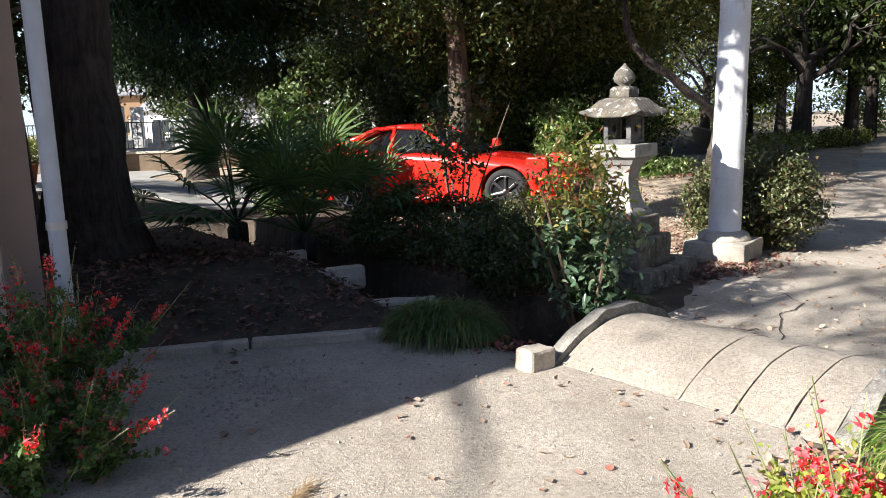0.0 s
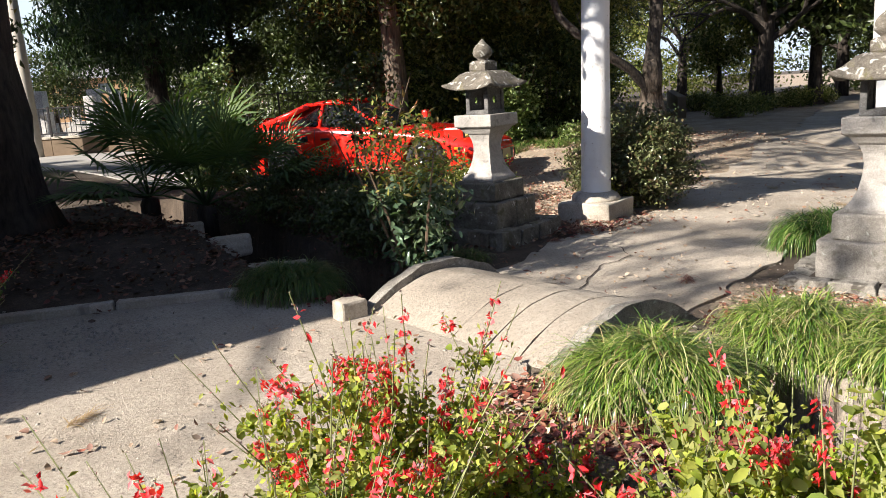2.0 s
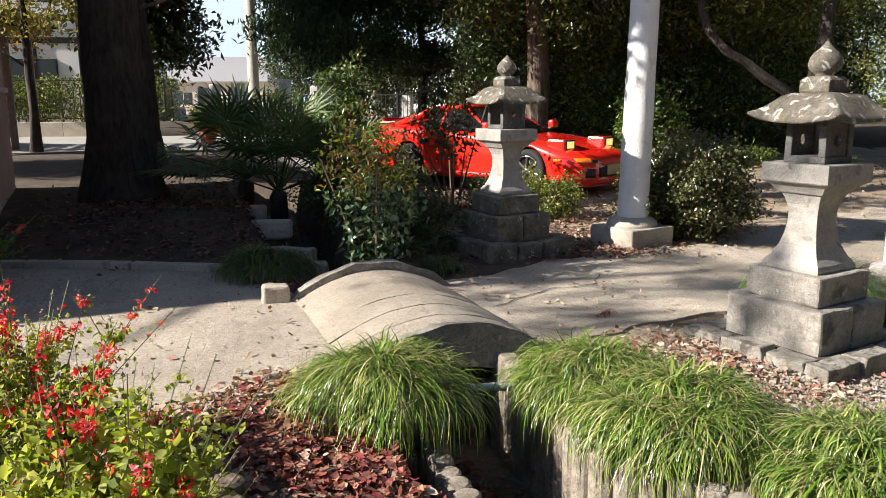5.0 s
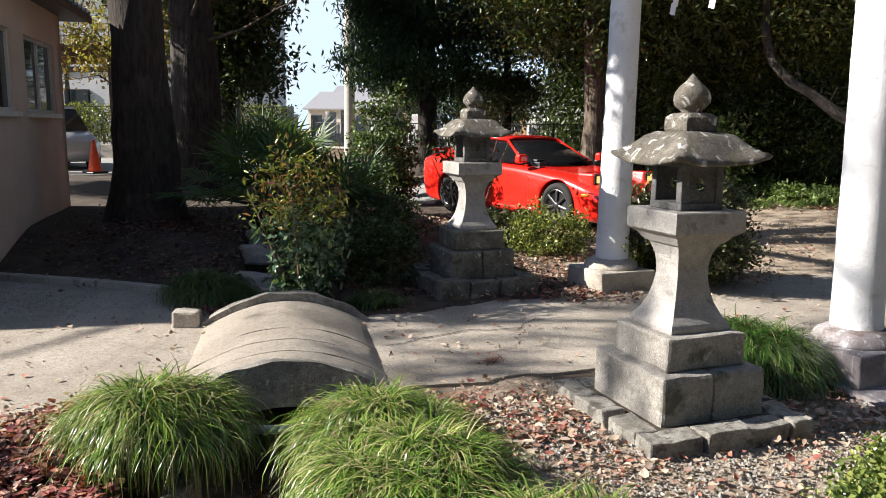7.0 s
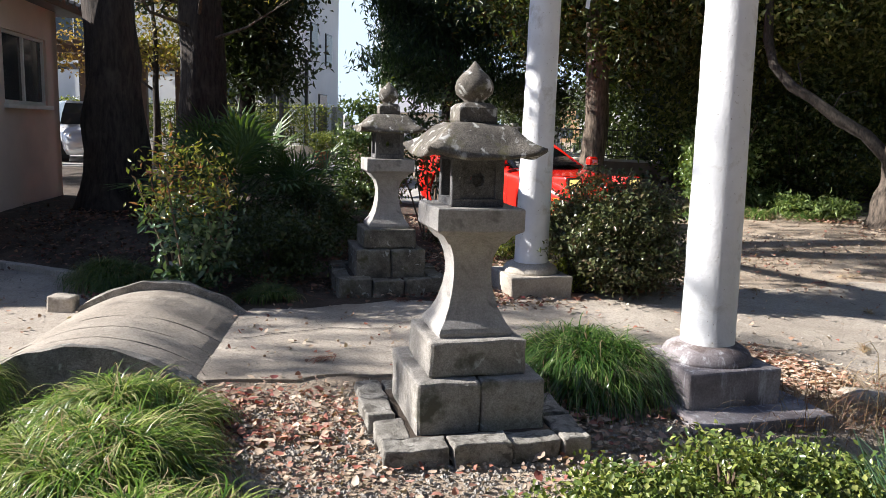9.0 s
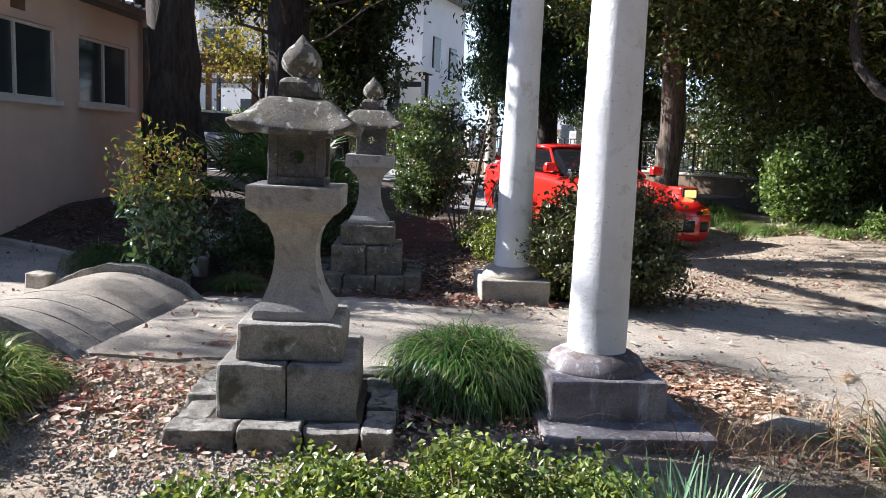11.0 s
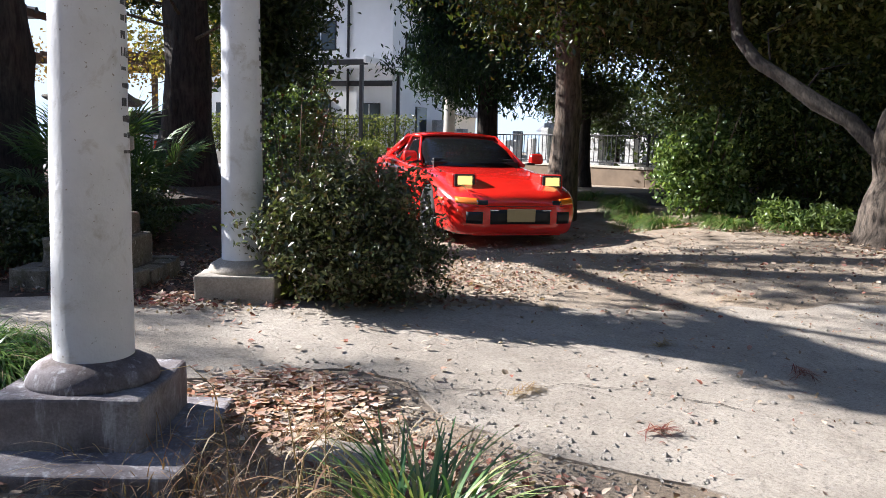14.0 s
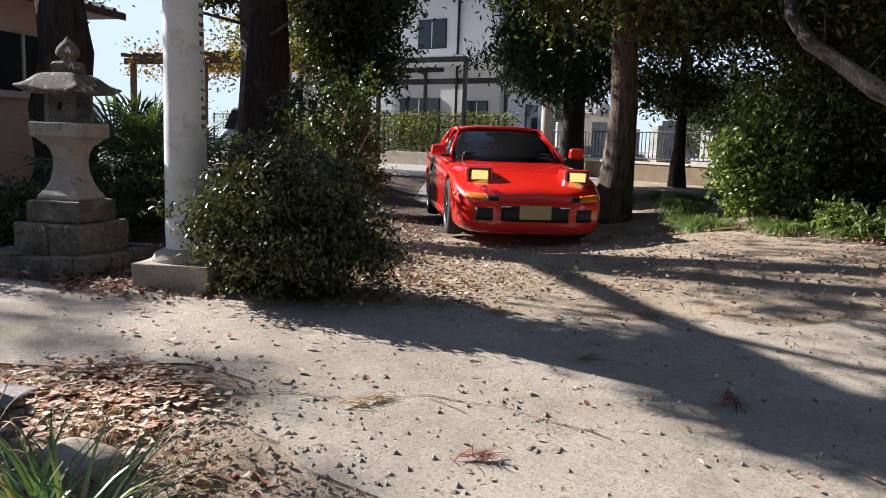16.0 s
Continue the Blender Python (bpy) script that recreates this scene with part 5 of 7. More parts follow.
        # pop-up headlamp
        pod = part("headlamp_pod", box_bm(0.30, 0.30, 0.58, 0.77, 0.03, 1.60, s * 0.56), M_RED, car, "raised red headlamp pod")
        part("bezel", box_bm(0.03, 0.25, 0.622, 0.755, 0.010, 1.748, s * 0.56), M_BLACK, pod)
        part("lens", box_bm(0.012, 0.195, 0.636, 0.742, 0.012, 1.759, s * 0.56), M_LENS, pod, "lit yellowish headlamp lens")
        # mirror
        mi = part("mirror", box_bm(0.12, 0.20, 0.86, 0.99, 0.035, 0.52, s * 0.90, taper=0.9), M_RED, car, "red door mirror")
        part("mirror_stalk", box_bm(0.06, 0.12, 0.845, 0.875, 0.008, 0.54, s * 0.81), M_BLACK, mi)
    fpatch("nose_seam", -0.72, 0.72, 0.432, 0.438, M_BLACK, push=0.001)
    part("number_plate", box_bm(0.014, 0.35, 0.27, 0.41, 0.008, 2.155, 0), M_PLATE, car, "blank tan number plate")
    part("lip_spoiler", box_bm(0.16, 1.10, 0.115, 0.145, 0.01, 1.98, 0), M_RED, car)
    # cabin
    part("dash_tub", box_bm(1.75, 1.20, 0.80, 0.872, 0.01, -0.26, 0), M_BLACK, car)
    part("dashboard", box_bm(0.35, 1.15, 0.86, 0.91, 0.02, 0.36, 0), M_BLACK, car)
    for s in (-1, 1):
        part("seat_back", box_bm(0.14, 0.44, 0.86, 1.06, 0.05, -0.42, s * 0.33, taper=0.85), M_SEAT, car, "red bucket seat back")
        part("head_rest", box_bm(0.09, 0.24, 1.06, 1.14, 0.03, -0.46, s * 0.33), M_SEAT, car)
    v, f = tube_data([(0.16 + 0.05 * math.sin(a), -0.33 + 0.17 * math.cos(a), 0.93 + 0.13 * math.sin(a)) for a in [2 * math.pi * k / 16 for k in range(17)]], [0.014] * 17, 6)
    make("steering_wheel", v, f, M_BLACK, car)
    ws_ = lambda u, v: Vector((0.78 - 0.30 * (2 * u - 1) ** 2 * (1 - v) - 0.86 * v - 0.06 * (2 * u - 1) ** 2 * v, (0.73 - 0.18 * v) * (2 * u - 1), 0.815 + 0.375 * v - 0.02 * (2 * u - 1) ** 2 * v + 0.03 * math.sin(math.pi * v)))
    grid_part("windscreen", ws_, 12, 8, M_CARGLASS, car, "dark windscreen")
    roof_ = lambda u, v: Vector((-0.08 - 0.06 * (2 * u - 1) ** 2 * (1 - v) - 0.76 * v, (0.55 - 0.01 * v) * (2 * u - 1), 1.19 + 0.045 * math.sin(math.pi * (0.15 + 0.7 * v)) - 0.03 * (2 * u - 1) ** 4))
    grid_part("roof", roof_, 12, 8, M_RED, car, "", 0.03)
    rear_ = lambda u, v: Vector((-0.84 - 0.62 * v, (0.53 + 0.06 * v) * (2 * u - 1), 1.215 - 0.26 * v - 0.03 * (2 * u - 1) ** 4))
    grid_part("rear_window", rear_, 8, 5, M_CARGLASS, car, "dark rear window")
    for s in (-1, 1):
        sw = lambda u, v: Vector((0.46 - 0.98 * u - (0.56 * (1 - u)) * v, s * (0.745 - 0.19 * v + 0.01), 0.845 + 0.33 * v))
        grid_part("side_window", sw, 6, 5, M_CARGLASS, car, "dark side window")
        for nm, pts, r in (("windscreen_pillar", [(0.49, s * 0.735, 0.83), (0.2, s * 0.67, 0.98), (-0.14, s * 0.56, 1.175)], 0.024), ("roof_rail", [(-0.12, s * 0.565, 1.175), (-0.5, s * 0.57, 1.20), (-0.86, s * 0.56, 1.18)], 0.028),
                           ("middle_pillar", [(-0.56, s * 0.74, 0.85), (-0.56, s * 0.57, 1.18)], 0.03), ("rear_pillar", [(-0.82, s * 0.56, 1.18), (-1.2, s * 0.63, 1.04), (-1.62, s * 0.68, 0.915)], 0.045)):
            v, f = tube_data(pts, [r] * len(pts), 10)
            make(nm, v, f, M_RED, car, smooth=True)
        qw = lambda u, v: Vector((-0.62 - 0.5 * u, s * (0.735 - 0.16 * v * (1 - 0.5 * u)), 0.865 + 0.28 * v * (1 - 0.85 * u)))
        grid_part("quarter_window", qw, 5, 4, M_CARGLASS, car, "dark rear quarter window")
    v, f = join(tube_data([(-1.62, s * 0.6, 0.92) for s in (-1, 1)], [0.02, 0.02], 6), tube_data([(-1.95, y, 0.985) for y in (-0.64, -0.4, 0, 0.4, 0.64)], [0.03] * 5, 8))
    make("rear_wing", v, f, M_RED, car)
    # wheels
    for wx in (1.2, -1.2):
        for s in (-1, 1):
            def turn(bm_):
                bmesh.ops.transform(bm_, matrix=pose(wx, s * 0.76, 0.31, -90 * s), verts=bm_.verts)
                return bm_
            w = part("wheel", turn(lathe([(0.225, -0.11), (0.285, -0.105), (0.305, -0.08), (0.312, -0.03), (0.312, 0.03), (0.305, 0.075), (0.285, 0.098), (0.222, 0.102), (0.222, 0.06)], 40)), M_RUBBER, car, "low-profile black tyre on alloy wheel", smooth=True)
            part("rim", turn(lathe([(0.218, 0.04), (0.222, 0.096), (0.212, 0.099), (0.205, 0.085), (0.20, 0.03)], 36)), M_RIM, w, smooth=True)
            part("brake_disc", turn(lathe([(0.15, 0.0), (0.15, 0.02)], 24)), M_DARKMETAL, w)
            for k in range(7):
                bm_ = box_bm(0.036, 0.19, 0.068, 0.092, 0.006, 0, 0.115)
                bmesh.ops.rotate(bm_, verts=bm_.verts, cent=(0, 0, 0), matrix=Matrix.Rotation(2 * math.pi * k / 7, 3, "Z"))
                part("spoke", turn(bm_), M_RIM, w)
            part("hub_cap", turn(lathe([(0.045, 0.06), (0.045, 0.095), (0.03, 0.102)], 16)), M_RIM, w, smooth=True)
    return car


build_car(pose(0.165, 11.525, 0.07, 0, 0, -24.0) @ Matrix.Diagonal((0.99, 0.93, 1.0, 1)))


# ---------- palms ----------
def fan_palm(label, x, y, height, n_leaf, size, seed, trunk_h=0.3):
    rng = np.random.default_rng(seed)
    t = empty("fan_palm", pose(x, y, gz_base(x, y)), label, "palm")
    v, f = tube_data([(0, 0, -0.2), (0, 0, trunk_h * 0.5), (0.02, 0, trunk_h)], [0.10, 0.10, 0.08], 12, 0.2, seed)
    make("trunk", v, f, M_BARK, t, smooth=True)
    for k in range(n_leaf):
        az = 2.4 * k + rng.uniform(-0.3, 0.3)
        el = rng.uniform(0.15, 1.3)
        ln = height * rng.uniform(0.6, 1.0)
        d = Vector((math.cos(az) * math.cos(el), math.sin(az) * math.cos(el), math.sin(el)))
        p0 = Vector((0, 0, trunk_h))
        tip = p0 + d * ln - Vector((0, 0, 0.1 * ln * math.cos(el)))
        datas = [tube_data([p0, p0.lerp(tip, 0.5) + Vector((0, 0, 0.04)), tip], [0.012, 0.009, 0.007], 5)]
        side_ = d.cross(Vector((0, 0, 1))).normalized()
        nrm = side_.cross(d).normalized()
        vs, fs = [], []
        m_ = 20
        for i in range(m_):
            a = radians(-108 + 216 * i / (m_ - 1))
            r = size * rng.uniform(0.85, 1.1) * (0.75 + 0.25 * math.cos(a))
            dd = (d * math.cos(a) + side_ * math.sin(a)).normalized()
            sd = dd.cross(nrm).normalized()
            b = tip
            w = 0.030 * size / 0.5
            m1, m2 = b + dd * r * 0.55 + nrm * 0.03, b + dd * r - Vector((0, 0, r * rng.uniform(0.02, 0.22)))
            o = len(vs)
            vs += [b, m1 - sd * w / 2, m1 + nrm * 0.008, m1 + sd * w / 2, m2]
            fs += [(o, o + 1, o + 2), (o, o + 2, o + 3), (o + 1, o + 4, o + 2), (o + 2, o + 4, o + 3)]
        v, f = join((vs, fs), *datas)
        make("frond", v, f, M_PALM, t)
    return t


fan_palm("fan palm with stiff dark green fronds in tree shade", -1.25, 7.2, 0.95, 17, 0.60, 81, 0.12)
fan_palm("fan palm with stiff dark green fronds in tree shade", -2.0, 7.7, 1.05, 16, 0.60, 82, 0.15)
fan_palm("young fan palm with glossy fronds", -0.75, 7.75, 0.80, 13, 0.48, 83, 0.12)


# ---------- salvia ----------
def salvia(label, x, y, z, spread, height, n_stem, seed, leafmat, big=1.0, bloom=0.42):
    """Red sage: thin branching stems, paired leaves, whorls of red blossom under grey buds."""
    rng = np.random.default_rng(seed)
    t = empty("red_sage_bush", pose(x, y, z), label, "flowering shrub", "red sage bushes")
    datas, lp, small, rp_, sp = [], [], [], [], []
    for k in range(n_stem):
        a, r = rng.uniform(0, 6.283), math.sqrt(rng.uniform(0, 1))
        b = Vector((math.cos(a) * r * spread[0] * 0.5, math.sin(a) * r * spread[1] * 0.5, -0.05))
        h = height * rng.uniform(0.55, 1.06) * (1 - 0.3 * r * r)
        out = Vector((math.cos(a) * spread[0] * 0.75 * r + rng.normal() * 0.11, math.sin(a) * spread[1] * 0.75 * r + rng.normal() * 0.11, 0))
        tip = b + out + Vector((0, 0, h))
        m_ = b.lerp(tip, 0.55) - out * 0.18
        datas.append(tube_data([b, m_, tip], [0.0042, 0.003, 0.0014], 4))
        twigs = [(b, m_, tip, 1.0)]
        for _ in range(2):
            f = rng.uniform(0.3, 0.7)
            p = b.lerp(m_, f * 1.8) if f < 0.55 else m_.lerp(tip, (f - 0.55) / 0.45)
            q = p + Vector((rng.normal() * 0.11, rng.normal() * 0.11, h * rng.uniform(0.16, 0.34)))
            datas.append(tube_data([p, p.lerp(q, 0.5) + Vector((0, 0, -0.01)), q], [0.003, 0.002, 0.001], 3))
            twigs.append((p, p.lerp(q, 0.5), q, 0.6))
        for p0, p1, p2, s in twigs:
            for i in range(int(26 * s * rng.uniform(0.5, 1.4)) + 6):
                f = rng.uniform(0.1, 0.86)
                p = p0.lerp(p1, f / 0.55) if f < 0.55 else p1.lerp(p2, (f - 0.55) / 0.45)
                az = rng.uniform(0, 6.283)
                for q in (az, az + math.pi):
                    g_ = rng.uniform(0.010, 0.045)
                    (lp if f < 0.68 else small).append((p.x + math.cos(q) * g_, p.y + math.sin(q) * g_, p.z + rng.normal() * 0.006))
            if rng.uniform() < bloom:
                rich = rng.uniform() < 0.4
                for f in (0.74, 0.80, 0.86, 0.92):
                    if rng.uniform() < (0.95 if rich else 0.45):
                        c = p1.lerp(p2, (f - 0.55) / 0.45)
                        for i in range(int(rng.integers(7, 14) if rich else rng.integers(2, 5))):
                            az = rng.uniform(0, 6.283)
                            rp_.append((c.x + math.cos(az) * 0.016, c.y + math.sin(az) * 0.016, c.z + rng.normal() * 0.010))
            for i in range(9):
                c = p1.lerp(p2, rng.uniform(0.6, 1.04))
                az = rng.uniform(0, 6.283)
                sp.append((c.x + math.cos(az) * 0.005, c.y + math.sin(az) * 0.005, c.z))
    v, f = join(*datas)
    make("stem", v, f, M_SAGESTEM, t)
    leaves("foliage", np.array(lp), 0.029 * big, 0.020 * big, leafmat, t, rng=rng, up=0.5, droop=0.5, fine=True)
    leaves("young_leaf", np.array(small), 0.021 * big, 0.013 * big, leafmat, t, "small upper leaves", rng=rng, up=0.4)
    leaves("blossom", np.array(rp_), 0.026, 0.012, M_SAGERED, t, "whorls of bright red blossom", rng=rng, up=0.1, droop=0.4)
    leaves("bud", np.array(sp), 0.010, 0.006, M_BUD, t, "grey-pink bud spikes", rng=rng, up=0.1)
    return t




# ---------- ditch edging ----------
def log_row(label, pts, r, top, seed, mat=None):
    t = empty("log_edging", pose(pts[0][0], pts[0][1], 0), label, "edging", "log edgings")
    base = Vector((pts[0][0], pts[0][1], 0))
    i = 0
    for (ax, ay), (bx, by) in zip(pts, pts[1:]):
        L = math.hypot(bx - ax, by - ay)
        k = max(1, round(L / (2.02 * r)))
        for j in range(k):
            x, y = ax + (bx - ax) * (j + .5) / k - base.x, ay + (by - ay) * (j + .5) / k - base.y
            i += 1
            zt = top + gz_base(ax, ay) + 0.02 * noise.noise(Vector((i * 3.3, seed, 0)))
            rr = r * (1 + 0.08 * noise.noise(Vector((i * 1.7, seed, 4))))
            part("log", lathe([(rr, -0.72), (rr * 1.02, -0.3), (rr, zt - 0.03), (rr * 0.93, zt - 0.008), (rr * 0.75, zt), (0.004, zt + 0.002)], 12, x, y, 0.006, i), mat or M_LOG, t)
    return t


log_row("row of cement log posts lining the ditch", [(2.26, 3.60), (2.50, 3.24), (2.72, 2.86), (2.94, 2.46), (3.45, 2.26), (4.3, 1.90), (5.2, 1.46)], 0.058, 0.02, 1)
log_row("row of low cement log posts lining the ditch", [(2.18, 2.62), (2.36, 2.32), (2.56, 2.06), (3.0, 1.78), (3.9, 1.35), (4.9, 0.80)], 0.058, -0.07, 2)
log_row("dark log edging of the flower bed", [(0.1, 1.84), (0.9, 1.90)], 0.062, 0.03, 4, M_BARK2)
log_row("dark log edging of the flower bed", [(1.0, 1.92), (1.5, 1.84), (1.9, 1.50), (2.06, 1.1)], 0.075, 0.15, 3, M_BARK2)
for x, y, w, a in ((-0.28, 5.72, 0.5, 8), (-0.85, 6.32, 0.45, 20), (-1.35, 6.75, 0.36, 12), (0.05, 5.35, 0.45, 30)):
    s = empty("bank_stone", pose(x, y, gz_base(x, y) - 0.09, 0, 0, a), "flat grey stone slab on the ditch bank", "stone", "bank stones")
    part("slab", box_bm(w, 0.14, -0.1, 0.10, 0.03, rough=0.012, seed=x), M_BRIDGE, s)
v, f = tube_data([(2.05, 3.02, -0.06), (2.35, 3.16, -0.05), (2.62, 3.26, -0.06)], [0.022] * 3, 8)
pipe_t = empty("ditch_pipe", pose(0, 0, 0), "thin grey pipe across the ditch", "pipe")
make("pipe", v, f, M_PIPE, pipe_t, smooth=True)

# ---------- litter, pebbles ----------


def scatter(rng, cx, cy, rx, ry, n, rot=0.0, power=0.5):
    a, r = rng.uniform(0, 6.283, n), np.abs(rng.normal(size=n)) * 0.38 + rng.uniform(0, 1, n) ** power * 0.6
    x, y = r * np.cos(a) * rx, r * np.sin(a) * ry
    c, s = math.cos(radians(rot)), math.sin(radians(rot))
    return cx + x * c - y * s, cy + x * s + y * c


def litter(name, label, areas, mat, size, seed, lift=0.013, pile=0.02, flat=0.6):
    rng = np.random.default_rng(seed)
    P = []
    for cx, cy, rx, ry, n, rot in areas:
        xs, ys = scatter(rng, cx, cy, rx, ry, n, rot)
        for x, y in zip(xs, ys):
            if math.hypot(x - 3.905, y - 4.285) < 0.42 or math.hypot(x - 4.70, y - 5.545) < 0.33 or math.hypot(x - 1.59, y - 6.50) < 0.42:
                continue
            P.append((x, y, gz(x, y) + lift + rng.uniform(0, pile)))
    ob = leaves(name, np.array(P), size, size * 0.62, mat, rng=rng, up=2.0, jitter=0.6, fine=True, curly=0.5)
    v = np.empty(len(ob.data.vertices) * 3)
    ob.data.vertices.foreach_get("co", v)
    v = v.reshape(-1, 7, 3)
    base = np.array(P)[:, 2]
    v[:, :, 2] = base[:, None] + (v[:, :, 2] - base[:, None]) * flat
    v[:, :, 2] = np.maximum(v[:, :, 2], (base - 0.010)[:, None])
    ob.data.vertices.foreach_set("co", v.reshape(-1))
    return tagged(ob, label, "fallen leaves", kind="stuff")


litter("leaf_litter", "brown and tan fallen leaves on bare earth", [
    (2.75, 6.75, 0.5, 0.35, 260, 40),
    (2.2, 8.0, 0.9, 1.6, 1600, -30), (3.3, 8.5, 0.7, 0.8, 650, 0), (2.8, 10.0, 1.8, 1.1, 600, 20), (3.8, 12.2, 2.6, 1.5, 700, 10), (5.6, 13.0, 1.4, 1.2, 800, 0), (0.6, 9.6, 2.0, 0.9, 700, -20),
    (5.6, 6.1, 0.6, 0.35, 260, 30), (6.4, 6.7, 0.7, 0.3, 260, 20), (4.6, 4.9, 0.6, 0.4, 300, 40), (3.2, 3.62, 0.7, 0.4, 420, 49), (5.9, 6.55, 0.6, 0.25, 260, 30), (4.2, 3.9, 0.9, 0.7, 240, 0), (1.75, 2.2, 0.45, 0.35, 240, 20), (1.35, 2.65, 0.4, 0.22, 240, 60), (1.15, 2.25, 0.4, 0.2, 180, 30), (2.1, 1.95, 0.5, 0.3, 160, 0), (3.2, 13.1, 2.4, 0.4, 700, 5)], M_LITTER, 0.048, 301)
M_LITTERPALE = leaf_mat("pale_fallen_leaf", [(0.62, 0.50, 0.37), (0.36, 0.13, 0.07), (0.74, 0.64, 0.51), (0.22, 0.08, 0.05), (0.66, 0.54, 0.40), (0.44, 0.20, 0.11), (0.78, 0.70, 0.58), (0.28, 0.10, 0.06), (0.52, 0.34, 0.20)], 0.10, 0.6)
litter("leaf_litter", "thick bed of pale sunlit fallen leaves at the path's edge", [(4.72, 6.42, 0.40, 0.24, 1500, 45), (5.05, 6.28, 0.36, 0.22, 420, 45)], M_LITTERPALE, 0.05, 306, 0.014, 0.022, 0.32)
litter("leaf_litter", "small red-brown leaf scraps among pale gravel", [(3.15, 3.75, 0.75, 0.42, 650, 49), (3.55, 3.45, 0.6, 0.3, 360, 10), (4.3, 3.6, 0.8, 0.5, 260, 20), (4.7, 4.6, 0.5, 0.5, 260, 0)], M_LITTER, 0.034, 305, 0.008, 0.012)
litter("leaf_litter", "sparse dry leaves blown over the pavement", [
    (0.2, 3.3, 2.4, 1.1, 150, 25), (2.3, 5.0, 0.9, 0.7, 90, 49), (3.8, 7.0, 1.0, 0.7, 70, 49), (5.2, 8.8, 2.2, 1.3, 90, 40), (7.5, 10.5, 2.4, 2.2, 80, 40), (1.35, 4.3, 0.9, 0.9, 30, 0)], M_LITTER, 0.042, 302, 0.015, 0.004)
litter("leaf_litter", "leaf crumbs and bark scraps trodden into the sandy yard", [
    (3.6, 10.6, 1.6, 1.2, 700, 30), (4.6, 11.6, 1.8, 1.0, 700, 10), (6.2, 11.4, 1.6, 1.2, 420, 20), (2.9, 9.3, 0.8, 0.9, 420, 0), (5.8, 9.6, 1.8, 1.2, 260, 30), (6.6, 8.2, 1.4, 0.8, 160, 20)], M_LITTER, 0.026, 307, 0.006, 0.006)
litter("leaf_litter", "deep red and brown maple leaves beside the ditch", [
    (1.68, 2.22, 0.34, 0.26, 800, 20), (1.98, 2.02, 0.45, 0.24, 900, -10), (2.35, 2.75, 0.5, 0.22, 420, -57), (1.42, 2.55, 0.3, 0.2, 260, 70), (2.35, 1.95, 0.35, 0.22, 260, 0), (2.75, 2.25, 0.4, 0.25, 300, -40), (0.42, 4.55, 0.20, 0.16, 140, 0), (-0.3, 4.95, 0.25, 0.15, 60, 0), (3.0, 3.5, 0.55, 0.4, 190, 0), (2.55, 6.55, 0.45, 0.25, 120, 30)], M_LITTERDARK, 0.048, 303, 0.010, 0.03)
litter("leaf_litter", "leaf litter under the trees, darkened in colour for their shade", [
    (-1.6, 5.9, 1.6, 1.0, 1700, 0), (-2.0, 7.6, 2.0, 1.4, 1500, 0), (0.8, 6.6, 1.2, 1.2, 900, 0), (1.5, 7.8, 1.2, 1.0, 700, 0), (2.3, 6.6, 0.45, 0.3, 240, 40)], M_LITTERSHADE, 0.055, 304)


def pebbles(name, label, areas, seed, mat):
    rng = np.random.default_rng(seed)
    vs, fs = [], []
    for cx, cy, rx, ry, n, rot in areas:
        xs, ys = scatter(rng, cx, cy, rx, ry, n, rot)
        for x, y in zip(xs, ys):
            r = 0.005 + 0.012 * rng.uniform() ** 3
            z = gz(x, y) + r * 0.3
            o = len(vs)
            q = rng.uniform(0.6, 1.2, 6) * r
            a = rng.uniform(0, 1.5)
            c, s = math.cos(a), math.sin(a)
            vs += [(x + q[0] * c, y + q[0] * s, z), (x - q[1] * s, y + q[1] * c, z), (x - q[2] * c, y - q[2] * s, z), (x + q[3] * s, y - q[3] * c, z), (x, y, z + q[4] * 0.8), (x, y, z - q[5])]
            fs += [(o, o + 1, o + 4), (o + 1, o + 2, o + 4), (o + 2, o + 3, o + 4), (o + 3, o, o + 4), (o + 1, o, o + 5), (o + 2, o + 1, o + 5), (o + 3, o + 2, o + 5), (o, o + 3, o + 5)]
    return tagged(make(name, vs, fs, mat), label, "gravel", kind="stuff")


pebbles("gravel", "loose grey pebbles and grit on the ground", [(4.3, 3.9, 1.5, 0.8, 2600, 30), (3.3, 3.6, 0.9, 0.4, 2600, 40), (4.5, 4.5, 0.9, 0.6, 1500, 30), (3.9, 3.5, 1.0, 0.4, 2200, 20), (-1.5, 3.85, 1.2, 0.65, 2600, 15), (0.3, 3.2, 2.4, 1.1, 420, 25), (5.0, 7.4, 1.6, 0.8, 200, 35), (6.2, 7.9, 1.6, 0.9, 120, 30), (5.2, 7.0, 0.9, 0.4, 260, 30), (5.6, 6.85, 0.6, 0.3, 260, 20), (6.4, 7.05, 0.8, 0.3, 260, 10), (4.2, 10.0, 2.4, 1.5, 700, 30), (2.0, 2.1, 0.8, 0.5, 500, 0), (5.8, 5.4, 0.7, 0.6, 700, 0)], 311, M_GRAVEL)

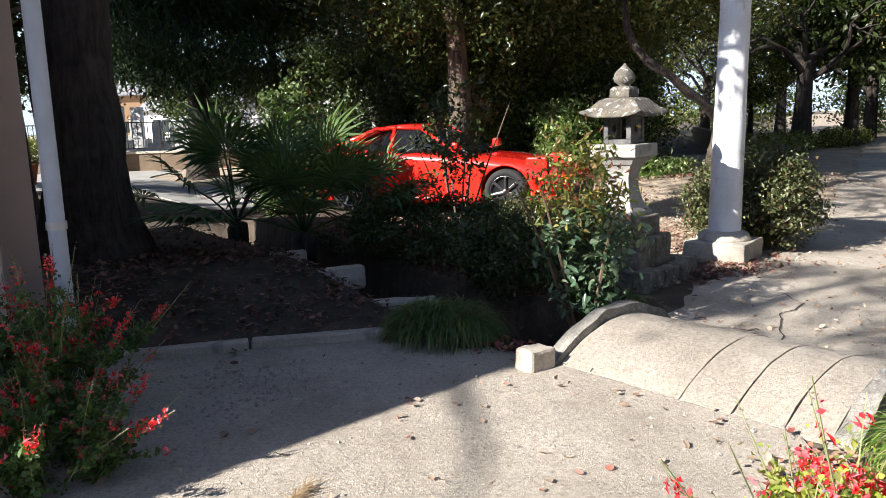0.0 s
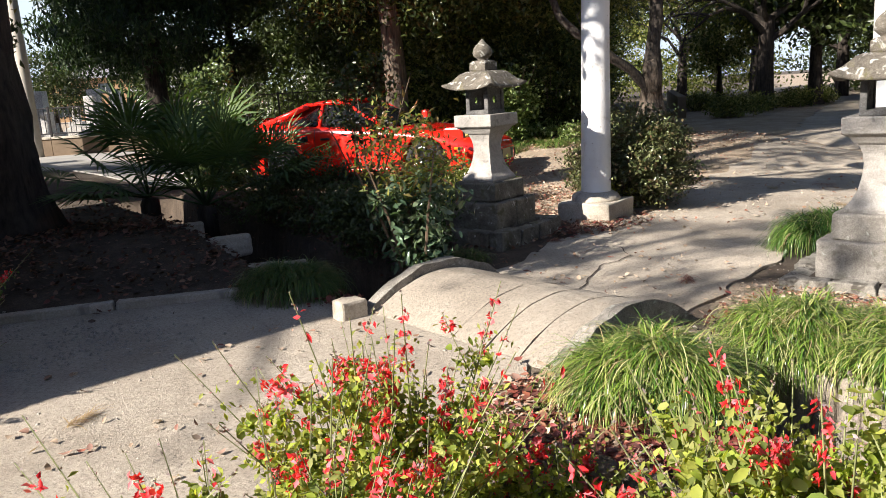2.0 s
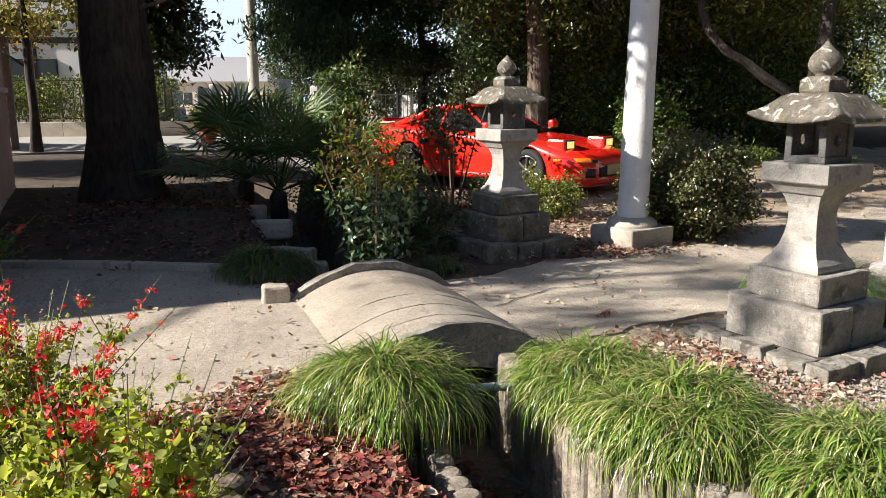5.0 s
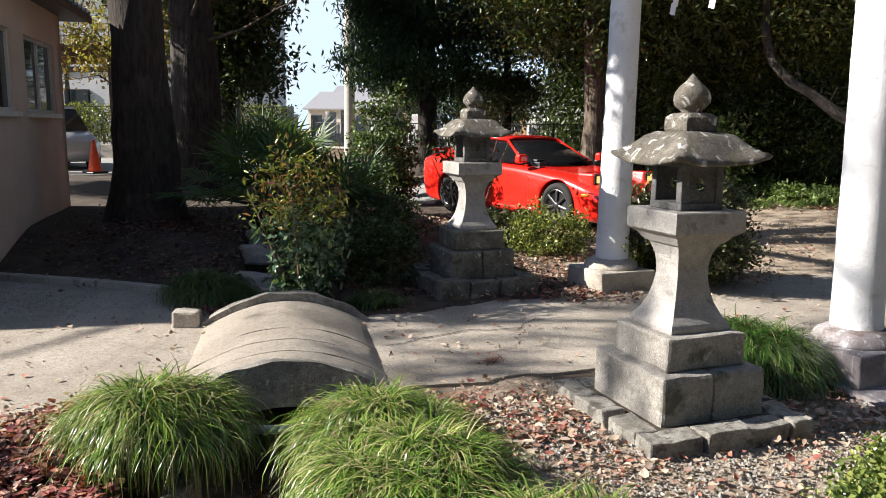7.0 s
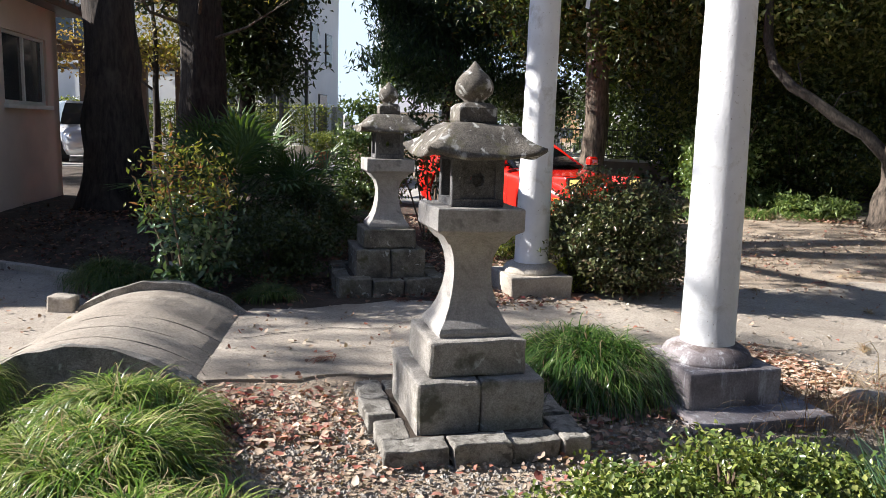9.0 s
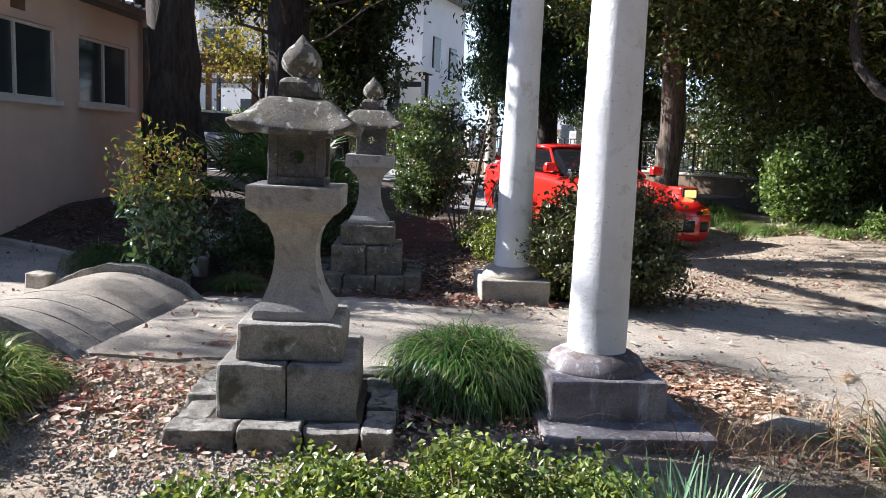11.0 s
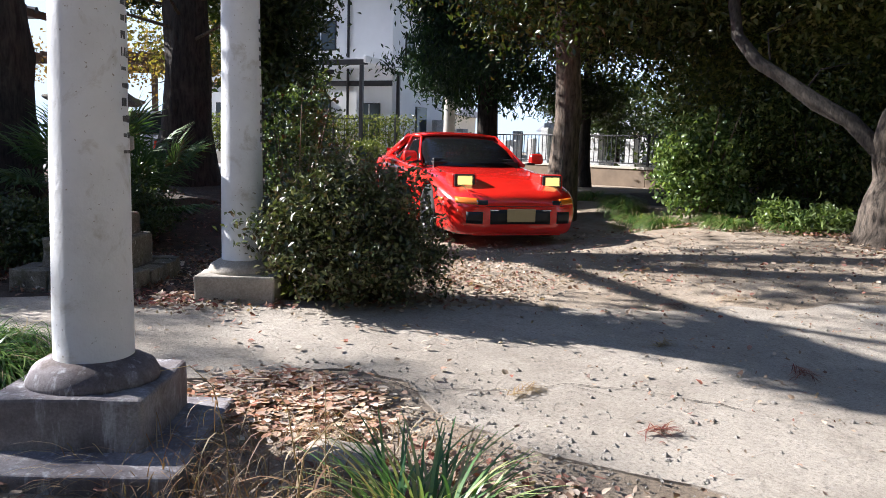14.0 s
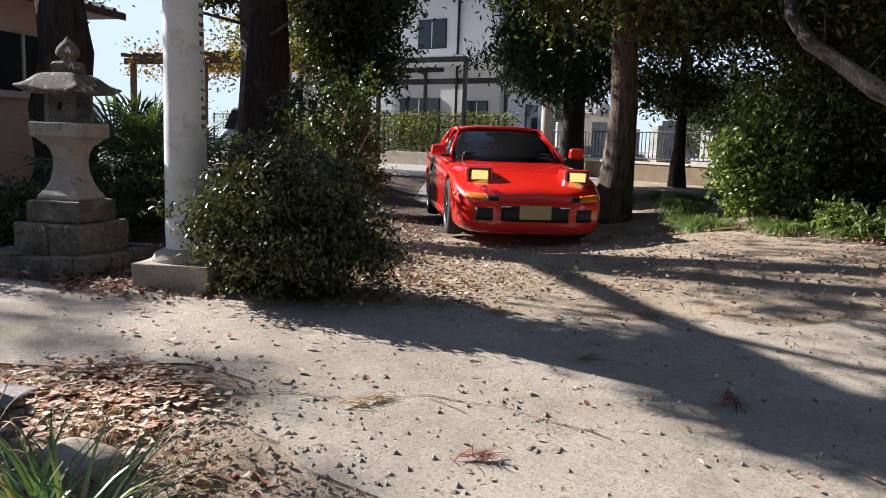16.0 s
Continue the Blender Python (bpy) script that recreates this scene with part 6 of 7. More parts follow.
# sprigs of brown cedar on the path
for i, (x, y, size) in enumerate(((-0.60, 2.66, 1.5), (2.78, 4.60, 1.3), (5.30, 7.25, 2.2), (5.91, 7.45, 1.6), (5.19, 8.67, 1.7), (5.81, 9.13, 2.4), (3.87, 10.94, 1.6), (4.54, 9.65, 1.7), (4.90, 10.34, 2.0), (3.18, 7.08, 1.5), (3.49, 7.65, 1.7), (2.02, 6.0, 1.3), (4.2, 8.9, 1.1))):
    rng = np.random.default_rng(400 + i)
    n = 46
    az0 = rng.uniform(0, 6.28)
    t = empty("cedar_sprig", pose(x, y, gz_base(x, y) + 0.012), "dry brown cedar sprig lying on the path", "twig", "cedar sprigs")
    f = rng.uniform(0, 1, n)
    roots = np.stack([0.10 * size * f * math.cos(az0), 0.10 * size * f * math.sin(az0), rng.uniform(0, 0.015, n)], 1)
    az = az0 + rng.normal(size=n) * 0.7
    dirs = np.stack([np.cos(az), np.sin(az), rng.uniform(0.0, 0.5, n)], 1)
    blades("spray", roots, dirs, rng.uniform(0.04, 0.11, n) * (0.5 + 0.5 * size), 0.006, M_LITTERDARK if i % 2 else M_DRY, t, rng, 3, 0.7)

# cracks and joints in the concrete path: thin sunken lines of dirt
def crack(pts, w, seed):
    vs, fs = [], []
    fine = []
    for (ax, ay), (bx, by) in zip(pts, pts[1:]):
        k = max(2, int(math.hypot(bx - ax, by - ay) / 0.06))
        for i in range(k):
            x, y = ax + (bx - ax) * i / k, ay + (by - ay) * i / k
            o = noise.noise_vector(Vector((x * 5, y * 5, seed))) * 0.06
            fine.append((x + o.x, y + o.y))
    for i, (x, y) in enumerate(fine):
        ww = w * (0.5 + 0.9 * abs(noise.noise(Vector((x * 9, y * 9, seed + 3)))))
        z = gz_base(x, y) + 0.009 + noise.noise(Vector((x * 1.1, y * 1.1, 5))) * 0.008
        vs += [(x - ww * 0.6, y + ww * 0.7, z), (x + ww * 0.6, y - ww * 0.7, z)]
        if i:
            o = 2 * i
            fs.append((o - 2, o - 1, o + 1, o))
    ob = make("crack", vs, fs, M_DIRT)
    return tagged(ob, "dirt-filled crack in the concrete path", "crack", kind="structure")


crack([(2.02, 4.45), (2.25, 5.0), (2.6, 5.35), (2.55, 5.75)], 0.010, 1)
crack([(2.25, 5.0), (2.0, 5.25)], 0.007, 2)
crack([(4.70, 6.92), (4.99, 6.95), (5.18, 7.27), (5.33, 7.70), (5.75, 8.06), (6.1, 8.2)], 0.0045, 3)
crack([(5.33, 7.70), (5.6, 7.72)], 0.005, 5)
crack([(1.42, 5.08), (1.72, 4.68), (2.1, 4.2), (2.5, 3.8)], 0.008, 4)

# leaf tones raised to stand in for sun that the crowns block
M_SHRUB = leaf_mat("sun_brightened_shrub_leaf", [(0.06, 0.10, 0.03), (0.12, 0.18, 0.055), (0.27, 0.34, 0.13), (0.09, 0.13, 0.04)], 0.32, 0.2)
# ---------- sage, front plants ----------
SAGE = "red sage in bloom, yellow-green and sunlit, inside log edging"
salvia(SAGE, 0.92, 1.52, 0.02, (0.46, 0.34), 0.93, 46, 91, M_SAGE, 1.0, 0.6)
salvia("straggling red sage with many blossoms beside the log edging", 1.42, 1.62, 0.02, (0.22, 0.2), 0.46, 16, 92, M_SAGE, 0.9, 0.8)
salvia(SAGE, 0.72, 0.88, 0.02, (0.55, 0.34), 0.84, 52, 96, M_SAGE)
salvia("red sage with broad yellow-green leaves inside log edging", 1.86, 0.95, 0.02, (0.40, 0.34), 0.95, 46, 93, M_SAGE, 1.3)
salvia("red sage in bloom with shade-darkened leaves at the building corner", -1.85, 3.50, 0.0, (0.42, 0.42), 0.98, 50, 94, M_SAGEDARK, 1.0, 0.75)
salvia("red sage in bloom with shade-darkened leaves at the building corner", -1.62, 2.95, 0.0, (0.38, 0.38), 0.60, 34, 95, M_SAGEDARK, 1.0, 0.7)

for i, (x, y, s) in enumerate(((5.02, 3.74, 1.0), (5.27, 4.12, 1.2), (5.50, 4.42, 0.9), (4.88, 3.36, 0.85))):
    shrub("box_shrub", "low yellow-green box shrub with small rounded leaves", x, y, [((0, 0, 0.13 * s), (0.26 * s, 0.24 * s, 0.16 * s), 190, 26, 0.04)], M_BOX, (0.029, 0.020), 120 + i, 8, 0.28 * s)
M_LEEK = leaf_mat("leek_blade", [(0.06, 0.14, 0.06), (0.11, 0.22, 0.08), (0.20, 0.32, 0.11), (0.46, 0.46, 0.20), (0.14, 0.26, 0.10)], 0.25, 0.35)
grass_clump("leek_clump", "clump of upright blue-green grass blades", 6.06, 6.12, 0.20, 0.37, 150, 131, M_LEEK, width=0.016, spread=0.7, lean=0.4, bend=1.1)
M_LEEKBLUE = leaf_mat("bluish_leek_blade", [(0.08, 0.17, 0.09), (0.14, 0.26, 0.14), (0.22, 0.36, 0.20), (0.36, 0.46, 0.26), (0.10, 0.20, 0.10)], 0.22, 0.35)
grass_clump("leek_clump", "dense clump of stiff upright blue-green blades", 5.82, 4.50, 0.20, 0.36, 190, 132, M_LEEKBLUE, width=0.013, spread=0.7, lean=0.22, bend=0.7)
M_DRYRED = leaf_mat("russet_grass", [(0.30, 0.14, 0.07), (0.40, 0.24, 0.13), (0.16, 0.08, 0.05), (0.58, 0.46, 0.30), (0.24, 0.17, 0.08), (0.34, 0.18, 0.09)], 0.2, 0.6)
for i, (x, y, r, h) in enumerate(((5.35, 6.0, 0.35, 0.22), (5.2, 5.6, 0.3, 0.24), (5.55, 6.35, 0.3, 0.2), (5.6, 5.7, 0.35, 0.2))):
    grass_clump("dry_grass_tuft", "straggling dry brown grass tuft", x, y, r, h * 1.5, 110, 140 + i, M_DRYRED, width=0.0042, spread=1.0, lean=0.8, bend=2.2)
for i, (x, y, h, az) in enumerate(((6.25, 5.52, 0.62, 20), (6.18, 5.60, 0.48, 100), (5.95, 5.75, 0.55, 200), (5.75, 5.95, 0.42, 150), (5.55, 5.72, 0.5, 240))):
    rng = np.random.default_rng(460 + i)
    st = empty("dead_weed", pose(x, y, gz_base(x, y)), "tall bent dead weed with curling straw blades", "weed", "dead weeds")
    dx, dy = math.cos(radians(az)), math.sin(radians(az))
    pts = [(0, 0, -0.05), (0.02 * dx, 0.02 * dy, h * 0.5), (0.06 * dx, 0.06 * dy, h * 0.86), (0.13 * dx, 0.13 * dy, h), (0.22 * dx, 0.22 * dy, h * 0.97)]
    v, f = tube_data(pts, [0.0028, 0.0025, 0.002, 0.0015, 0.001], 6)
    make("stem", v, f, M_DRY, st)
    n = 16
    g_ = rng.uniform(0.2, 0.95, n)
    roots = np.stack([0.05 * dx * g_, 0.05 * dy * g_, h * g_ * 0.8], 1)
    aa = rng.uniform(0, 6.283, n)
    blades("leaf_blade", roots, np.stack([np.cos(aa), np.sin(aa), np.full(n, 0.9)], 1), rng.uniform(0.12, 0.3, n), 0.006, M_DRYRED, st, rng, 5, 2.4)
rock = empty("half_buried_stone", pose(5.44, 6.22, gz_base(5.44, 6.22) - 0.02, 0, 0, 40) @ Matrix.Diagonal((1.15, 0.8, 1.3, 1)), "smooth pale stone half buried among leaves", "stone")
part("stone", lathe([(0.14, -0.03), (0.15, 0.02), (0.12, 0.055), (0.06, 0.07), (0.01, 0.072)], 18, rough=0.02, seed=4), M_BRIDGE, rock, smooth=True)


# grass and shrubs along the wood's edge
for i, (x, y, r, h) in enumerate(((-0.05, 14.6, 0.34, 0.32), (0.65, 14.35, 0.36, 0.32), (1.15, 13.75, 0.36, 0.32), (1.65, 13.4, 0.36, 0.30), (2.35, 13.0, 0.38, 0.34), (3.15, 13.1, 0.34, 0.26), (2.75, 13.55, 0.34, 0.30), (3.75, 13.35, 0.30, 0.26), (5.6, 13.9, 0.4, 0.3))):
    grass_clump("grass_clump", "mounded green grass clump at the wood's edge", x, y, r, h, 620, 150 + i, M_GRASS2, width=0.011, spread=0.5)
for i, (x, y, h) in enumerate(((3.65, 13.45, 0.30), (4.1, 13.4, 0.26), (3.0, 13.9, 0.36), (2.0, 14.3, 0.42))):
    shrub("fern_tuft", "low leafy green weeds at the wood's edge", x, y, [((0, 0, h * 0.5), (0.32, 0.28, h * 0.5), 46, 18, 0.06)], M_SHRUB, (0.10, 0.03), 160 + i, 6, h)
shrub("evergreen_shrub", "glossy evergreen shrub at the wood's edge", 2.35, 13.7, [((0, 0, 0.72), (0.50, 0.48, 0.58), 200, 32, 0.10)], M_SHRUB, (0.075, 0.040), 171, 8, 1.5)
shrub("evergreen_shrub", "glossy evergreen shrub at the wood's edge", 3.4, 14.7, [((0, 0, 1.0), (1.0, 0.8, 1.0), 300, 44, 0.12)], M_EVERGLOSS, (0.08, 0.04), 172, 8, 1.5)
shrub("evergreen_shrub", "small leafy shrub between lantern and car", 1.5, 8.6, [((0, 0, 0.25), (0.5, 0.45, 0.25), 120, 30, 0.06)], M_OLIVE, (0.05, 0.025), 173, 6, 0.4)
shrub("evergreen_shrub", "small leafy shrub between lantern and car", 0.9, 8.9, [((0, 0, 0.25), (0.45, 0.4, 0.22), 110, 30, 0.06)], M_AZALEA, (0.05, 0.025), 174, 6, 0.4)
shrub("camellia_bush", "dark airy shrub before the parked car", 0.25, 9.0, [((0, 0, 1.25), (0.36, 0.36, 0.62), 46, 24, 0.08)], M_EVER, (0.07, 0.032), 175, 8, 1.7)
shrub("azalea_bush", "shaded low azalea bush under the trees", -0.15, 7.2, [((0, 0, 0.35), (0.75, 0.6, 0.35), 160, 50, 0.06)], M_EVER, (0.045, 0.022), 176, 8, 0.5)
shrub("azalea_bush", "shaded low azalea bush beside the lantern", 0.6, 6.1, [((0, 0, 0.30), (0.55, 0.5, 0.30), 130, 50, 0.06)], M_EVER, (0.045, 0.022), 177, 8, 0.45)
shrub("azalea_bush", "low azalea bush sprouting beside the gate plinth", 2.9, 7.55, [((0, 0, 0.16), (0.22, 0.18, 0.18), 60, 40, 0.04)], M_SAGE, (0.034, 0.016), 178, 5, 0.3)

# ---------- road, walls, fence ----------
ROAD = [(-34, 4), (-34, 11), (-20, 15.8), (-11.2, 19.5), (-6.3, 19.4), (-6.2, 16.8), (-4.2, 14.6), (-2.6, 13.3), (-2.2, 12.4), (-3.6, 12.3), (-5.6, 13.7), (-8.6, 13.6), (-9.5, 11.0), (-14, 8.5)]
tagged(sheet("road", ROAD, 0.012, M_ASPHALT, 0.35, 0.03), "pale worn asphalt lane beyond the trees", "road", kind="structure")


def low_wall(label, a, b, h, thick, mat, cope, z):
    L = math.hypot(b[0] - a[0], b[1] - a[1])
    w = empty("low_wall", pose((a[0] + b[0]) / 2, (a[1] + b[1]) / 2, z, 0, 0, math.degrees(math.atan2(b[1] - a[1], b[0] - a[0]))), label, "wall")
    n = max(1, int(L / 1.8))
    for k in range(n):
        part("wall_block", box_bm(L / n - 0.006, thick, -0.3, h, 0.008, -L / 2 + (k + .5) * L / n), mat, w)
        if cope:
            part("coping", box_bm(L / n - 0.006, thick + 0.06, h, h + 0.06, 0.008, -L / 2 + (k + .5) * L / n), cope, w)
    return w


def rail_fence(label, a, b, h, z, mat, pitch=0.13, post=1.8):
    L = math.hypot(b[0] - a[0], b[1] - a[1])
    w = empty("metal_fence", pose((a[0] + b[0]) / 2, (a[1] + b[1]) / 2, z, 0, 0, math.degrees(math.atan2(b[1] - a[1], b[0] - a[0]))), label, "fence")
    for zz in (0.06, h - 0.03):
        part("rail", box_bm(L, 0.03, zz, zz + 0.03, 0.004), mat, w)
    k = int(L / post)
    for i in range(k + 1):
        part("post", box_bm(0.05, 0.05, 0, h + 0.04, 0.004, -L / 2 + i * L / k), mat, w)
    bm = box_bm(0.016, 0.016, 0.08, h - 0.02, 0.0)
    me = bpy.data.meshes.new("baluster")
    bm.to_mesh(me)
    bm.free()
    me.materials.append(mat)
    for i in range(int(L / pitch)):
        o = new("baluster", me)
        o.parent = w
        o.location = (-L / 2 + (i + .5) * pitch, 0, 0)
    return w


# brown face material carries the wall's shade; the coping is left pale
low_wall("low block wall, face browned for shade, with a pale coping", (-11.0, 20.0), (5, 20.6), 0.42, 0.16, M_BROWNBLOCK, M_BLOCKWALL, 0.30)
rail_fence("black metal railing on a low wall", (-11.0, 20.0), (5, 20.6), 0.75, 0.78, M_DARKMETAL)
low_wall("low beige concrete retaining wall under a hedge", (-30, 12.4), (-12.0, 20.4), 0.42, 0.22, M_BLOCKWALL, None, 0.30)
# hedge on that wall
rng = np.random.default_rng(201)
n = 16000
hx = rng.uniform(0, 1, n)
P = np.stack([-26 + hx * 13.2, 14.8 + hx * 5.9, rng.uniform(0.75, 2.1, n)], 1) + rng.normal(size=(n, 3)) * np.array([0.25, 0.3, 0.06])
hd = empty("clipped_hedge", pose(0, 0, 0), "long clipped green hedge behind a black fence", "hedge")
leaves("foliage", P, 0.11, 0.055, M_OLIVE, hd, rng=rng, up=0.4)
v, f = join(*[tube_data([(-26 + s * 13.2, 14.8 + s * 5.9, 0.5), (-26 + s * 13.2, 14.8 + s * 5.9, 1.8)], [0.03, 0.015], 5) for s in np.linspace(0.01, 0.99, 26)])
make("stem", v, f, M_TWIG, hd)
rail_fence("tall black post-and-rail fence before the hedge", (-26.2, 14.3), (-12.9, 20.25), 1.25, 0.75, M_DARKMETAL, 0.4, 2.2)

# utility pole
up_ = empty("utility_pole", pose(-9.07, 19.3, 0.2), "pale concrete utility pole beside the lane", "utility pole")
part("shaft", lathe([(0.17, -0.2), (0.165, 0.5), (0.12, 9.5)], 20), M_POLE, up_, smooth=True)
for z in (7.6, 8.6):
    part("cross_arm", box_bm(1.5, 0.08, z, z + 0.08, 0.005), M_DARKMETAL, up_)


M_FARROOF = plain_mat("weathered_roof_tile", (0.27, 0.27, 0.28), 0.6, var=0.15)

# ---------- houses ----------
def window_set(parent, x, z, w, h, y=-0.02, mat=None):
    wn = part("window", box_bm(w + 0.08, 0.05, z - 0.04, z + h + 0.04, 0.006, x, y), M_DARKMETAL, parent, "dark framed window")
    part("pane", box_bm(w, 0.02, z, z + h, 0.0, x, y - 0.025), mat or M_WINGLASS, wn)
    part("mullion", box_bm(0.04, 0.02, z, z + h, 0.0, x, y - 0.04), M_ALU, wn)


def simple_house(name, label, m, L, D, H, mat, roof_h=1.4, wins=(), over=0.5, roofmat=None, swins=()):
    h = empty(name, m, label, "house", "houses beyond the grounds")
    part("wall", box_bm(L, D, -0.5, H, 0.0, L / 2, D / 2), mat, h)
    bm = bmesh.new()
    z = H
    a = [bm.verts.new(p) for p in ((-over, -over, z), (L + over, -over, z), (L + over, D + over, z), (-over, D + over, z))]
    b = [bm.verts.new((q.co.x, q.co.y, z + 0.12)) for q in a]
    r = [bm.verts.new((-over * 0.4, D / 2, z + roof_h)), bm.verts.new((L + over * 0.4, D / 2, z + roof_h))]
    bm.faces.new(list(reversed(a)))
    for k in range(4):
        bm.faces.new((a[k], a[(k + 1) % 4], b[(k + 1) % 4], b[k]))
    bm.faces.new((b[0], b[1], r[1], r[0]))
    bm.faces.new((b[2], b[3], r[0], r[1]))
    bm.faces.new((b[1], b[2], r[1]))
    bm.faces.new((b[3], b[0], r[0]))
    part("roof", bm, roofmat or M_ROOFTILE, h)
    for x, zz, w, hh in wins:
        window_set(h, x, zz, w, hh)
    for y, zz, w, hh in swins:
        wn = part("window", box_bm(0.05, w + 0.08, zz - 0.04, zz + hh + 0.04, 0.006, L + 0.015, y), M_DARKMETAL, h, "dark framed window")
        part("pane", box_bm(0.02, w, zz, zz + hh, 0.0, L + 0.045, y), M_WINGLASS, wn)
    return h


wh = simple_house("white_house", "white two-storey house with dark window frames and downpipes", pose(-24.5, 17.1, 0.4, 0, 0, 26), 10.5, 4.6, 6.4, M_WHITE, 1.5, [(1.5, 3.9, 1.6, 1.1), (7.5, 4.2, 1.2, 1.0), (3.5, 0.9, 1.8, 1.3), (7.0, 0.6, 1.8, 1.7), (9.6, 0.9, 0.8, 1.3)], 0.6, None, [(1.4, 3.6, 0.7, 1.2), (3.2, 3.4, 0.7, 1.2), (2.5, 0.8, 0.9, 1.4)])
part("skirting_band", box_bm(10.54, 0.03, 2.85, 3.05, 0.004, 5.25, -0.018), M_DARKMETAL, wh)
for x in (0.15, 8.7):
    v, f = tube_data([(x, -0.08, 0), (x, -0.08, 6.3)], [0.05, 0.05], 8)
    make("downpipe", v, f, M_DARKMETAL, wh)
# carport
cp = empty("carport", pose(-19.5, 15.7, 0.4, 0, 0, 30), "black metal carport with a white-edged slatted roof", "carport")
for x in (0.1, 3.6, 7.0):
    for y in (0.1, 3.2):
        part("post", box_bm(0.12, 0.12, -0.4, 3.30, 0.01, x, y), M_DARKMETAL, cp)
for y in (0.1, 3.2):
    part("beam", box_bm(7.3, 0.1, 3.30, 3.47, 0.01, 3.55, y), M_DARKMETAL, cp)
part("edge_beam", box_bm(0.10, 3.5, 3.35, 3.57, 0.01, 7.2, 1.65), M_WHITE, cp, "white end beam")
for k in range(12):
    part("slat", box_bm(7.1, 0.10, 3.48, 3.53, 0.004, 3.55, 0.15 + k * 0.28), M_WHITE, cp, "pale roof slat")
# pergola
pg = empty("pergola", pose(-14.6, 9.2, 0.35, 0, 0, 35), "dark timber pergola with autumn vine", "pergola")
for x in (0.1, 2.6, 5.1):
    for y in (0.1, 2.4):
        part("post", box_bm(0.13, 0.13, -0.3, 2.55, 0.01, x, y), M_EAVE, pg)
for y in (0.1, 2.4):
    part("beam", box_bm(5.6, 0.1, 2.55, 2.72, 0.008, 2.6, y), M_EAVE, pg)
for k in range(14):
    part("rafter", box_bm(0.07, 3.0, 2.72, 2.82, 0.006, 0.05 + k * 0.4, 1.25), M_EAVE, pg)
rng = np.random.default_rng(205)
P = np.stack([rng.uniform(-0.2, 5.6, 2600), rng.uniform(-0.3, 2.8, 2600), 2.65 + rng.normal(size=2600) * 0.28], 1)
leaves("vine", P, 0.10, 0.07, M_AUTUMN, pg, "yellow-brown autumn vine leaves", rng=rng)

for i, (x, y, a, L, D, H, mt, rh) in enumerate(((-34, 46, 15, 11, 8, 3.2, M_CREAM, 2.2), (-19, 52, -10, 10, 8, 3.0, M_WHITE, 2.4), (-47, 40, 30, 11, 8, 5.0, M_CREAM, 2.0), (-29, 60, 10, 12, 9, 5.2, M_BROWNWALL, 2.4), (-8, 56, 0, 12, 8, 3.4, M_CREAM, 2.2), (-58, 30, 40, 11, 9, 5.2, M_WHITE, 2.0), (4, 48, -20, 9, 7, 3.2, M_WHITE, 2.0), (-44, 62, 20, 11, 8, 5.4, M_WHITE, 2.2))):
    simple_house("far_house", "tiled-roof house in the distance beyond the graveyard", pose(x * 1.55, y * 1.55, 0.0, 0, 0, a), L, D, H, mt, rh, [(2, 0.9, 1.8, 1.2), (5, 0.9, 1.8, 1.2), (8, 0.9, 1.4, 1.2)] + ([(3, 3.4, 1.6, 1.1), (7, 3.4, 1.6, 1.1)] if H > 4.5 else []), 0.5, M_FARROOF)


# ---------- graveyard ----------
def grave(kind):
    g_ = empty("gravestone", pose(0, 0, 0), "pale polished stone grave marker on stepped base", "gravestone", "gravestones")
    part("lower_step", box_bm(0.9, 0.9, -0.3, 0.28, 0.01), M_GRAVE, g_)
    part("upper_step", box_bm(0.6, 0.6, 0.28, 0.55, 0.01), M_GRAVE, g_)
    part("pillar", box_bm(0.32, 0.32, 0.55, 1.25 + 0.3 * kind, 0.02), M_GRAVE, g_)
    return g_


g0, g1 = grave(0), grave(1)
g0.matrix_world, g1.matrix_world = pose(-3.0, 25.0, 0.3, 0, 0, 10), pose(-5.0, 26.0, 0.3, 0, 0, 12)
rng = np.random.default_rng(210)
for k in range(64):
    x, y = -20 + (k % 16) * 1.75 + rng.uniform(-0.3, 0.3), 24.5 + (k // 16) * 3.4 + rng.uniform(-0.5, 0.5)
    copy_thing((g0, g1)[int(rng.integers(0, 2))], pose(x, y, 0.3 + rng.uniform(-0.1, 0.2), 0, 0, rng.uniform(-8, 8)) @ Matrix.Scale(rng.uniform(0.85, 1.25), 4))
# a tall pale votive stone lantern in the graveyard
vl = empty("votive_lantern", pose(-1.6, 22.4, 0.3), "pale tall stone votive lantern beyond the fence", "stone lantern")
part("base", lathe([(0.4, -0.2), (0.4, 0.3), (0.28, 0.45), (0.14, 0.6)], 20), M_GRAVE, vl)
part("shaft", lathe([(0.14, 0.6), (0.12, 1.1), (0.22, 1.25), (0.30, 1.32)], 16), M_GRAVE, vl)
part("fire_box", box_bm(0.36, 0.36, 1.32, 1.66, 0.03), M_GRAVE, vl)
part("roof", lathe([(0.2, 1.66), (0.48, 1.68), (0.44, 1.76), (0.2, 1.9), (0.10, 1.94), (0.12, 2.05), (0.02, 2.2)], 20), M_GRAVE, vl)


# ---------- cones, small car, pots ----------
def cone(x, y):
    c = empty("traffic_cone", pose(x, y, gz_base(x, y) + 0.02), "orange traffic cone with a dark base beside the lane", "traffic cone", "traffic cones")
    part("base", box_bm(0.38, 0.38, 0, 0.04, 0.02), M_BLACK, c)
    part("body", lathe([(0.15, 0.04), (0.135, 0.10), (0.045, 0.62), (0.035, 0.70), (0.02, 0.705)], 24), M_CONE, c, smooth=True)


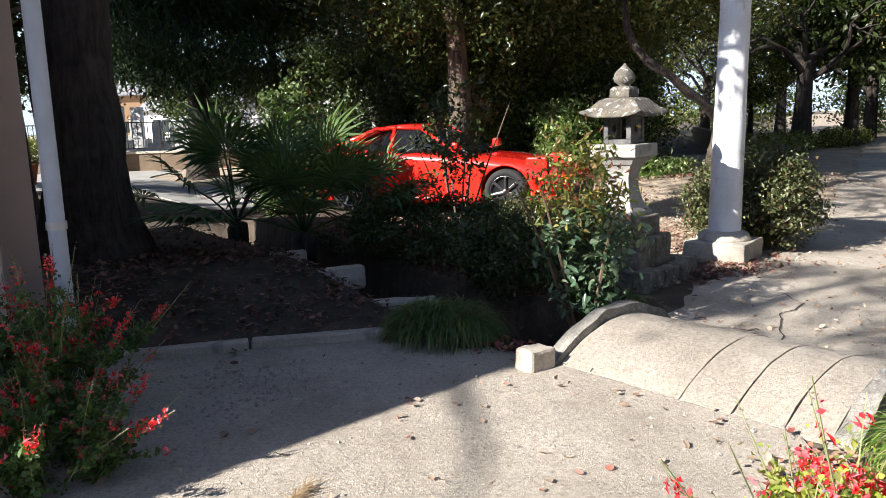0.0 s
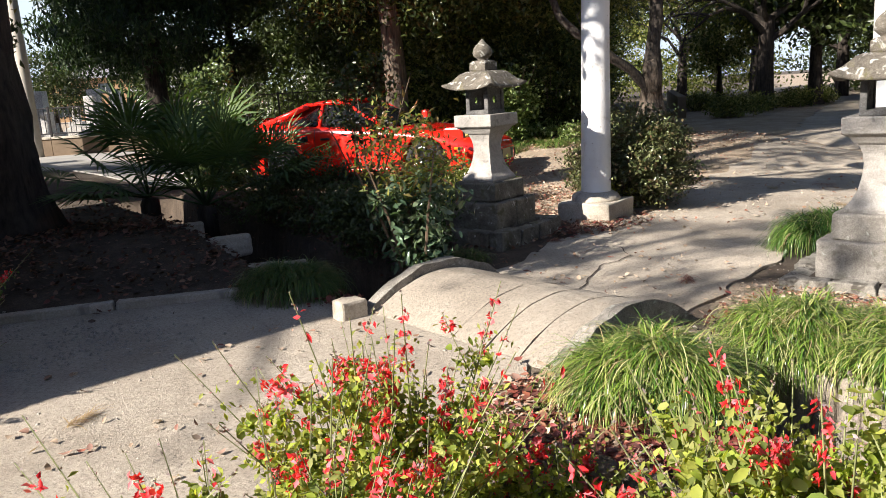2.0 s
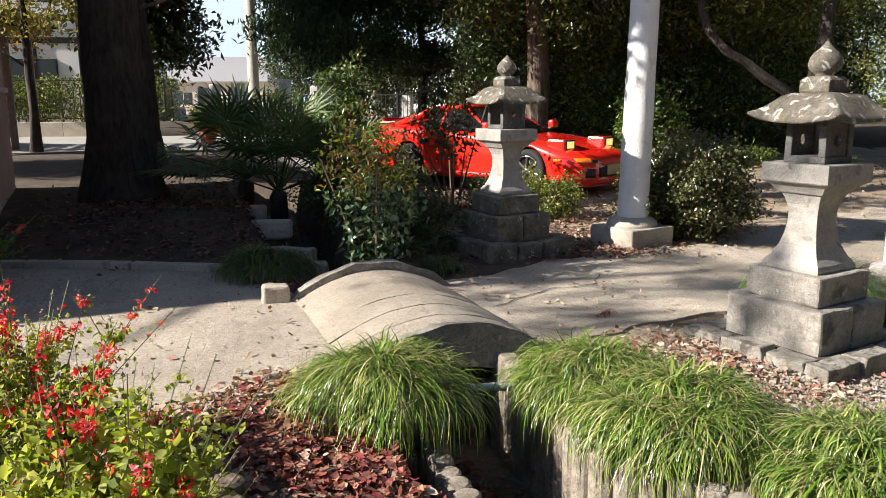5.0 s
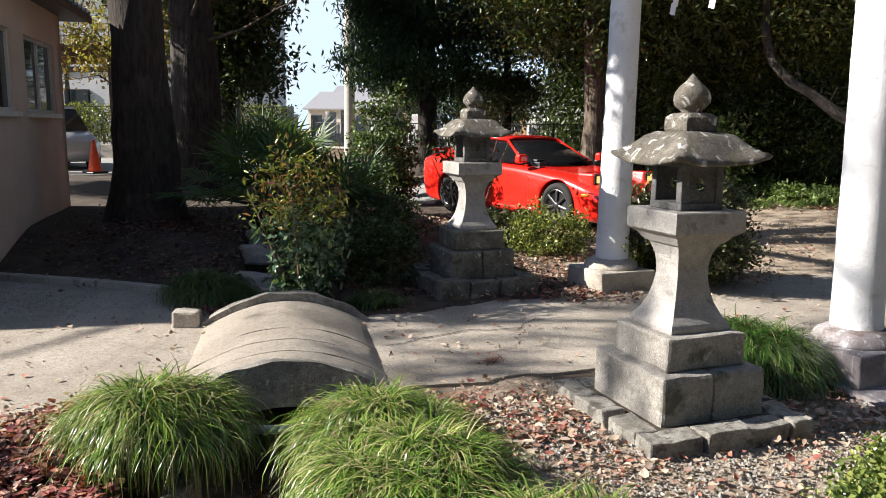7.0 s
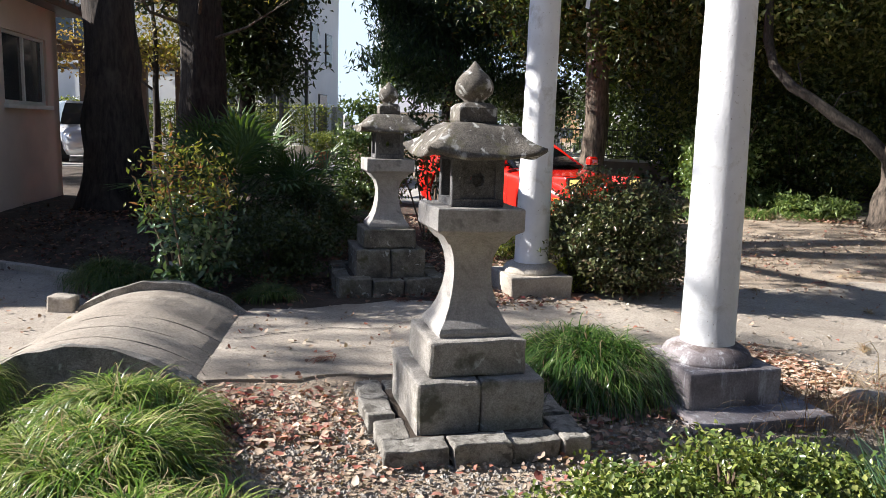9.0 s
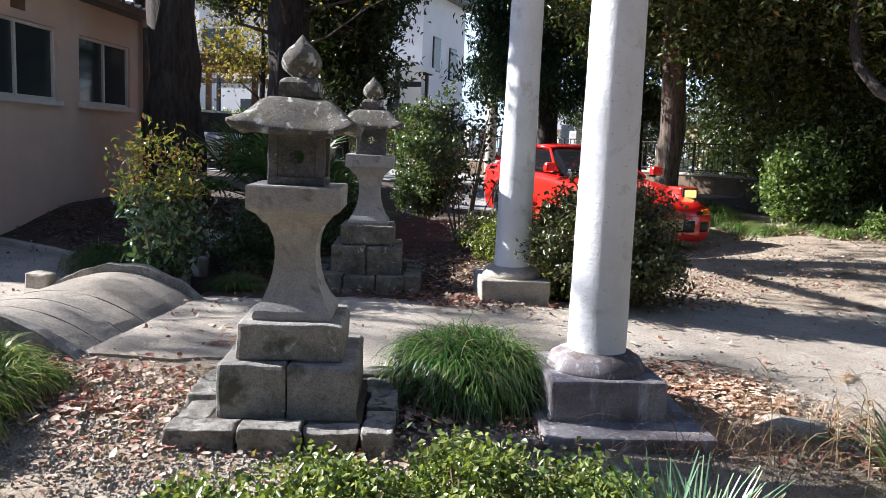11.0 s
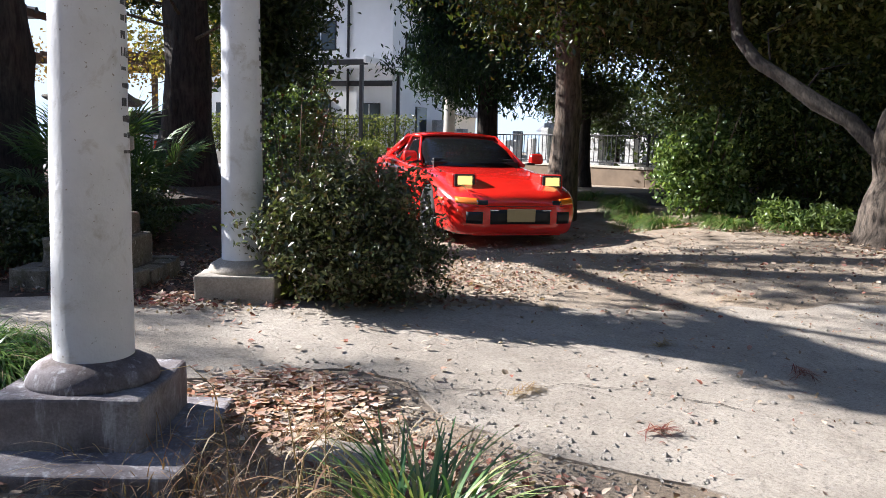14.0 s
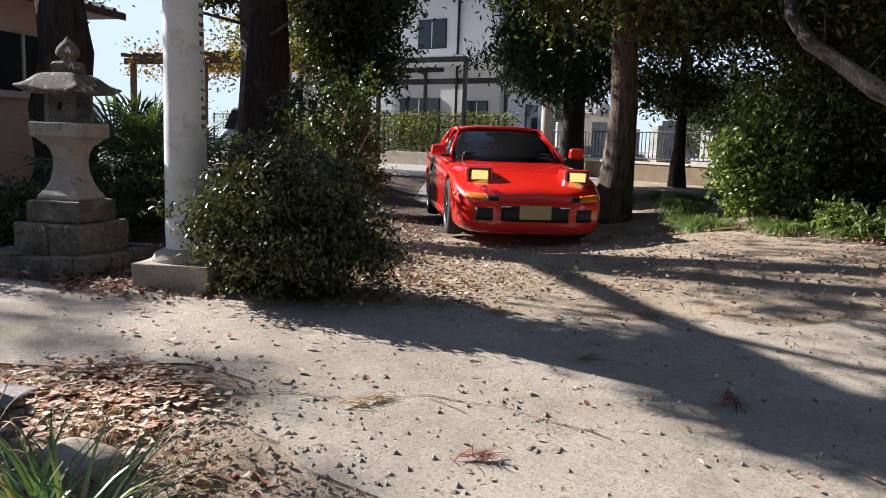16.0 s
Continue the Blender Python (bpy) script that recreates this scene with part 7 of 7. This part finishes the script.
for x, y in ((-9.9, 11.2), (-10.6, 9.6), (-8.2, 12.5)):
    cone(x, y)


def hatchback(m):
    c = empty("parked_car", m, "pale silver hatchback parked beyond the trees", "car")
    bm = bmesh.new()
    rings = []
    for x, w, z0, z1 in ((1.9, 0.6, 0.3, 0.62), (1.8, 0.75, 0.22, 0.76), (1.1, 0.82, 0.2, 0.92), (0, 0.83, 0.2, 0.96), (-1.3, 0.82, 0.2, 0.98), (-1.85, 0.76, 0.25, 0.95), (-1.92, 0.66, 0.35, 0.85)):
        rings.append([bm.verts.new((x, y, z)) for y, z in ((-w * .9, z0), (-w, z0 + .15), (-w, z1 - .12), (-w * .88, z1), (w * .88, z1), (w, z1 - .12), (w, z0 + .15), (w * .9, z0))])
    for a, b in zip(rings, rings[1:]):
        for k in range(8):
            bm.faces.new((a[k], a[(k + 1) % 8], b[(k + 1) % 8], b[k]))
    bm.faces.new(rings[0])
    bm.faces.new(list(reversed(rings[-1])))
    bmesh.ops.recalc_face_normals(bm, faces=bm.faces)
    part("body", bm, M_SILVERCAR, c, smooth=True)
    bm = square_loft([(0.74, 0.93), (0.66, 1.2), (0.55, 1.46)], n=3)
    for v in bm.verts:
        v.co.x = v.co.x * 1.75 - 0.35
    part("glasshouse", bm, M_WINGLASS, c)
    bm = square_loft([(0.56, 1.44), (0.52, 1.5)], n=3)
    for v in bm.verts:
        v.co.x = v.co.x * 1.8 - 0.35
    part("roof", bm, M_SILVERCAR, c)
    for x in (1.2, -1.25):
        for s in (-1, 1):
            bm = lathe([(0.29, -0.1), (0.3, 0), (0.29, 0.1), (0.18, 0.11)], 24)
            bmesh.ops.transform(bm, matrix=pose(x, s * 0.74, 0.3, -90 * s), verts=bm.verts)
            part("wheel", bm, M_RUBBER, c)
    for s in (-1, 1):
        part("headlamp", box_bm(0.1, 0.3, 0.6, 0.74, 0.03, 1.78, s * 0.55), M_LAMPGLASS, c)


M_SILVERCAR = plain_mat("silver_car_paint", (0.62, 0.63, 0.64), 0.3, 0.3, var=0.03, coat=0.8)
M_LAMPGLASS = plain_mat("lamp_glass", (0.75, 0.76, 0.78), 0.15, 0.2, var=0.05)
hatchback(pose(-13.2, 12.3, 0.32, 0, 0, -20))
pt = empty("potted_shrub", pose(-8.3, 15.9, gz_base(-8.3, 15.9)) @ Matrix.Scale(0.8, 4), "round grey-green shrub in a brown pot by the lane", "potted plant")
part("pot", lathe([(0.2, 0), (0.3, 0.5), (0.33, 0.55), (0.29, 0.56)], 20), M_POT, pt)
rng = np.random.default_rng(222)
leaves("foliage", clumps(rng, (0, 0, 0.85), (0.55, 0.55, 0.35), 90, 40, 0.07), 0.07, 0.025, M_OLIVE, pt, rng=rng)


# ---------- trees along the far approach ----------
def bare_tree(label, x, y, h, r, seed, n_limb=7):
    rng = np.random.default_rng(seed)
    t = empty("bare_tree", pose(x, y, gz_base(x, y)), label, "tree")
    datas = [tube_data([(0, 0, -0.2), (0.05, 0, h * 0.18), (0.1, 0.05, h * 0.36)], [r * 1.4, r, r * 0.8], 12, 0.3, seed)]
    tips = []

    def grow(p, d, ln, rr, depth):
        q = p + d * ln
        m_ = p.lerp(q, 0.5) + Vector(rng.normal(size=3) * ln * 0.06)
        datas.append(tube_data([p, m_, q], [rr, rr * 0.8, rr * 0.6], 6 if depth < 3 else 4))
        if depth >= 5:
            tips.append(np.array(q))
            return
        for _ in range(2 if depth else 3):
            nd = (d + Vector(rng.normal(size=3)) * 0.45 + Vector((0, 0, 0.08))).normalized()
            grow(q, nd, ln * rng.uniform(0.62, 0.85), rr * 0.62, depth + 1)
    for k in range(n_limb):
        a = 6.283 * k / n_limb + rng.uniform(-0.3, 0.3)
        grow(Vector((0.1, 0.05, h * rng.uniform(0.22, 0.36))), Vector((math.cos(a) * 0.8, math.sin(a) * 0.8, rng.uniform(0.5, 1.2))).normalized(), h * 0.17, r * 0.45, 1)
    v, f = join(*datas)
    make("trunk", v, f, M_BARK, t)
    tp = np.repeat(np.array(tips), 4, 0) + rng.normal(size=(len(tips) * 4, 3)) * 0.2
    leaves("crown", tp, 0.09, 0.05, M_AUTUMN, t, "few brown leaves left on the twigs", rng=rng)
    return t


bare_tree("nearly bare spreading cherry tree beside the approach", 11.6, 24.4, 8, 0.26, 231)
bare_tree("nearly bare tree beyond the approach", 17.5, 31, 8, 0.22, 233)
tree("evergreen_tree", "round leafy evergreen beside the far path", 11.6, 28.3, 4.2, 0.1, [((0, 0, 2.6), (1.4, 1.4, 1.5), 150, 60, 0.22)], M_OLIVE, M_BARK, (0.13, 0.07), 235)
tree("tall_tree", "bare-limbed tree with autumn leaves across the lane", -6.6, 10.9, 9, 0.14, [((0.0, 0, 5.4), (1.8, 1.6, 1.6), 26, 10, 0.35)], M_AUTUMN, M_BARK, (0.09, 0.05), 236)
low_wall("low grey stone border wall beside the far path", (8.4, 22.5), (11.2, 33), 0.7, 0.25, M_BROWNBLOCK, None, 0.0)
for x, y in ((13.6, 21.6), (15.6, 23.2), (17.0, 25.6)):
    s = empty("stone_block", pose(x, y, gz_base(x, y), 0, 0, 20), "weathered stone block beside the approach", "stone", "stone blocks")
    part("block", box_bm(0.6, 0.5, -0.1, 0.55, 0.03, rough=0.01, seed=x), M_LANT, s)
for i, (x, y) in enumerate(((10.9, 23.4), (12.6, 24.6), (10.2, 26.0), (13.9, 25.6), (9.4, 21.2))):
    shrub("evergreen_shrub", "low clipped shrub along the far approach", x, y, [((0, 0, 0.25), (0.7, 0.6, 0.3), 70, 40, 0.09)], M_OLIVE, (0.08, 0.04), 240 + i, 5, 0.4)
# a tree behind the building whose sparse crown dapples the path
tree("evergreen_tree", "sparse-crowned tree behind the building", -9.3, -1.7, 9, 0.2, [((1.9, 0.2, 8.0), (2.0, 1.4, 1.0), 56, 34, 0.12)], M_EVER, M_BARK, (0.12, 0.06), 238)
M_AUTUMN2 = leaf_mat("yellowing_leaf", [(0.16, 0.17, 0.04), (0.26, 0.22, 0.06), (0.30, 0.20, 0.07), (0.11, 0.13, 0.035)], 0.4, 0.5)
# added tree, crown out of view, shading the foliage behind the red car
tree("evergreen_tree", "unseen broad evergreen added west of the lane to cast shade", -12.0, 10.0, 11, 0.22, [((0, 0, 9.3), (2.9, 2.9, 2.4), 260, 60, 0.4)], M_EVER, M_BARK, (0.2, 0.1), 239)
# trees beyond the fence
for i, (x, y, r, h) in enumerate(((-7.4, 25.0, 1.4, 3.2), (-1.0, 29.0, 1.8, 4.5), (-14.0, 31.0, 1.6, 3.6), (2.5, 31.0, 2.4, 6.5), (-24.0, 30.0, 2.0, 4.6), (-4.2, 40.0, 2.2, 5.0))):
    tree("evergreen_tree", "rounded dark evergreen beyond the railing", x, y, h, 0.1, [((0, 0, h * 0.62), (r, r, h * 0.36), 110, 60, 0.24)], M_EVER, M_BARK, (0.14, 0.07), 250 + i)
# bare side limbs of the second trunk with a few sunlit leaves
rng = np.random.default_rng(260)
tips = []
for k, (az, z, ln) in enumerate(((10, 2.5, 1.5), (-40, 2.9, 1.3), (40, 3.2, 1.6), (-80, 2.7, 1.1), (160, 2.6, 1.4), (200, 3.1, 1.5), (-10, 3.6, 1.7), (120, 3.4, 1.2))):
    a, d = radians(az), []
    p = Vector((math.cos(a) * 0.3, math.sin(a) * 0.3, z))
    q = p + Vector((math.cos(a) * ln, math.sin(a) * ln, ln * 0.35))
    m_ = p.lerp(q, 0.5) + Vector((rng.normal() * 0.08, rng.normal() * 0.08, -0.08))
    d.append(tube_data([p, m_, q], [0.035, 0.024, 0.008], 6))
    for _ in range(7):
        f = rng.uniform(0.35, 1.0)
        b = m_.lerp(q, f)
        e = b + Vector((rng.normal() * 0.35, rng.normal() * 0.35, rng.normal() * 0.2 + 0.05))
        d.append(tube_data([b, b.lerp(e, 0.5) + Vector((0, 0, 0.03)), e], [0.010, 0.007, 0.003], 4))
        tips += [np.array(b.lerp(e, g_)) + rng.normal(size=3) * 0.06 for g_ in (0.5, 0.7, 0.85, 0.95, 1.0, 1.05)]
    v, f = join(*d)
    make("side_limb", v, f, M_BARK2, T2)
leaves("spray", np.array(tips), 0.085, 0.045, M_AUTUMN2, T2, "thin sunlit yellow-brown leaves", rng=rng, up=0.2)
tree("autumn_tree", "small tree with yellowing olive leaves beside the lane", -9.6, 11.9, 4.6, 0.09, [((0, 0, 3.1), (1.3, 1.3, 1.0), 80, 36, 0.22)], M_AUTUMN2, M_BARK, (0.11, 0.06), 261)

# dark trees and brush that close the view past the far approach
for i, (x, y, r, h) in enumerate(((21.5, 36.0, 3.4, 7.5), (16.5, 42.0, 4.0, 8.0), (26.0, 30.0, 3.4, 8.0), (11.0, 46.0, 4.0, 7.0), (23.0, 24.5, 2.6, 6.5), (30.0, 38.0, 4.0, 8.0))):
    tree("evergreen_tree", "broad dark evergreen closing the far approach", x, y, h, 0.2, [((0, 0, 1.3), (r, r, 1.3), 90, 50, 0.4), ((0, 0, h * 0.6), (r, r, h * 0.36), 170, 60, 0.4)], M_OLIVE if i % 2 else M_EVER, M_BARK, (0.22, 0.10), 270 + i)
bare_tree("nearly bare twiggy tree past the far path", 15.0, 33.5, 8.5, 0.2, 281, 8)
bare_tree("nearly bare twiggy tree past the far path", 12.8, 36.5, 8, 0.2, 282, 8)

# unseen hall and trees added behind and beside the way to cut sky light
simple_house("unseen_hall", "unseen dark hall added behind the approach to block sky light", pose(-5.0, -15.5, -0.1, 0, 0, 0), 18.0, 6.0, 4.2, M_EAVE, 2.6, [], 0.9, M_ROOFTILE)
for i, (x, y) in enumerate(((15.5, -4.5), (17.0, 0.5), (15.8, 5.0), (18.5, 9.5), (21.0, 14.0))):
    tree("evergreen_tree", "unseen tall evergreen added beside the approach to block sky light", x, y, 12, 0.3, [((0, 0, 3.0), (2.6, 2.6, 2.4), 120, 60, 0.5), ((0, 0, 7.4), (3.2, 3.2, 4.2), 220, 60, 0.5)], M_EVER, M_BARK, (0.26, 0.12), 290 + i)
# added tree, hidden past the building, that shades the second trunk
tree("evergreen_tree", "hidden round evergreen added west of the low building for shade", -11.8, 6.6, 5.6, 0.18, [((0, 0, 4.4), (1.5, 1.5, 1.4), 160, 60, 0.3)], M_EVER, M_BARK, (0.16, 0.08), 299)

# bright hazy sky low over the far plain
vs, fs = [], []
for k in range(41):
    a = radians(20 + 170 * k / 40)
    vs += [(235 * math.cos(a), 235 * math.sin(a), -2), (235 * math.cos(a), 235 * math.sin(a), 75)]
    if k:
        o = 2 * k
        fs.append((o - 2, o, o + 1, o - 1))
tagged(make("backdrop", vs, fs, M_HAZE), "pale bright hazy sky over the horizon", "sky", kind="structure")
